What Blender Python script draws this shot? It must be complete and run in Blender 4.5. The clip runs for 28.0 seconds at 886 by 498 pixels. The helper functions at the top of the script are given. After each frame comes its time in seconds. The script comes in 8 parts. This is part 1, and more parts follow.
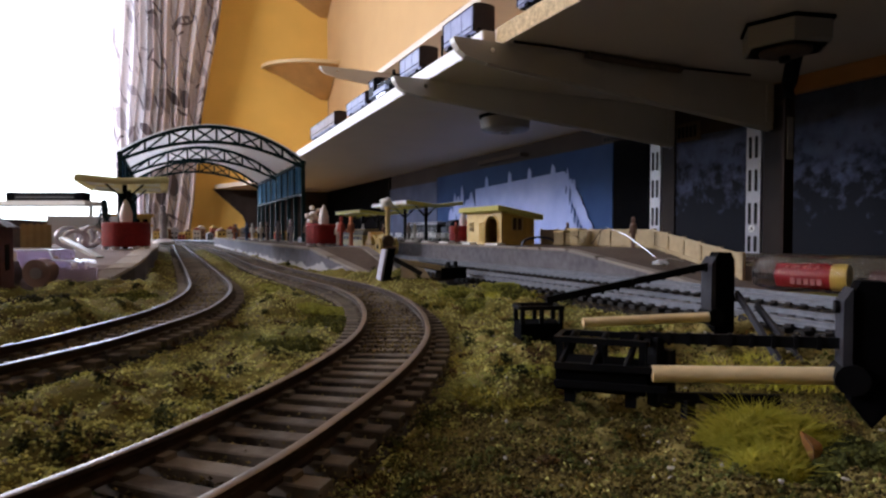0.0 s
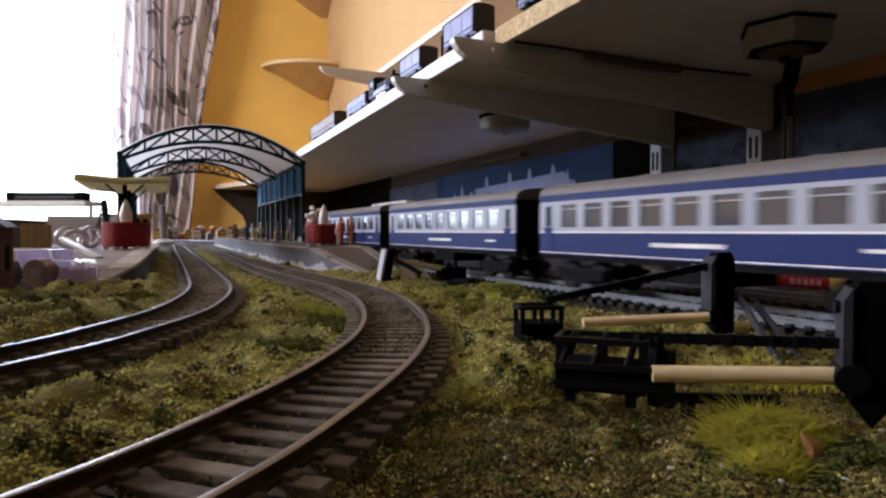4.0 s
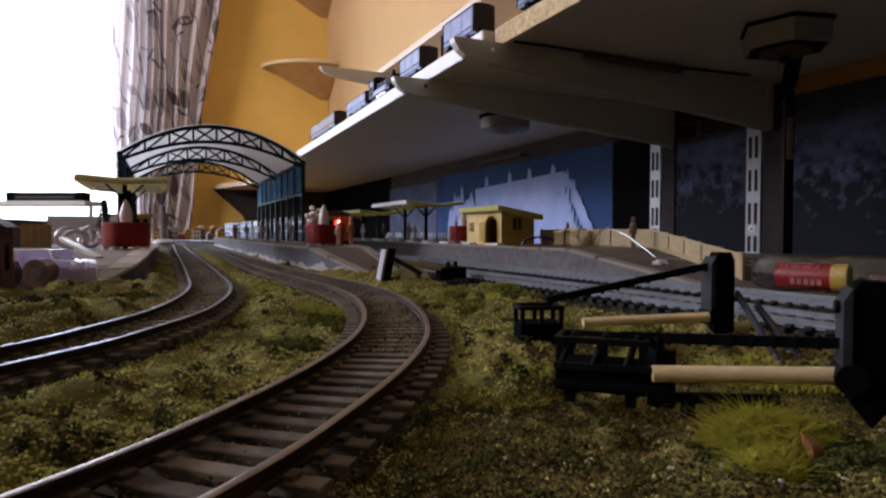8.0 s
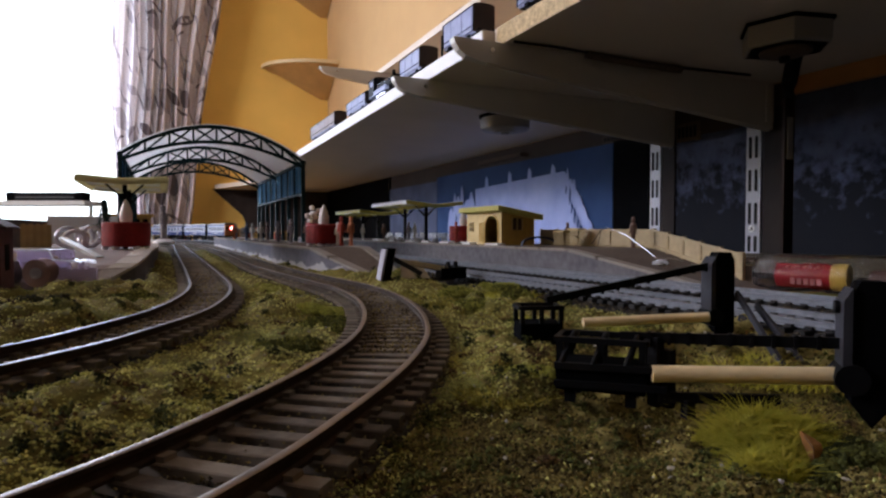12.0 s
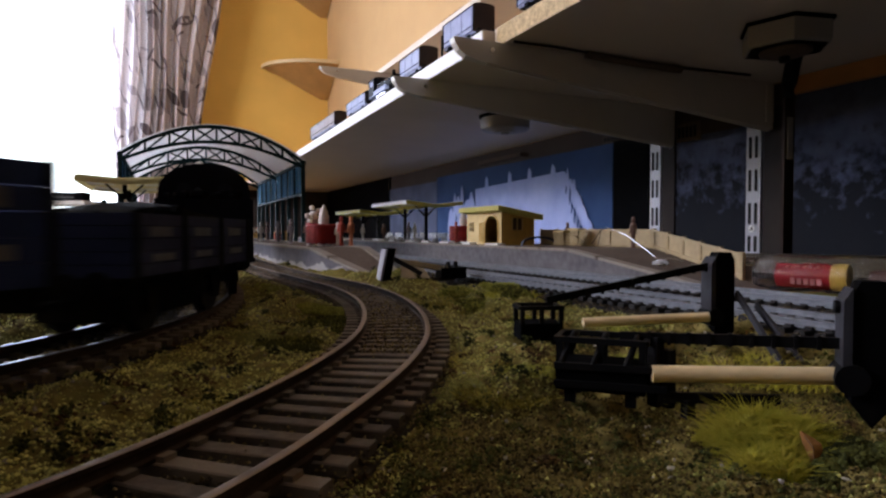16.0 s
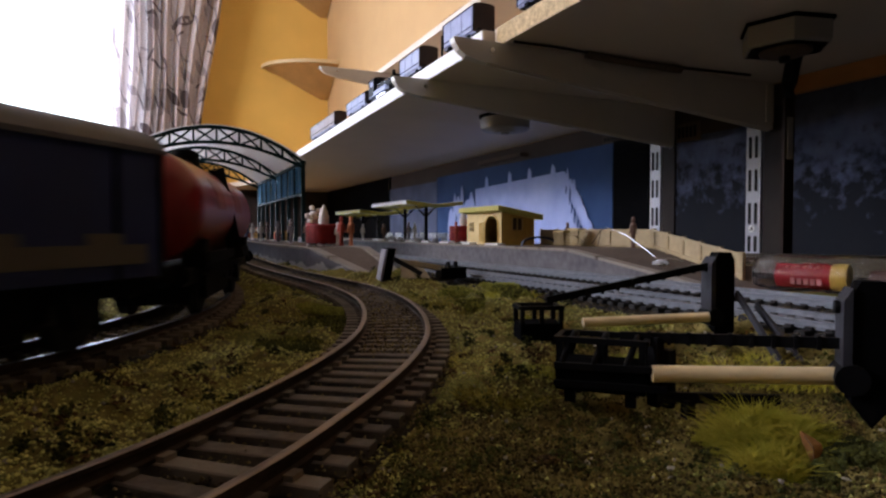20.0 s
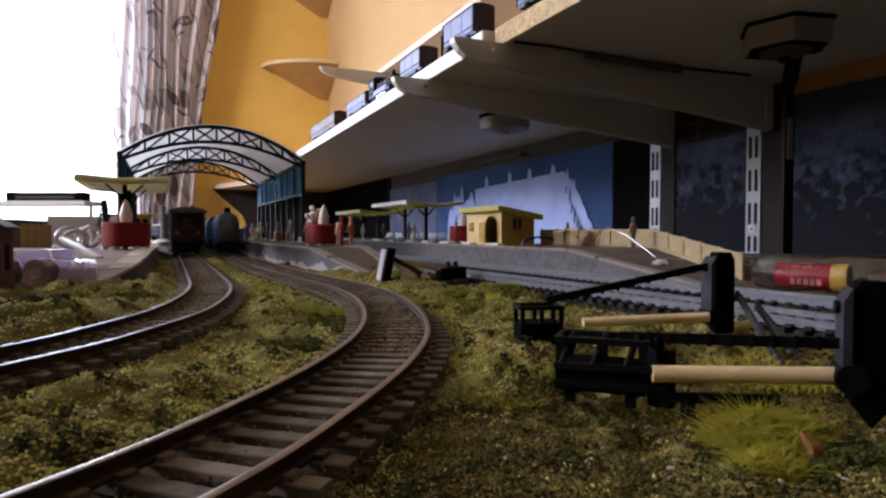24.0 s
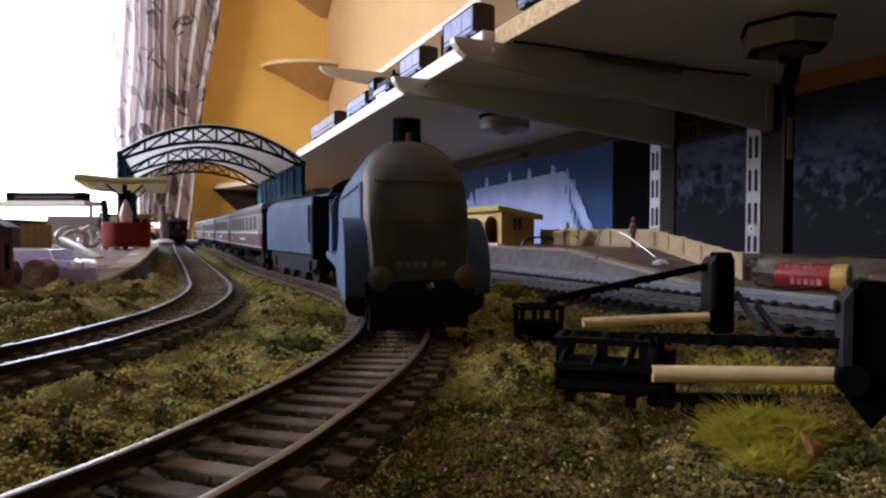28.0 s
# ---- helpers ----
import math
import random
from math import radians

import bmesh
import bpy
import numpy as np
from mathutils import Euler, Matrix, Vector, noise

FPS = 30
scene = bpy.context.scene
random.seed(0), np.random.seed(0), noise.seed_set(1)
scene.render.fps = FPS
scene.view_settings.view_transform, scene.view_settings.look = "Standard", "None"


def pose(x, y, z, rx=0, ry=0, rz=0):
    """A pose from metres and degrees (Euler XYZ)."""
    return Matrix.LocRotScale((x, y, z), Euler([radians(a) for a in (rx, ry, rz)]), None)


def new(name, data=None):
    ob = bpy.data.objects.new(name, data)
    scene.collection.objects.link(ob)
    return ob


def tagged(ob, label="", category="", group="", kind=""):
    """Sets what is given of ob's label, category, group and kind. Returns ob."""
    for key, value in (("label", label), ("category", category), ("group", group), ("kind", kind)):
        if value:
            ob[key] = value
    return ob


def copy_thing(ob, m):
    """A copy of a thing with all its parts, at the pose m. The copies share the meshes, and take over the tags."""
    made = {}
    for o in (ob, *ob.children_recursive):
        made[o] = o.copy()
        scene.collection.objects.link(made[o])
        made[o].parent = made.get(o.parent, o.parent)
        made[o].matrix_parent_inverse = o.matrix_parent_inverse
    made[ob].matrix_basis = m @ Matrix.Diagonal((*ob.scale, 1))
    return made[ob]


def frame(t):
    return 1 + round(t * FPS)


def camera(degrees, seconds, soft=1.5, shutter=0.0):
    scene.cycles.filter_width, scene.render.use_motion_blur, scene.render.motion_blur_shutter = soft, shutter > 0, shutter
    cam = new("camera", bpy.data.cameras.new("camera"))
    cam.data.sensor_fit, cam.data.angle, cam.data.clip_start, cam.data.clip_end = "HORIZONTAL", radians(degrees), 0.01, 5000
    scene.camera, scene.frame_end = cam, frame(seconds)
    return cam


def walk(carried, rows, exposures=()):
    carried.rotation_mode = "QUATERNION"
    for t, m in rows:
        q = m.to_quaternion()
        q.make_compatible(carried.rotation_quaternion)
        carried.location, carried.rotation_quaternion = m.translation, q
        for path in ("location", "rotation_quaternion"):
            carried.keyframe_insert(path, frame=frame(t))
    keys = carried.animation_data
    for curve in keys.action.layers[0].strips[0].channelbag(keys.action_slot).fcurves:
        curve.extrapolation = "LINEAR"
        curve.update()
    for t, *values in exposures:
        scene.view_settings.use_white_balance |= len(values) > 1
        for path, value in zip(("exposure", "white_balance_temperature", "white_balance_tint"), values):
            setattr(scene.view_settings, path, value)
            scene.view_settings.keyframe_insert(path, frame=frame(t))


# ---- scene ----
# A model railway in a room. x runs across the layout, y along it, z up from the scenic board.
EYE = Vector((0.0, 0.0, 0.030))
VIEW = Matrix.Translation(EYE) @ pose(0, 0, 0, 90 - 1.644, 0, -24.6)
cam = camera(72, 28.0, soft=2.4, shutter=0.5)
walk(cam, [(0.0, VIEW), (28.0, VIEW)],
     exposures=[(0.0, 0.0), (1.4, 0.05), (2.4, 0.2), (4.0, 0.2), (6.0, -0.05), (8.0, -0.24), (12.5, -0.22), (14.5, -0.08), (16.0, -0.08), (19.0, -0.06), (20.5, 0.08), (21.5, 0.18), (23.5, 0.14), (28.0, 0.16)])

# ---- daylight: bright overcast sky through the window in the far wall ----
world = bpy.data.worlds.new("world")
scene.world = world
world.use_nodes = True
wn = world.node_tree.nodes
sky = wn.new("ShaderNodeTexSky")
sky.sky_type, sky.sun_disc = "NISHITA", False
sky.sun_elevation, sky.sun_rotation = radians(38), radians(-25)
sky.air_density, sky.dust_density = 1.6, 4.0
wn["Background"].inputs["Strength"].default_value = 0.14
world.node_tree.links.new(sky.outputs["Color"], wn["Background"].inputs["Color"])


def window_light(name, m, wide, high, watts, colour):
    lamp = bpy.data.lights.new(name, "AREA")
    lamp.shape, lamp.size, lamp.size_y = "RECTANGLE", wide, high
    lamp.energy, lamp.color = watts, colour
    ob = new(name, lamp)
    ob.matrix_world = m
    return ob


window_light("window_daylight", pose(-1.05, 3.39, 0.75, -90, 0, 0), 1.9, 1.35, 64, (0.66, 0.75, 1.0))
# extra lamp in an unseen side opening, added to brighten the far wall
window_light("side_window_daylight", pose(-2.48, 1.60, 1.17, 0, -90, 0), 0.55, 1.3, 80, (0.84, 0.82, 0.95))

# ---- materials ----
def mat(name, colour, rough=0.6, metal=0.0, vary=0.25, scale=60.0, bump=0.0, bscale=None, second=None, blotch=None,
        island=0.0, spec=None, coat=0.0):
    """A painted or raw surface: two scales of noise in colour, fine relief, optional variation piece by piece."""
    m = bpy.data.materials.new(name)
    m.use_nodes = True
    nt = m.node_tree
    n, l = nt.nodes, nt.links
    b = n["Principled BSDF"]
    b.inputs["Roughness"].default_value = rough
    b.inputs["Metallic"].default_value = metal
    b.inputs["Specular IOR Level"].default_value = spec if spec is not None else 0.5 if rough < 0.7 else 0.15
    b.inputs["Coat Weight"].default_value = coat
    tc = n.new("ShaderNodeTexCoord")
    n1 = n.new("ShaderNodeTexNoise")
    n1.inputs["Scale"].default_value, n1.inputs["Detail"].default_value = scale, 6
    n2 = n.new("ShaderNodeTexNoise")
    n2.inputs["Scale"].default_value, n2.inputs["Detail"].default_value = blotch or scale * 0.13, 3
    for q in (n1, n2):
        l.new(tc.outputs["Object"], q.inputs["Vector"])
    mixf = n.new("ShaderNodeMath")
    mixf.operation = "MULTIPLY_ADD"
    l.new(n1.outputs["Fac"], mixf.inputs[0])
    mixf.inputs[1].default_value = 0.55
    half = n.new("ShaderNodeMath")
    half.operation = "MULTIPLY"
    l.new(n2.outputs["Fac"], half.inputs[0])
    half.inputs[1].default_value = 0.45
    l.new(half.outputs[0], mixf.inputs[2])
    fac = mixf.outputs[0]
    if island:
        geo = n.new("ShaderNodeNewGeometry")
        info = n.new("ShaderNodeObjectInfo")
        add = n.new("ShaderNodeMath")
        add.operation = "ADD"
        l.new(geo.outputs["Random Per Island"], add.inputs[0])
        l.new(info.outputs["Random"], add.inputs[1])
        sub = n.new("ShaderNodeMath")
        sub.operation = "MULTIPLY_ADD"
        l.new(add.outputs[0], sub.inputs[0])
        sub.inputs[1].default_value = island
        sub.inputs[2].default_value = -island
        tot = n.new("ShaderNodeMath")
        tot.operation = "ADD"
        l.new(fac, tot.inputs[0])
        l.new(sub.outputs[0], tot.inputs[1])
        fac = tot.outputs[0]
    ramp = n.new("ShaderNodeValToRGB")
    c2 = second or tuple(min(1.0, c * (1 + vary)) for c in colour)
    c1 = tuple(c * (1 - vary) for c in colour) if not second else colour
    ramp.color_ramp.elements[0].position, ramp.color_ramp.elements[1].position = 0.3, 0.7
    ramp.color_ramp.elements[0].color = (*c1, 1)
    ramp.color_ramp.elements[1].color = (*c2, 1)
    l.new(fac, ramp.inputs["Fac"])
    l.new(ramp.outputs["Color"], b.inputs["Base Color"])
    if bump:
        nb = n.new("ShaderNodeTexNoise")
        nb.inputs["Scale"].default_value, nb.inputs["Detail"].default_value = bscale or scale * 2, 4
        l.new(tc.outputs["Object"], nb.inputs["Vector"])
        bp = n.new("ShaderNodeBump")
        bp.inputs["Strength"].default_value, bp.inputs["Distance"].default_value = bump, 0.4 / (bscale or scale * 2)
        l.new(nb.outputs["Fac"], bp.inputs["Height"])
        l.new(bp.outputs["Normal"], b.inputs["Normal"])
    return m


def glow(name, colour, strength):
    m = mat(name, colour, 0.4)
    b = m.node_tree.nodes["Principled BSDF"]
    b.inputs["Emission Color"].default_value = (*colour, 1)
    b.inputs["Emission Strength"].default_value = strength
    return m


def glass(name, colour=(0.9, 0.95, 1.0), rough=0.05):
    m = mat(name, colour, rough, vary=0.02)
    b = m.node_tree.nodes["Principled BSDF"]
    b.inputs["Transmission Weight"].default_value = 1.0
    b.inputs["IOR"].default_value = 1.08
    return m



def crinkled(name, colour, rough):
    """Thin creased clear film."""
    m = glass(name, colour, rough)
    n, l = m.node_tree.nodes, m.node_tree.links
    m.node_tree.nodes["Principled BSDF"].inputs["IOR"].default_value = 1.22
    tc, nz, bp = n.new("ShaderNodeTexCoord"), n.new("ShaderNodeTexNoise"), n.new("ShaderNodeBump")
    nz.inputs["Scale"].default_value, nz.inputs["Detail"].default_value = 160, 3
    bp.inputs["Strength"].default_value, bp.inputs["Distance"].default_value = 0.8, 0.002
    l.new(tc.outputs["Object"], nz.inputs["Vector"])
    l.new(nz.outputs["Fac"], bp.inputs["Height"])
    l.new(bp.outputs["Normal"], n["Principled BSDF"].inputs["Normal"])
    return m


STEEL = mat("rail_steel", (0.21, 0.22, 0.27), 0.38, 1.0, 0.2, 400)
RUST = mat("rail_rust_side", (0.040, 0.026, 0.018), 0.75, 0.0, 0.35, 700, 0.3)
SLEEPER = mat("sleeper_plastic", (0.085, 0.068, 0.054), 0.85, 0, 0.45, 500, 0.4, 1500, second=(0.19, 0.155, 0.12), blotch=160, island=0.45, spec=0.1)
# near-black bed carries the shadow between the sleepers in its colour
BALLAST = mat("track_bed", (0.010, 0.008, 0.006), 0.95, 0, 0.5, 900, 0.7, 1500, second=(0.070, 0.055, 0.030), blotch=60, spec=0.1)
PALE_BED = mat("grey_track_bed", (0.026, 0.025, 0.029), 0.85, 0, 0.4, 500, 0.3, 900, spec=0.05)
SOIL = mat("scenic_soil", (0.055, 0.042, 0.014), 0.95, 0, 0.5, 420, 0.9, 900, second=(0.24, 0.205, 0.05), blotch=22, spec=0.1)
CRUMB = mat("scatter_crumb", (0.125, 0.124, 0.040), 0.95, 0, 0.5, 70, second=(0.66, 0.64, 0.22), blotch=30, island=0.46, spec=0.05)
MOSSY = mat("olive_crumb", (0.070, 0.066, 0.020), 0.95, 0, 0.5, 90, second=(0.34, 0.31, 0.085), blotch=40, island=0.40, spec=0.05)
EARTH = mat("bare_earth", (0.042, 0.031, 0.011), 0.95, 0, 0.5, 260, 0.9, 1100, second=(0.27, 0.215, 0.070), blotch=90, island=0.42, spec=0.08)
RUSTY_HEAD = mat("worn_rusty_rail_head", (0.17, 0.125, 0.095), 0.42, 0.7, 0.3, 300, blotch=30)
RAIL_SIDE = mat("rail_silver_side", (0.165, 0.178, 0.205), 0.5, 0.5, 0.3, 500, spec=0.2)
STRAW = mat("yellow_grass", (0.17, 0.15, 0.02), 0.9, 0, 0.4, 200, second=(0.46, 0.40, 0.08), island=0.4)
STONE = mat("white_crumb", (0.35, 0.32, 0.27), 0.9, 0, 0.3, 500, island=0.6)
BOARD = mat("baseboard", (0.10, 0.085, 0.06), 0.9, 0, 0.35, 120, 0.4, 600)
PLATFORM = mat("platform_grey", (0.38, 0.33, 0.30), 0.85, 0, 0.14, 260, 0.25, 900)
PLAT_BROWN = mat("platform_brown", (0.105, 0.080, 0.066), 0.85, 0, 0.2, 260, 0.25, 900)
PLAT_EDGE = mat("platform_edging", (0.25, 0.222, 0.20), 0.8, 0, 0.15, 300, 0.2)
PLAT_WALL = mat("platform_wall", (0.075, 0.070, 0.080), 0.85, 0, 0.4, 200, 0.3, second=(0.165, 0.16, 0.175), blotch=45)
ORANGE = mat("orange_wall_paint", (0.80, 0.51, 0.13), 0.8, 0, 0.06, 9, 0.15, 250)
PEACH = mat("peach_wall_paint", (0.54, 0.35, 0.17), 0.8, 0, 0.06, 9, 0.15, 250)
CEILING = mat("ceiling_white", (0.55, 0.52, 0.48), 0.9, 0, 0.04, 8)
CARPET = mat("carpet", (0.16, 0.10, 0.07), 0.95, 0, 0.3, 80, 0.4)
SHELF = mat("shelf_white_melamine", (0.60, 0.51, 0.42), 0.5, 0, 0.06, 14, 0.05, 300)
CHIPBOARD = mat("chipboard_edge", (0.50, 0.38, 0.22), 0.8, 0, 0.5, 420, 0.3, blotch=150)
UPRIGHT = mat("upright_enamel", (0.30, 0.30, 0.33), 0.35, 0, 0.06, 30)
BRACKET = mat("bracket_white", (0.52, 0.48, 0.42), 0.4, 0, 0.06, 30)
SLOT = mat("slot_dark", (0.01, 0.01, 0.01), 0.8)
PUCK = mat("ivory_plastic", (0.24, 0.215, 0.19), 0.45, 0, 0.05, 40)
BLACK = mat("black_plastic", (0.005, 0.005, 0.006), 0.6, 0, 0.4, 300, 0.1, spec=0.08)
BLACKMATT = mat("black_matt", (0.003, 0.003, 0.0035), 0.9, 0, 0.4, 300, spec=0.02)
WOOD = mat("pale_dowel", (0.80, 0.64, 0.38), 0.6, 0, 0.18, 260, 0.15)
RED = mat("red_cup", (0.21, 0.010, 0.010), 0.55, 0, 0.45, 700, 0.4, 1400, blotch=80, spec=0.3)
WHITE = mat("white_plastic", (0.78, 0.77, 0.74), 0.4, 0, 0.05, 60)
FLAME = mat("flame_plastic", (0.80, 0.74, 0.70), 0.35, 0, 0.05, 80)
LIME = mat("yellow_green_roof", (0.50, 0.47, 0.10), 0.6, 0, 0.12, 160)
CREAM = mat("cream_paint", (0.58, 0.44, 0.18), 0.6, 0, 0.15, 160, 0.1)
YELLOW = mat("yellow_plastic", (0.52, 0.33, 0.07), 0.5, 0, 0.15, 160)
TAN = mat("tan_fence", (0.37, 0.295, 0.18), 0.7, 0, 0.2, 200, 0.1)
GREEN = mat("dark_green_girder", (0.008, 0.026, 0.028), 0.7, 0, 0.3, 150, spec=0.08)
GLAZE = mat("blue_glazing", (0.050, 0.150, 0.250), 0.9, 0, 0.2, 60, spec=0.0)
ROOFGLASS = mat("roof_sheet", (0.62, 0.64, 0.66), 0.5, 0, 0.1, 40)
MULLION = mat("grey_mullion", (0.26, 0.36, 0.44), 0.9, 0, 0.1, 40, spec=0.0)


def see_light(m, share, colour):
    """Lets part of the light through a thin sheet."""
    n, l = m.node_tree.nodes, m.node_tree.links
    tr, sh = n.new("ShaderNodeBsdfTranslucent"), n.new("ShaderNodeMixShader")
    tr.inputs["Color"].default_value = (*colour, 1)
    sh.inputs["Fac"].default_value = share
    l.new(n["Principled BSDF"].outputs["BSDF"], sh.inputs[1])
    l.new(tr.outputs["BSDF"], sh.inputs[2])
    l.new(sh.outputs["Shader"], n["Material Output"].inputs["Surface"])


def patchy(m, colour, scale, lo, hi):
    """Lays soft-edged patches of a second colour over a surface."""
    n, l = m.node_tree.nodes, m.node_tree.links
    b = n["Principled BSDF"]
    old = b.inputs["Base Color"].links[0].from_socket
    tc, nz, r, mx = n.new("ShaderNodeTexCoord"), n.new("ShaderNodeTexNoise"), n.new("ShaderNodeValToRGB"), n.new("ShaderNodeMixRGB")
    nz.inputs["Scale"].default_value, nz.inputs["Detail"].default_value = scale, 5
    l.new(tc.outputs["Object"], nz.inputs["Vector"])
    r.color_ramp.elements[0].position, r.color_ramp.elements[1].position = lo, hi
    l.new(nz.outputs["Fac"], r.inputs["Fac"])
    mx.inputs["Color2"].default_value = (*colour, 1)
    l.new(r.outputs["Color"], mx.inputs["Fac"])
    l.new(old, mx.inputs["Color1"])
    l.new(mx.outputs["Color"], b.inputs["Base Color"])



def tide_stain(m, colour, level, ragged):
    """A pale ragged stain of spilt plaster along the foot of a wall."""
    n, l = m.node_tree.nodes, m.node_tree.links
    b = n["Principled BSDF"]
    old = b.inputs["Base Color"].links[0].from_socket
    tc, nz, sp = n.new("ShaderNodeTexCoord"), n.new("ShaderNodeTexNoise"), n.new("ShaderNodeSeparateXYZ")
    nz.inputs["Scale"].default_value, nz.inputs["Detail"].default_value = 70, 8
    l.new(tc.outputs["Object"], nz.inputs["Vector"])
    l.new(tc.outputs["Object"], sp.inputs["Vector"])
    k = n.new("ShaderNodeMath")
    k.operation = "MULTIPLY_ADD"
    l.new(nz.outputs["Fac"], k.inputs[0])
    k.inputs[1].default_value, k.inputs[2].default_value = ragged, level - ragged / 2
    d = n.new("ShaderNodeMath")
    d.operation = "SUBTRACT"
    l.new(k.outputs[0], d.inputs[0])
    l.new(sp.outputs["Z"], d.inputs[1])
    r = n.new("ShaderNodeMapRange")
    r.inputs["From Min"].default_value, r.inputs["From Max"].default_value = 0.0, 0.0015
    r.inputs["To Max"].default_value = 0.85
    l.new(d.outputs[0], r.inputs["Value"])
    mx = n.new("ShaderNodeMixRGB")
    mx.inputs["Color2"].default_value = (*colour, 1)
    l.new(r.outputs["Result"], mx.inputs["Fac"])
    l.new(old, mx.inputs["Color1"])
    l.new(mx.outputs["Color"], b.inputs["Base Color"])


STAINED_WALL = mat("island_platform_wall", (0.080, 0.078, 0.095), 0.85, 0, 0.4, 200, 0.3, second=(0.16, 0.158, 0.185), blotch=45)
tide_stain(STAINED_WALL, (0.48, 0.46, 0.47), 0.0045, 0.016)
tide_stain(PLAT_WALL, (0.30, 0.29, 0.30), -0.0005, 0.012)
for m_ in (CRUMB, SOIL):
    patchy(m_, (0.17, 0.115, 0.045), 55, 0.58, 0.80)
    patchy(m_, (0.120, 0.135, 0.034), 30, 0.52, 0.75)
see_light(LIME, 0.35, (0.85, 0.78, 0.30))
PALE_LIME = mat("pale_yellow_roof", (0.52, 0.48, 0.26), 0.6, 0, 0.12, 160)
see_light(PALE_LIME, 0.45, (0.90, 0.84, 0.58))
see_light(ROOFGLASS, 0.75, (0.86, 0.88, 0.92))
DUSTY = mat("dusty_brown", (0.10, 0.07, 0.05), 0.8, 0, 0.3, 200)
BRICKRED = mat("brick_red", (0.075, 0.026, 0.032), 0.8, 0, 0.3, 260, 0.2)
SILVER = mat("silver_metal", (0.62, 0.62, 0.64), 0.22, 1.0, 0.15, 100)


# ---- mesh helpers; models are drawn in millimetres ----
def part(name, bm, material, parent=None, label="", unit=0.001, smooth=False, bevel=0.0):
    """Links a bmesh as one mesh object, under its thing when a parent is given."""
    if bevel:
        bmesh.ops.bevel(bm, geom=[e for e in bm.edges if len(e.link_faces) == 2 and e.calc_face_angle(0) > 0.6],
                        offset=bevel, segments=2, affect="EDGES", clamp_overlap=True)
    if unit != 1:
        bmesh.ops.scale(bm, vec=(unit, unit, unit), verts=bm.verts)
    bmesh.ops.recalc_face_normals(bm, faces=bm.faces)
    me = bpy.data.meshes.new(name)
    bm.to_mesh(me)
    bm.free()
    if smooth:
        me.polygons.foreach_set("use_smooth", [True] * len(me.polygons))
        me.set_sharp_from_angle(angle=radians(35))
    for mm in (material if isinstance(material, (list, tuple)) else [material]):
        me.materials.append(mm)
    ob = new(name, me)
    if parent:
        ob.parent = parent
    if label:
        ob["label"] = label
    return ob


def thing(name, label, category, m=None, group="", kind=""):
    ob = tagged(new(name), label, category, group, kind)
    ob.empty_display_size = 0.01
    if m is not None:
        ob.matrix_world = m
    return ob


def box(x0, x1, y0, y1, z0, z1, bm=None):
    bm = bm or bmesh.new()
    v = [bm.verts.new((x, y, z)) for z in (z0, z1) for y in (y0, y1) for x in (x0, x1)]
    for f in ((0, 2, 3, 1), (4, 5, 7, 6), (0, 1, 5, 4), (2, 6, 7, 3), (0, 4, 6, 2), (1, 3, 7, 5)):
        bm.faces.new([v[i] for i in f])
    return bm


def prism(pts, a, b, axis="y", bm=None):
    """A polygon extruded from a to b. Points are (x, z) for axis y, (y, z) for axis x, (x, y) for axis z."""
    bm = bm or bmesh.new()
    place = {"y": lambda p, q: (p[0], q, p[1]), "x": lambda p, q: (q, p[0], p[1]), "z": lambda p, q: (p[0], p[1], q)}[axis]
    lo = [bm.verts.new(place(p, a)) for p in pts]
    hi = [bm.verts.new(place(p, b)) for p in pts]
    bm.faces.new(lo)
    bm.faces.new(hi[::-1])
    for i in range(len(pts)):
        j = (i + 1) % len(pts)
        bm.faces.new((lo[i], hi[i], hi[j], lo[j]))
    return bm


def rod(p, q, r, seg=10, bm=None, r2=None):
    """A round bar from p to q."""
    bm = bm or bmesh.new()
    p, q = Vector(p), Vector(q)
    rot = (q - p).to_track_quat("Z", "Y").to_matrix()
    rings = []
    for c, rr in ((p, r), (q, r if r2 is None else r2)):
        rings.append([bm.verts.new(c + rot @ Vector((math.cos(2 * math.pi * i / seg) * rr, math.sin(2 * math.pi * i / seg) * rr, 0)))
                      for i in range(seg)])
    for i in range(seg):
        j = (i + 1) % seg
        bm.faces.new((rings[0][i], rings[0][j], rings[1][j], rings[1][i]))
    bm.faces.new(rings[0][::-1])
    bm.faces.new(rings[1])
    return bm


def turned(profile, seg=24, bm=None, at=(0, 0, 0)):
    """A body of revolution about z; profile of (radius, z) from bottom to top."""
    bm = bm or bmesh.new()
    rings = []
    for r, z in profile:
        if r < 1e-6:
            rings.append([bm.verts.new((at[0], at[1], at[2] + z))])
        else:
            rings.append([bm.verts.new((at[0] + r * math.cos(2 * math.pi * i / seg), at[1] + r * math.sin(2 * math.pi * i / seg), at[2] + z))
                          for i in range(seg)])
    for a, b in zip(rings, rings[1:]):
        for i in range(seg):
            j = (i + 1) % seg
            if len(a) == 1 and len(b) == 1:
                continue
            if len(a) == 1:
                bm.faces.new((a[0], b[i], b[j]))
            elif len(b) == 1:
                bm.faces.new((a[i], a[j], b[0]))
            else:
                bm.faces.new((a[i], a[j], b[j], b[i]))
    for ring, up in ((rings[0], False), (rings[-1], True)):
        if len(ring) > 2:
            bm.faces.new(ring if up else ring[::-1])
    return bm


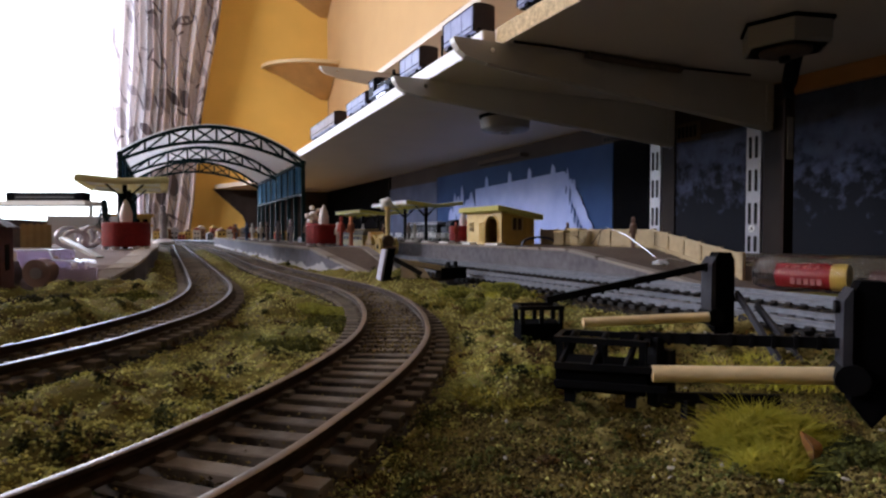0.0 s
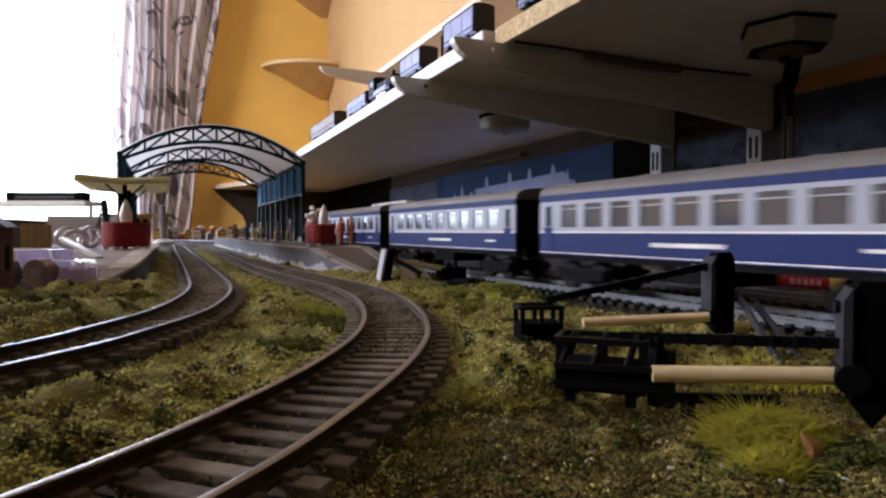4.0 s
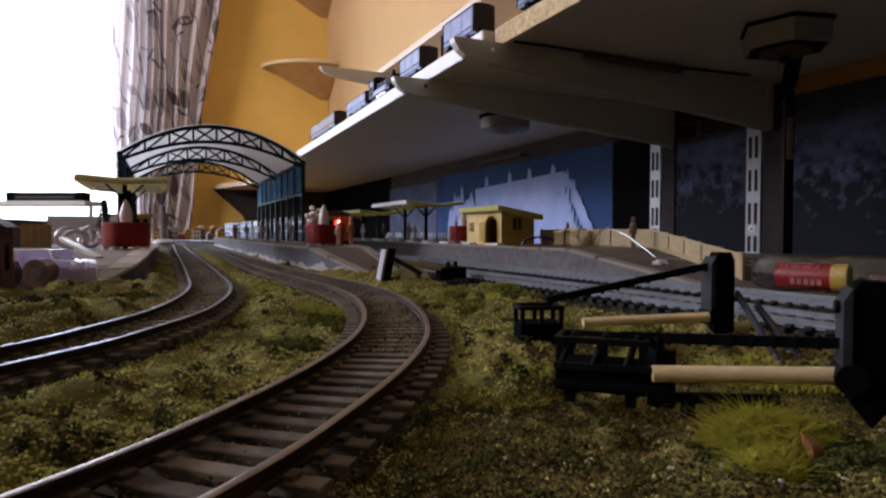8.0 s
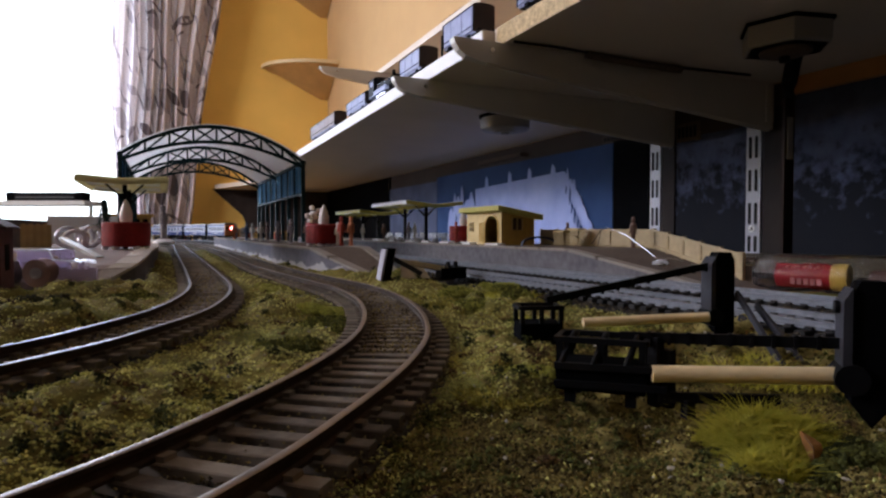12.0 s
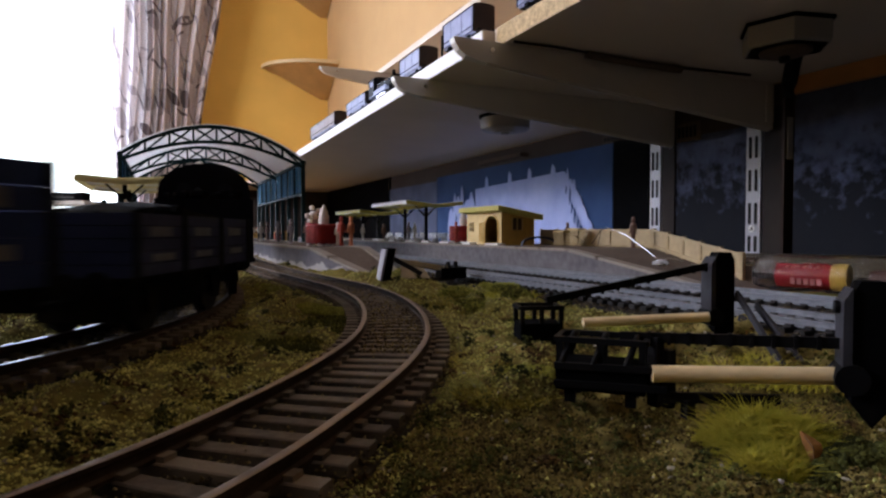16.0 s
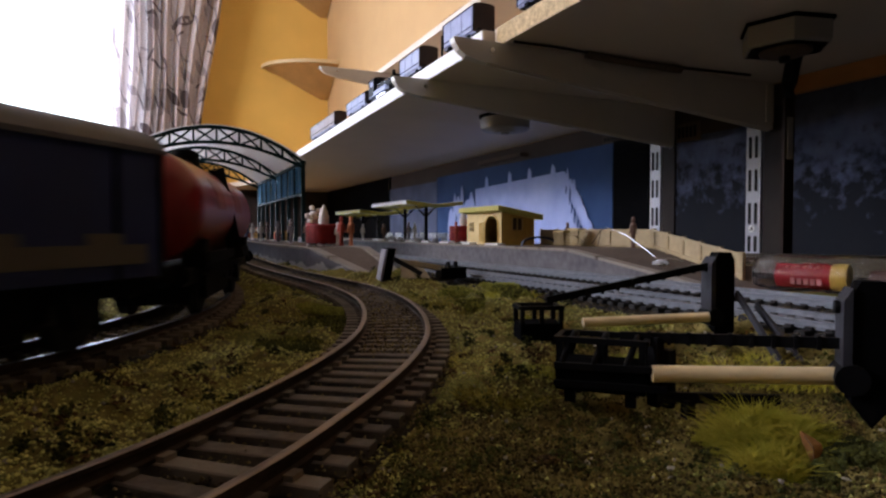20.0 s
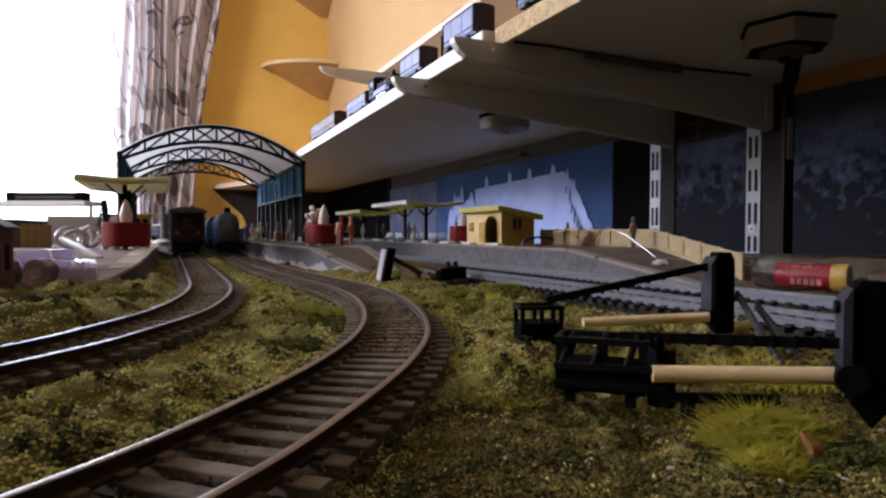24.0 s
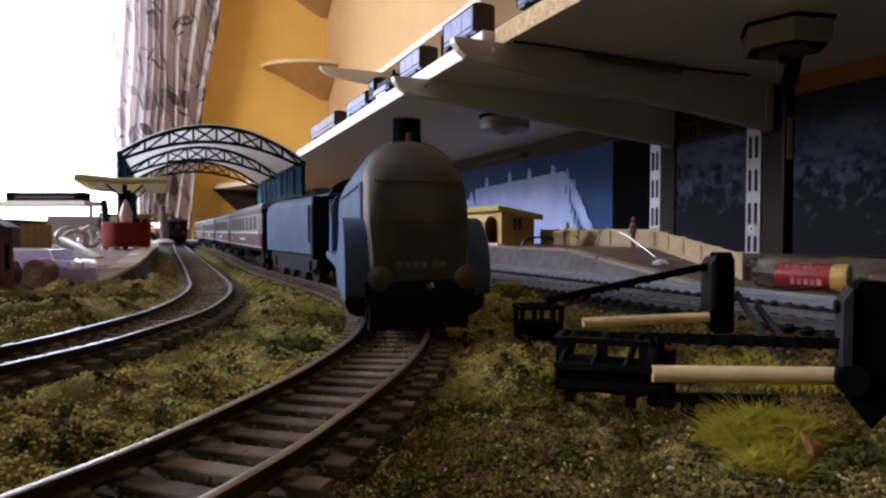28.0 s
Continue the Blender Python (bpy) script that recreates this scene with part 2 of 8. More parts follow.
def bar(p, q, w, h, bm=None):
    """A square bar from p to q, w wide and h deep."""
    bm = bm or bmesh.new()
    p, q = Vector(p), Vector(q)
    rot = (q - p).to_track_quat("Z", "Y").to_matrix()
    rings = [[bm.verts.new(c + rot @ Vector((sx * w / 2, sy * h / 2, 0))) for sx, sy in ((-1, -1), (1, -1), (1, 1), (-1, 1))]
             for c in (p, q)]
    for i in range(4):
        j = (i + 1) % 4
        bm.faces.new((rings[0][i], rings[0][j], rings[1][j], rings[1][i]))
    bm.faces.new(rings[0][::-1])
    bm.faces.new(rings[1])
    return bm


def loft(sections, bm=None, caps=True):
    """Skin through rings of equally many points."""
    bm = bm or bmesh.new()
    rings = [[bm.verts.new(p) for p in s] for s in sections]
    for a, b in zip(rings, rings[1:]):
        for i in range(len(a)):
            j = (i + 1) % len(a)
            bm.faces.new((a[i], a[j], b[j], b[i]))
    if caps:
        bm.faces.new(rings[0][::-1])
        bm.faces.new(rings[-1])
    return bm


def tube(pts, r, seg=8, bm=None):
    """One round bar bent through the points."""
    pts = [Vector(p) for p in pts]
    rings = []
    for i, p in enumerate(pts):
        w = (pts[min(i + 1, len(pts) - 1)] - pts[max(i - 1, 0)]).to_track_quat("Z", "Y").to_matrix()
        rings.append([p + w @ Vector((math.cos(2 * math.pi * k / seg) * r, math.sin(2 * math.pi * k / seg) * r, 0)) for k in range(seg)])
    return loft(rings, bm)


# ---- paths that tracks and trains follow ----
class Line:
    def __init__(self, pts, step=0.002):
        p = [Vector(q) for q in pts]
        p = [2 * p[0] - p[1]] + p + [2 * p[-1] - p[-2]]
        out = []
        for a, b, c, d in zip(p, p[1:], p[2:], p[3:]):
            n = max(2, int((c - b).length / step))
            for i in range(n):
                t = i / n
                out.append(0.5 * (2 * b + (c - a) * t + (2 * a - 5 * b + 4 * c - d) * t * t + (3 * b - a - 3 * c + d) * t ** 3))
        out.append(p[-2])
        self.pts = np.array([tuple(q) for q in out])
        self.s = np.concatenate(([0.0], np.cumsum(np.hypot(*np.diff(self.pts, axis=0).T))))
        self.length = float(self.s[-1])

    def at(self, s):
        return Vector((float(np.interp(s, self.s, self.pts[:, 0])), float(np.interp(s, self.s, self.pts[:, 1]))))

    def way(self, s, d=0.003):
        return (self.at(s + d) - self.at(s - d)).normalized()

    def find_y(self, y):
        """The length along the line at which it first reaches y."""
        i = int(np.argmax(self.pts[:, 1] >= y))
        return float(self.s[i])


RAIL_TOP = 0.0047
LINE_A = Line([(-0.34, -0.06), (-0.20, -0.04), (-0.10, 0.0), (-0.038, 0.040), (-0.002, 0.069), (0.018, 0.0913), (0.0357, 0.1154), (0.0506, 0.1414),
               (0.0618, 0.1692), (0.0702, 0.198), (0.0760, 0.2275), (0.0790, 0.2572), (0.0795, 0.29), (0.0757, 0.347),
               (0.0722, 0.407), (0.0705, 0.50), (0.073, 0.64), (0.075, 0.80), (0.075, 1.0), (0.068, 1.3), (0.034, 1.65), (-0.06, 1.95),
               (-0.22, 2.18), (-0.45, 2.30), (-0.8, 2.36)])
LINE_B = Line([(-1.55, 0.02), (-1.1, 0.0), (-0.7, -0.015), (-0.45, 0.0), (-0.25, 0.035), (-0.13, 0.075), (-0.068, 0.112), (-0.0265, 0.1565), (-0.0102, 0.1839), (0.0023, 0.2112), (0.0103, 0.240),
               (0.0158, 0.2695), (0.0191, 0.2993), (0.0206, 0.3293), (0.0213, 0.389), (0.022, 0.479), (0.0225, 0.63),
               (0.0232, 0.9), (0.0245, 1.2), (0.018, 1.45), (-0.04, 1.78), (-0.28, 2.05), (-0.55, 2.18), (-0.9, 2.22), (-1.5, 2.22)])
LINE_C = Line([(0.27, -1.5), (0.25, -1.3), (0.21, -0.8), (0.185, -0.4), (0.178, 0.0), (0.178, 0.15), (0.176, 0.30), (0.173, 0.42), (0.171, 0.60), (0.172, 0.9),
               (0.172, 1.2), (0.165, 1.5), (0.125, 1.8), (0.03, 2.08), (-0.14, 2.28), (-0.36, 2.38), (-0.7, 2.42), (-1.6, 2.42)])
LINE_D = Line([(0.30, -1.3), (0.26, -0.8), (0.236, -0.4), (0.229, 0.0), (0.229, 0.15), (0.227, 0.30), (0.224, 0.42), (0.222, 0.60), (0.222, 0.9),
               (0.222, 1.2), (0.216, 1.5), (0.17, 1.85), (0.06, 2.15)])
LINE_E = Line([(0.62, -1.3), (0.60, -0.5), (0.56, 0.0), (0.53, 0.4), (0.52, 0.8), (0.52, 1.4), (0.52, 2.0)])

# ---- the room ----
def slab(name, x0, x1, y0, y1, z0, z1, material, label, category="wall"):
    ob = part(name, box(x0, x1, y0, y1, z0, z1), material, unit=1)
    return tagged(ob, label, category, kind="structure")


FAR = 3.42
slab("wall_right", 0.85, 0.97, -1.6, FAR + 0.12, -0.85, 1.62, PEACH, "plain peach-orange painted plaster wall", "wall")
slab("wall_far_pier", -0.05, 0.85, FAR, FAR + 0.12, -0.85, 1.62, ORANGE, "orange painted wall beside the curtained window", "wall")
slab("wall_far_sill", -2.06, -0.05, FAR, FAR + 0.12, -0.85, 0.02, ORANGE, "orange painted wall under the window", "wall")
slab("wall_far_head", -2.06, -0.05, FAR, FAR + 0.12, 1.46, 1.62, ORANGE, "orange painted wall over the window", "wall")
slab("wall_far_corner", -2.5, -2.06, FAR, FAR + 0.12, -0.85, 1.62, ORANGE, "orange painted wall corner by the window", "wall")
slab("wall_left_front", -2.62, -2.5, -1.6, 0.95, -0.85, 1.62, ORANGE, "orange painted side wall", "wall")
slab("wall_left_back", -2.62, -2.5, 2.25, FAR + 0.12, -0.85, 1.62, ORANGE, "orange painted side wall", "wall")
# the opening left in this unseen wall is added for the extra lamp
slab("wall_left_sill", -2.62, -2.5, 0.95, 2.25, -0.85, 0.88, ORANGE, "orange painted wall under the added side opening", "wall")
slab("wall_left_head", -2.62, -2.5, 0.95, 2.25, 1.46, 1.62, ORANGE, "orange painted wall over the added side opening", "wall")
# unseen back wall, added dark so that it returns little light
slab("wall_back", -2.62, 0.97, -1.72, -1.6, -0.85, 1.62, mat("dark_unseen_wall", (0.05, 0.03, 0.02), 0.8, 0, 0.2, 10), "plain dark wall added out of view behind the layout", "wall")
slab("ceiling", -2.62, 0.97, -1.72, FAR + 0.12, 1.62, 1.7, CEILING, "plain white ceiling", "ceiling")
slab("floor", -2.62, 0.97, -1.72, FAR + 0.12, -0.93, -0.85, CARPET, "brown carpeted floor", "floor")

# glowing boards for the sky; the side one is unseen
for nm, x0, x1, y0, y1 in (("backdrop", -5.0, 1.2, 5.6, 5.65), ("side_backdrop", -5.05, -5.0, -0.5, 5.5)):
    tagged(part(nm, box(x0, x1, y0, y1, -2.0, 4.0), glow("overcast_sky", (0.86, 0.93, 1.0), 3.2), unit=1), "plain white overcast sky outside the window", "sky", kind="structure")
# dark sheet added over the wall, standing in for shade under the long shelf
tagged(part("lining_panel", box(0.8486, 0.8498, 0.62, 3.41, -0.003, 0.2538), mat("shade_grey_brown", (0.055, 0.040, 0.033), 0.85, 0, 0.2, 12), unit=1), "grey-brown sheet added for the shade on the wall under the shelf", "wall lining", kind="structure")

# window in the far wall, with white frame bars and a sill board
win = tagged(new("window_1"), "white framed window with bright overcast daylight", "window", kind="structure")
for a in ((-2.06, -2.0, 0.02, 1.46), (-0.11, -0.05, 0.02, 1.46), (-1.14, -1.08, 0.02, 1.46)):
    part("window_frame", box(a[0], a[1], FAR + 0.03, FAR + 0.09, a[2], a[3]), WHITE, win, unit=1)
for z in (0.02, 1.40):
    part("window_frame", box(-2.0, -0.11, FAR + 0.032, FAR + 0.088, z, z + 0.06), WHITE, win, unit=1)
for x0, x1 in ((-2.0, -1.14), (-1.08, -0.11)):
    pane = part("pane", box(x0, x1, FAR + 0.058, FAR + 0.062, 0.08, 1.40), glass("window_pane"), win, unit=1)
    pane.visible_shadow = False
part("window_sill", box(-2.06, -0.05, FAR - 0.16, FAR, -0.012, 0.018), WHITE, win, "white painted window sill", unit=1, bevel=0.004)


def curtain(name, x0, x1, y, z0, z1, folds, material, label, depth=0.03):
    """A hanging cloth with irregular folds, a little wider at its top."""
    bm = bmesh.new()
    cols, rows = folds * 12, 12
    rnd = random.Random(5)
    ph = [rnd.uniform(-0.5, 0.5) for _ in range(folds + 2)]
    g = []
    for r in range(rows + 1):
        v = r / rows
        row = []
        for c in range(cols + 1):
            u = c / cols
            k = u * folds
            w = math.sin(2 * math.pi * k + ph[int(k)] * 0.6) * depth * (0.7 + 0.3 * math.sin(5 * u + 2 * v))
            wide = x0 + (x1 - x0) * u * (0.60 + 0.42 * v) + 0.010 * math.sin(9 * v + 7 * u)
            row.append(bm.verts.new((wide, y + w, z0 + (z1 - z0) * v)))
        g.append(row)
    for r in range(rows):
        for c in range(cols):
            bm.faces.new((g[r][c], g[r][c + 1], g[r + 1][c + 1], g[r + 1][c]))
    return part(name, bm, material, unit=1, smooth=True)


def cloth_material():
    """Pale cloth printed with tall grey-brown leaves and stems."""
    m = mat("leaf_print_cloth", (0.50, 0.43, 0.42), 0.9, 0, 0.1, 60, second=(0.66, 0.59, 0.58))
    n, l = m.node_tree.nodes, m.node_tree.links
    b = n["Principled BSDF"]
    old = b.inputs["Base Color"].links[0].from_socket
    tc = n.new("ShaderNodeTexCoord")

    def maths(op, p, q=0.0):
        k = n.new("ShaderNodeMath")
        k.operation = op
        for i, w in enumerate((p, q)):
            if isinstance(w, (int, float)):
                k.inputs[i].default_value = w
            else:
                l.new(w, k.inputs[i])
        return k.outputs[0]

    total = None
    for tilt, cell, long, low, chance in ((0.55, 15, 0.36, 0.22, 0.5), (-0.6, 20, 0.33, 0.20, 0.4), (1.0, 30, 0.28, 0.20, 0.4), (-0.9, 36, 0.30, 0.18, 0.35), (0.25, 44, 0.22, 0.20, 0.4), (0.12, 11, 0.45, 0.24, 0.6)):
        turn_, size_ = n.new("ShaderNodeMapping"), n.new("ShaderNodeMapping")
        turn_.inputs["Rotation"].default_value = (0, tilt, 0)
        turn_.inputs["Location"].default_value = (tilt, 0.0, cell * 0.37)
        size_.inputs["Scale"].default_value = (cell, 0.0, cell * long)
        l.new(tc.outputs["Object"], turn_.inputs["Vector"])
        l.new(turn_.outputs["Vector"], size_.inputs["Vector"])
        v = n.new("ShaderNodeTexVoronoi")
        v.inputs["Scale"].default_value = 1.0
        l.new(size_.outputs["Vector"], v.inputs["Vector"])
        inside = maths("LESS_THAN", v.outputs["Distance"], low * 1.25)
        sp = n.new("ShaderNodeSeparateColor")
        l.new(v.outputs["Color"], sp.inputs["Color"])
        leaf = maths("MULTIPLY", inside, maths("MULTIPLY", maths("LESS_THAN", sp.outputs["Red"], chance), maths("ADD", maths("MULTIPLY", sp.outputs["Green"], 0.5), 0.4)))
        total = leaf if total is None else maths("MAXIMUM", total, leaf)
    # thin stems that climb through the leaves
    sm = n.new("ShaderNodeMapping")
    sm.inputs["Rotation"].default_value = (0, 0.16, 0)
    l.new(tc.outputs["Object"], sm.inputs["Vector"])
    wv = n.new("ShaderNodeTexWave")
    wv.inputs["Scale"].default_value, wv.inputs["Distortion"].default_value, wv.inputs["Detail Scale"].default_value = 3.4, 3.0, 1.3
    l.new(sm.outputs["Vector"], wv.inputs["Vector"])
    total = maths("MAXIMUM", total, maths("MULTIPLY", maths("GREATER_THAN", wv.outputs["Fac"], 0.985), 0.6))
    mx = n.new("ShaderNodeMixRGB")
    mx.inputs["Color2"].default_value = (0.085, 0.058, 0.062, 1)
    l.new(total, mx.inputs["Fac"])
    l.new(old, mx.inputs["Color1"])
    l.new(mx.outputs["Color"], b.inputs["Base Color"])
    b.inputs["Subsurface Weight"].default_value = 0.0
    tr = n.new("ShaderNodeBsdfTranslucent")
    l.new(mx.outputs["Color"], tr.inputs["Color"])
    sh = n.new("ShaderNodeMixShader")
    sh.inputs["Fac"].default_value = 0.30
    l.new(b.outputs["BSDF"], sh.inputs[1])
    l.new(tr.outputs["BSDF"], sh.inputs[2])
    l.new(sh.outputs["Shader"], n["Material Output"].inputs["Surface"])
    return m


CLOTH = cloth_material()
tagged(curtain("curtain", -0.213, 0.298, FAR - 0.10, -0.10, 1.45, 7, CLOTH, "", 0.056),
       "heavy beige curtain printed with dark leaves, drawn aside", "curtain")

CORNER_PALE = mat("edging_white", (0.60, 0.58, 0.60), 0.5, 0, 0.05, 20)
CORNER_WHITE = mat("corner_shelf_wood", (0.62, 0.46, 0.24), 0.5, 0, 0.15, 20)
CORBEL = mat("corbel_wood", (0.42, 0.24, 0.085), 0.6, 0, 0.2, 20)
# ---- the long shelf over the right of the layout, on slotted uprights ----
SHELF_Z = 0.254
shelf = thing("long_shelf", "long white melamine shelf with a raw chipboard edge", "shelf", pose(0, 0, 0))
SHELF_T = 0.021


def shelf_edge(y):
    """How far from the wall's side the front edge of the far board lies."""
    return 0.3565 + (y - 0.66) * 0.0145


part("shelf_board", prism([(shelf_edge(0.66), 0.66), (shelf_edge(3.0), 3.0), (0.245, 3.41), (0.845, 3.41), (0.845, 0.66)],
                          SHELF_Z, SHELF_Z + SHELF_T, "z"), SHELF, shelf, unit=1)
part("near_board", box(0.3715, 0.845, -0.9, 0.6585, SHELF_Z + 0.0003, SHELF_Z + 0.023), SHELF, shelf, unit=1)
part("edging_strip", loft([[(shelf_edge(y) - 0.0014, y, SHELF_Z + 0.0004), (shelf_edge(y) - 0.0001, y, SHELF_Z + 0.0004), (shelf_edge(y) - 0.0001, y, SHELF_Z + SHELF_T - 0.0004), (shelf_edge(y) - 0.0014, y, SHELF_Z + SHELF_T - 0.0004)] for y in (0.661, 2.99)]), CORNER_PALE, shelf, "white iron-on edging strip", unit=1)
rnd = random.Random(77)
raw = [[(0.3702 + rnd.uniform(-0.0004, 0.0004), y, SHELF_Z + 0.0006), (0.3714, y, SHELF_Z + 0.0006), (0.3714, y, SHELF_Z + 0.0226), (0.3702 + rnd.uniform(-0.0004, 0.0004), y, SHELF_Z + 0.0226)] for y in [-0.9 + 0.0097 * i for i in range(161)]]
part("raw_edge", loft(raw), CHIPBOARD, shelf, "bare chipboard edge", unit=1)
upper = thing("upper_shelf", "white upper shelf on the orange wall", "shelf")
part("shelf_board", box(0.60, 0.845, -0.6, 1.90, 0.505, 0.521), SHELF, upper, unit=1, bevel=0.001)

for y, x_tip, zt, n, y_up in ((0.640, 0.304, SHELF_Z, 1, 0.666), (0.836, 0.302, SHELF_Z, 2, 0.875), (0.28, 0.32, SHELF_Z, 0, 0.296), (1.75, 0.4115, 0.505, 3, 1.75)):
    br = thing("shelf_bracket", "white pressed steel shelf bracket with a rounded tip", "bracket", pose(0, y, zt), "shelf brackets")
    prof = [(x_tip, -0.0022), (x_tip + 0.0018, -0.0072), (x_tip + 0.007, -0.0145), (x_tip + 0.016, -0.0205), (x_tip + 0.035, -0.0250), (0.838, -0.070), (0.838, -0.0005), (x_tip + 0.001, -0.0005)]
    part("arm", prism(prof, -0.006, 0.006), BRACKET, br, unit=1, bevel=0.0015)
    part("stiffening_rib", bar((x_tip + 0.045, 0, -0.0265), (0.836, 0, -0.0708), 0.004, 0.003), BRACKET, br, unit=1)
    part("fixing_screw", rod((x_tip + 0.05, -0.0075, -0.011), (x_tip + 0.05, -0.0058, -0.011), 0.003, 12), SILVER, br, unit=1)
    part("hook_plate", box(0.822, 0.8375, min(-0.0075, y_up - y), max(0.0075, y_up - y), -0.060, -0.004), BRACKET, br, unit=1)
    if n < 3:
        up_b = thing("slotted_upright", "white steel twin-slot wall upright", "shelf upright", pose(0.85, y_up, 0), "slotted uprights")
        part("channel", box(-0.013, -0.0005, -0.0125, 0.0125, -0.02, 0.50), UPRIGHT, up_b, unit=1, bevel=0.001)
        for k in range(4):
            for sx in (-0.0055, 0.0055):
                z0, z1 = max(-0.002, -0.0105 + 0.0515 * k), 0.0235 + 0.0515 * k
                bm = box(-0.0142, -0.0128, sx - 0.0024, sx + 0.0024, z0 + 0.0024, z1 - 0.0024)
                for zz in (z0 + 0.0024, z1 - 0.0024):
                    rod((-0.01421, sx, zz), (-0.0128, sx, zz), 0.0024, 14, bm)
                part("slot", bm, SLOT, up_b, unit=1)
        if n == 1:
            screw = part("screw", turned([(3.4, -0.6), (5.2, -0.6), (5.4, 0.2), (4.8, 0.9), (3.7, 0.9), (3.4, 0.2)], 24), WHITE, up_b, "white ring screw cap")
            part("screw_hole", rod((-0.0152, 0, 0.0345), (-0.0129, 0, 0.0345), 0.0034, 16), SLOT, up_b, unit=1)
            screw.matrix_basis = pose(-0.0150, 0, 0.0345, 0, -90, 0)

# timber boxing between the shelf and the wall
# strips beside the uprights; their dimness is put into a near-black colour
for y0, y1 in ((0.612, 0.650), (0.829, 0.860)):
    tagged(part("wall_batten", box(0.8385, 0.8415, y0, y1, -0.004, SHELF_Z - 0.036), mat("dimmed_timber", (0.016, 0.011, 0.009), 0.7, 0, 0.2, 30), unit=1, bevel=0.002), "timber upright behind the rails, coloured near black for its dim place", "batten")
tagged(part("picture_rail", box(0.832, 0.849, -0.4, 0.61, 0.2300, 0.2537), mat("varnished_wood", (0.46, 0.20, 0.05), 0.5, 0, 0.25, 20), unit=1),
       "orange-brown strip of wall over the backscene", "wall strip")

# ceiling fittings under the shelf
for (x, y), hexed, turn in (((0.604, 1.030), False, 0), ((0.619, 0.4545), True, 46)):
    al = thing("under_shelf_lamp", "ivory plastic push lamp under the shelf" if not hexed else "six-sided ivory junction box under the shelf", "lamp", pose(x, y, SHELF_Z, 0, 0, turn))
    seg = 6 if hexed else 40
    if hexed:
        part("housing", turned([(46, -27), (49, -26.5), (50.5, -24), (51, -4), (49, -3)], seg), PUCK, al, bevel=0.8)
        # brown base plate puts the shade of the underside into colour
        part("base_plate", turned([(0.0, -25), (46, -25), (46, -27)], seg), DUSTY, al, "base of the ivory box, browned for its shade")
        part("round_cover", turned([(0.0, -32), (24, -32), (28, -30), (29, -25)], 32), DUSTY, al, smooth=True)
        part("mounting_ring", turned([(51, -4), (54, -3.5), (54, -0.3)], seg), BLACKMATT, al, "dark mounting ring")
        al.scale = (0.90, 0.90, 1.0)
        part("cable_gland", rod((6, 0, -38), (6, 0, -32), 6, 14), BLACK, al)
    else:
        part("housing", turned([(0.0, -33), (20, -33), (24, -30), (43, -29), (47, -26), (48, -8), (46, -6)], seg), PUCK, al, smooth=True)
        part("mounting_ring", turned([(44, -6), (51, -4), (51, -0.3)], seg), BLACKMATT, al, "dark mounting ring", smooth=True)
        part("push_button", turned([(0, -36.5), (7, -36), (9, -33)], 18), PUCK, al, smooth=True)
pipe = thing("hanging_strap", "dark strap and tube hanging under the shelf", "strap", pose(0.7095, 0.5158, 0))
part("tube", tube([(0, 0, 195), (2, 1, 215), (1, -4, 235), (-6, -14, 252)], 9, 14), BLACK, pipe, "dark bent tube", smooth=True)
part("strap", box(-9, 9, -2, 2, -2, 196), mat("strap_brown", (0.020, 0.011, 0.008), 0.8, 0, 0.3, 90, spec=0.15), pipe)
part("buckle", box(-5, 5, -3.2, -2, 120, 172), PUCK, pipe, "worn pale buckle", bevel=0.5)
# small dark fittings on the wall between the uprights
for x, y, z, w, h in ((0.846, 1.000, 0.2215, 34, 7), (0.842, 0.800, 0.205, 26, 16)):
    gr = thing("vent_grille", "small dark slotted plate on the wall under the shelf", "grille", pose(x, y, z, 0, 0, -90))
    part("plate", box(-w, w, -3, 0, -h, h), DUSTY, gr, bevel=0.6)
    for k in range(5):
        part("slot", box(-w + 4 + k * (w * 2 - 8) / 5, -w + 1 + (k + 1) * (w * 2 - 8) / 5, -3.4, -2.9, -h * 0.6, h * 0.6), SLOT, gr)

# brown strip added where a lit band of wall shows under the shelf
tagged(part("wall_ledge", box(0.824, 0.8485, 1.33, 1.56, 0.221, 0.231), DUSTY, unit=1, bevel=0.002), "narrow brown strip added for the lit band of wall over the backscene", "ledge")
# dark board hung under the far end of the shelf
tagged(part("end_panel", prism([(0.235, 0.252), (0.845, 0.252), (0.845, -0.003), (0.43, -0.003), (0.385, 0.115)], FAR - 0.012, FAR - 0.002), mat("brown_hardboard", (0.045, 0.033, 0.028), 0.85, 0, 0.3, 30, spec=0.2), unit=1),
       "dark brown hardboard hung under the shelf end", "panel")
wrap = thing("cable_wrap", "dark cloth-wrapped cable under the shelf", "cable", pose(0, 0, 0))
route = [(0.375, 0.620), (0.433, 0.6176), (0.490, 0.620), (0.640, 0.624), (0.760, 0.612)]
part("cable", tube([(x, y, 0.2520) for x, y in route], 0.0016, 8), BLACK, wrap, unit=1)
part("cloth_wrap", tube([(0.480, 0.620, 0.2495), (0.56, 0.622, 0.2485), (0.640, 0.624, 0.2495)], 0.0050, 12), DUSTY, wrap, "dark brown cloth wrapping", unit=1)
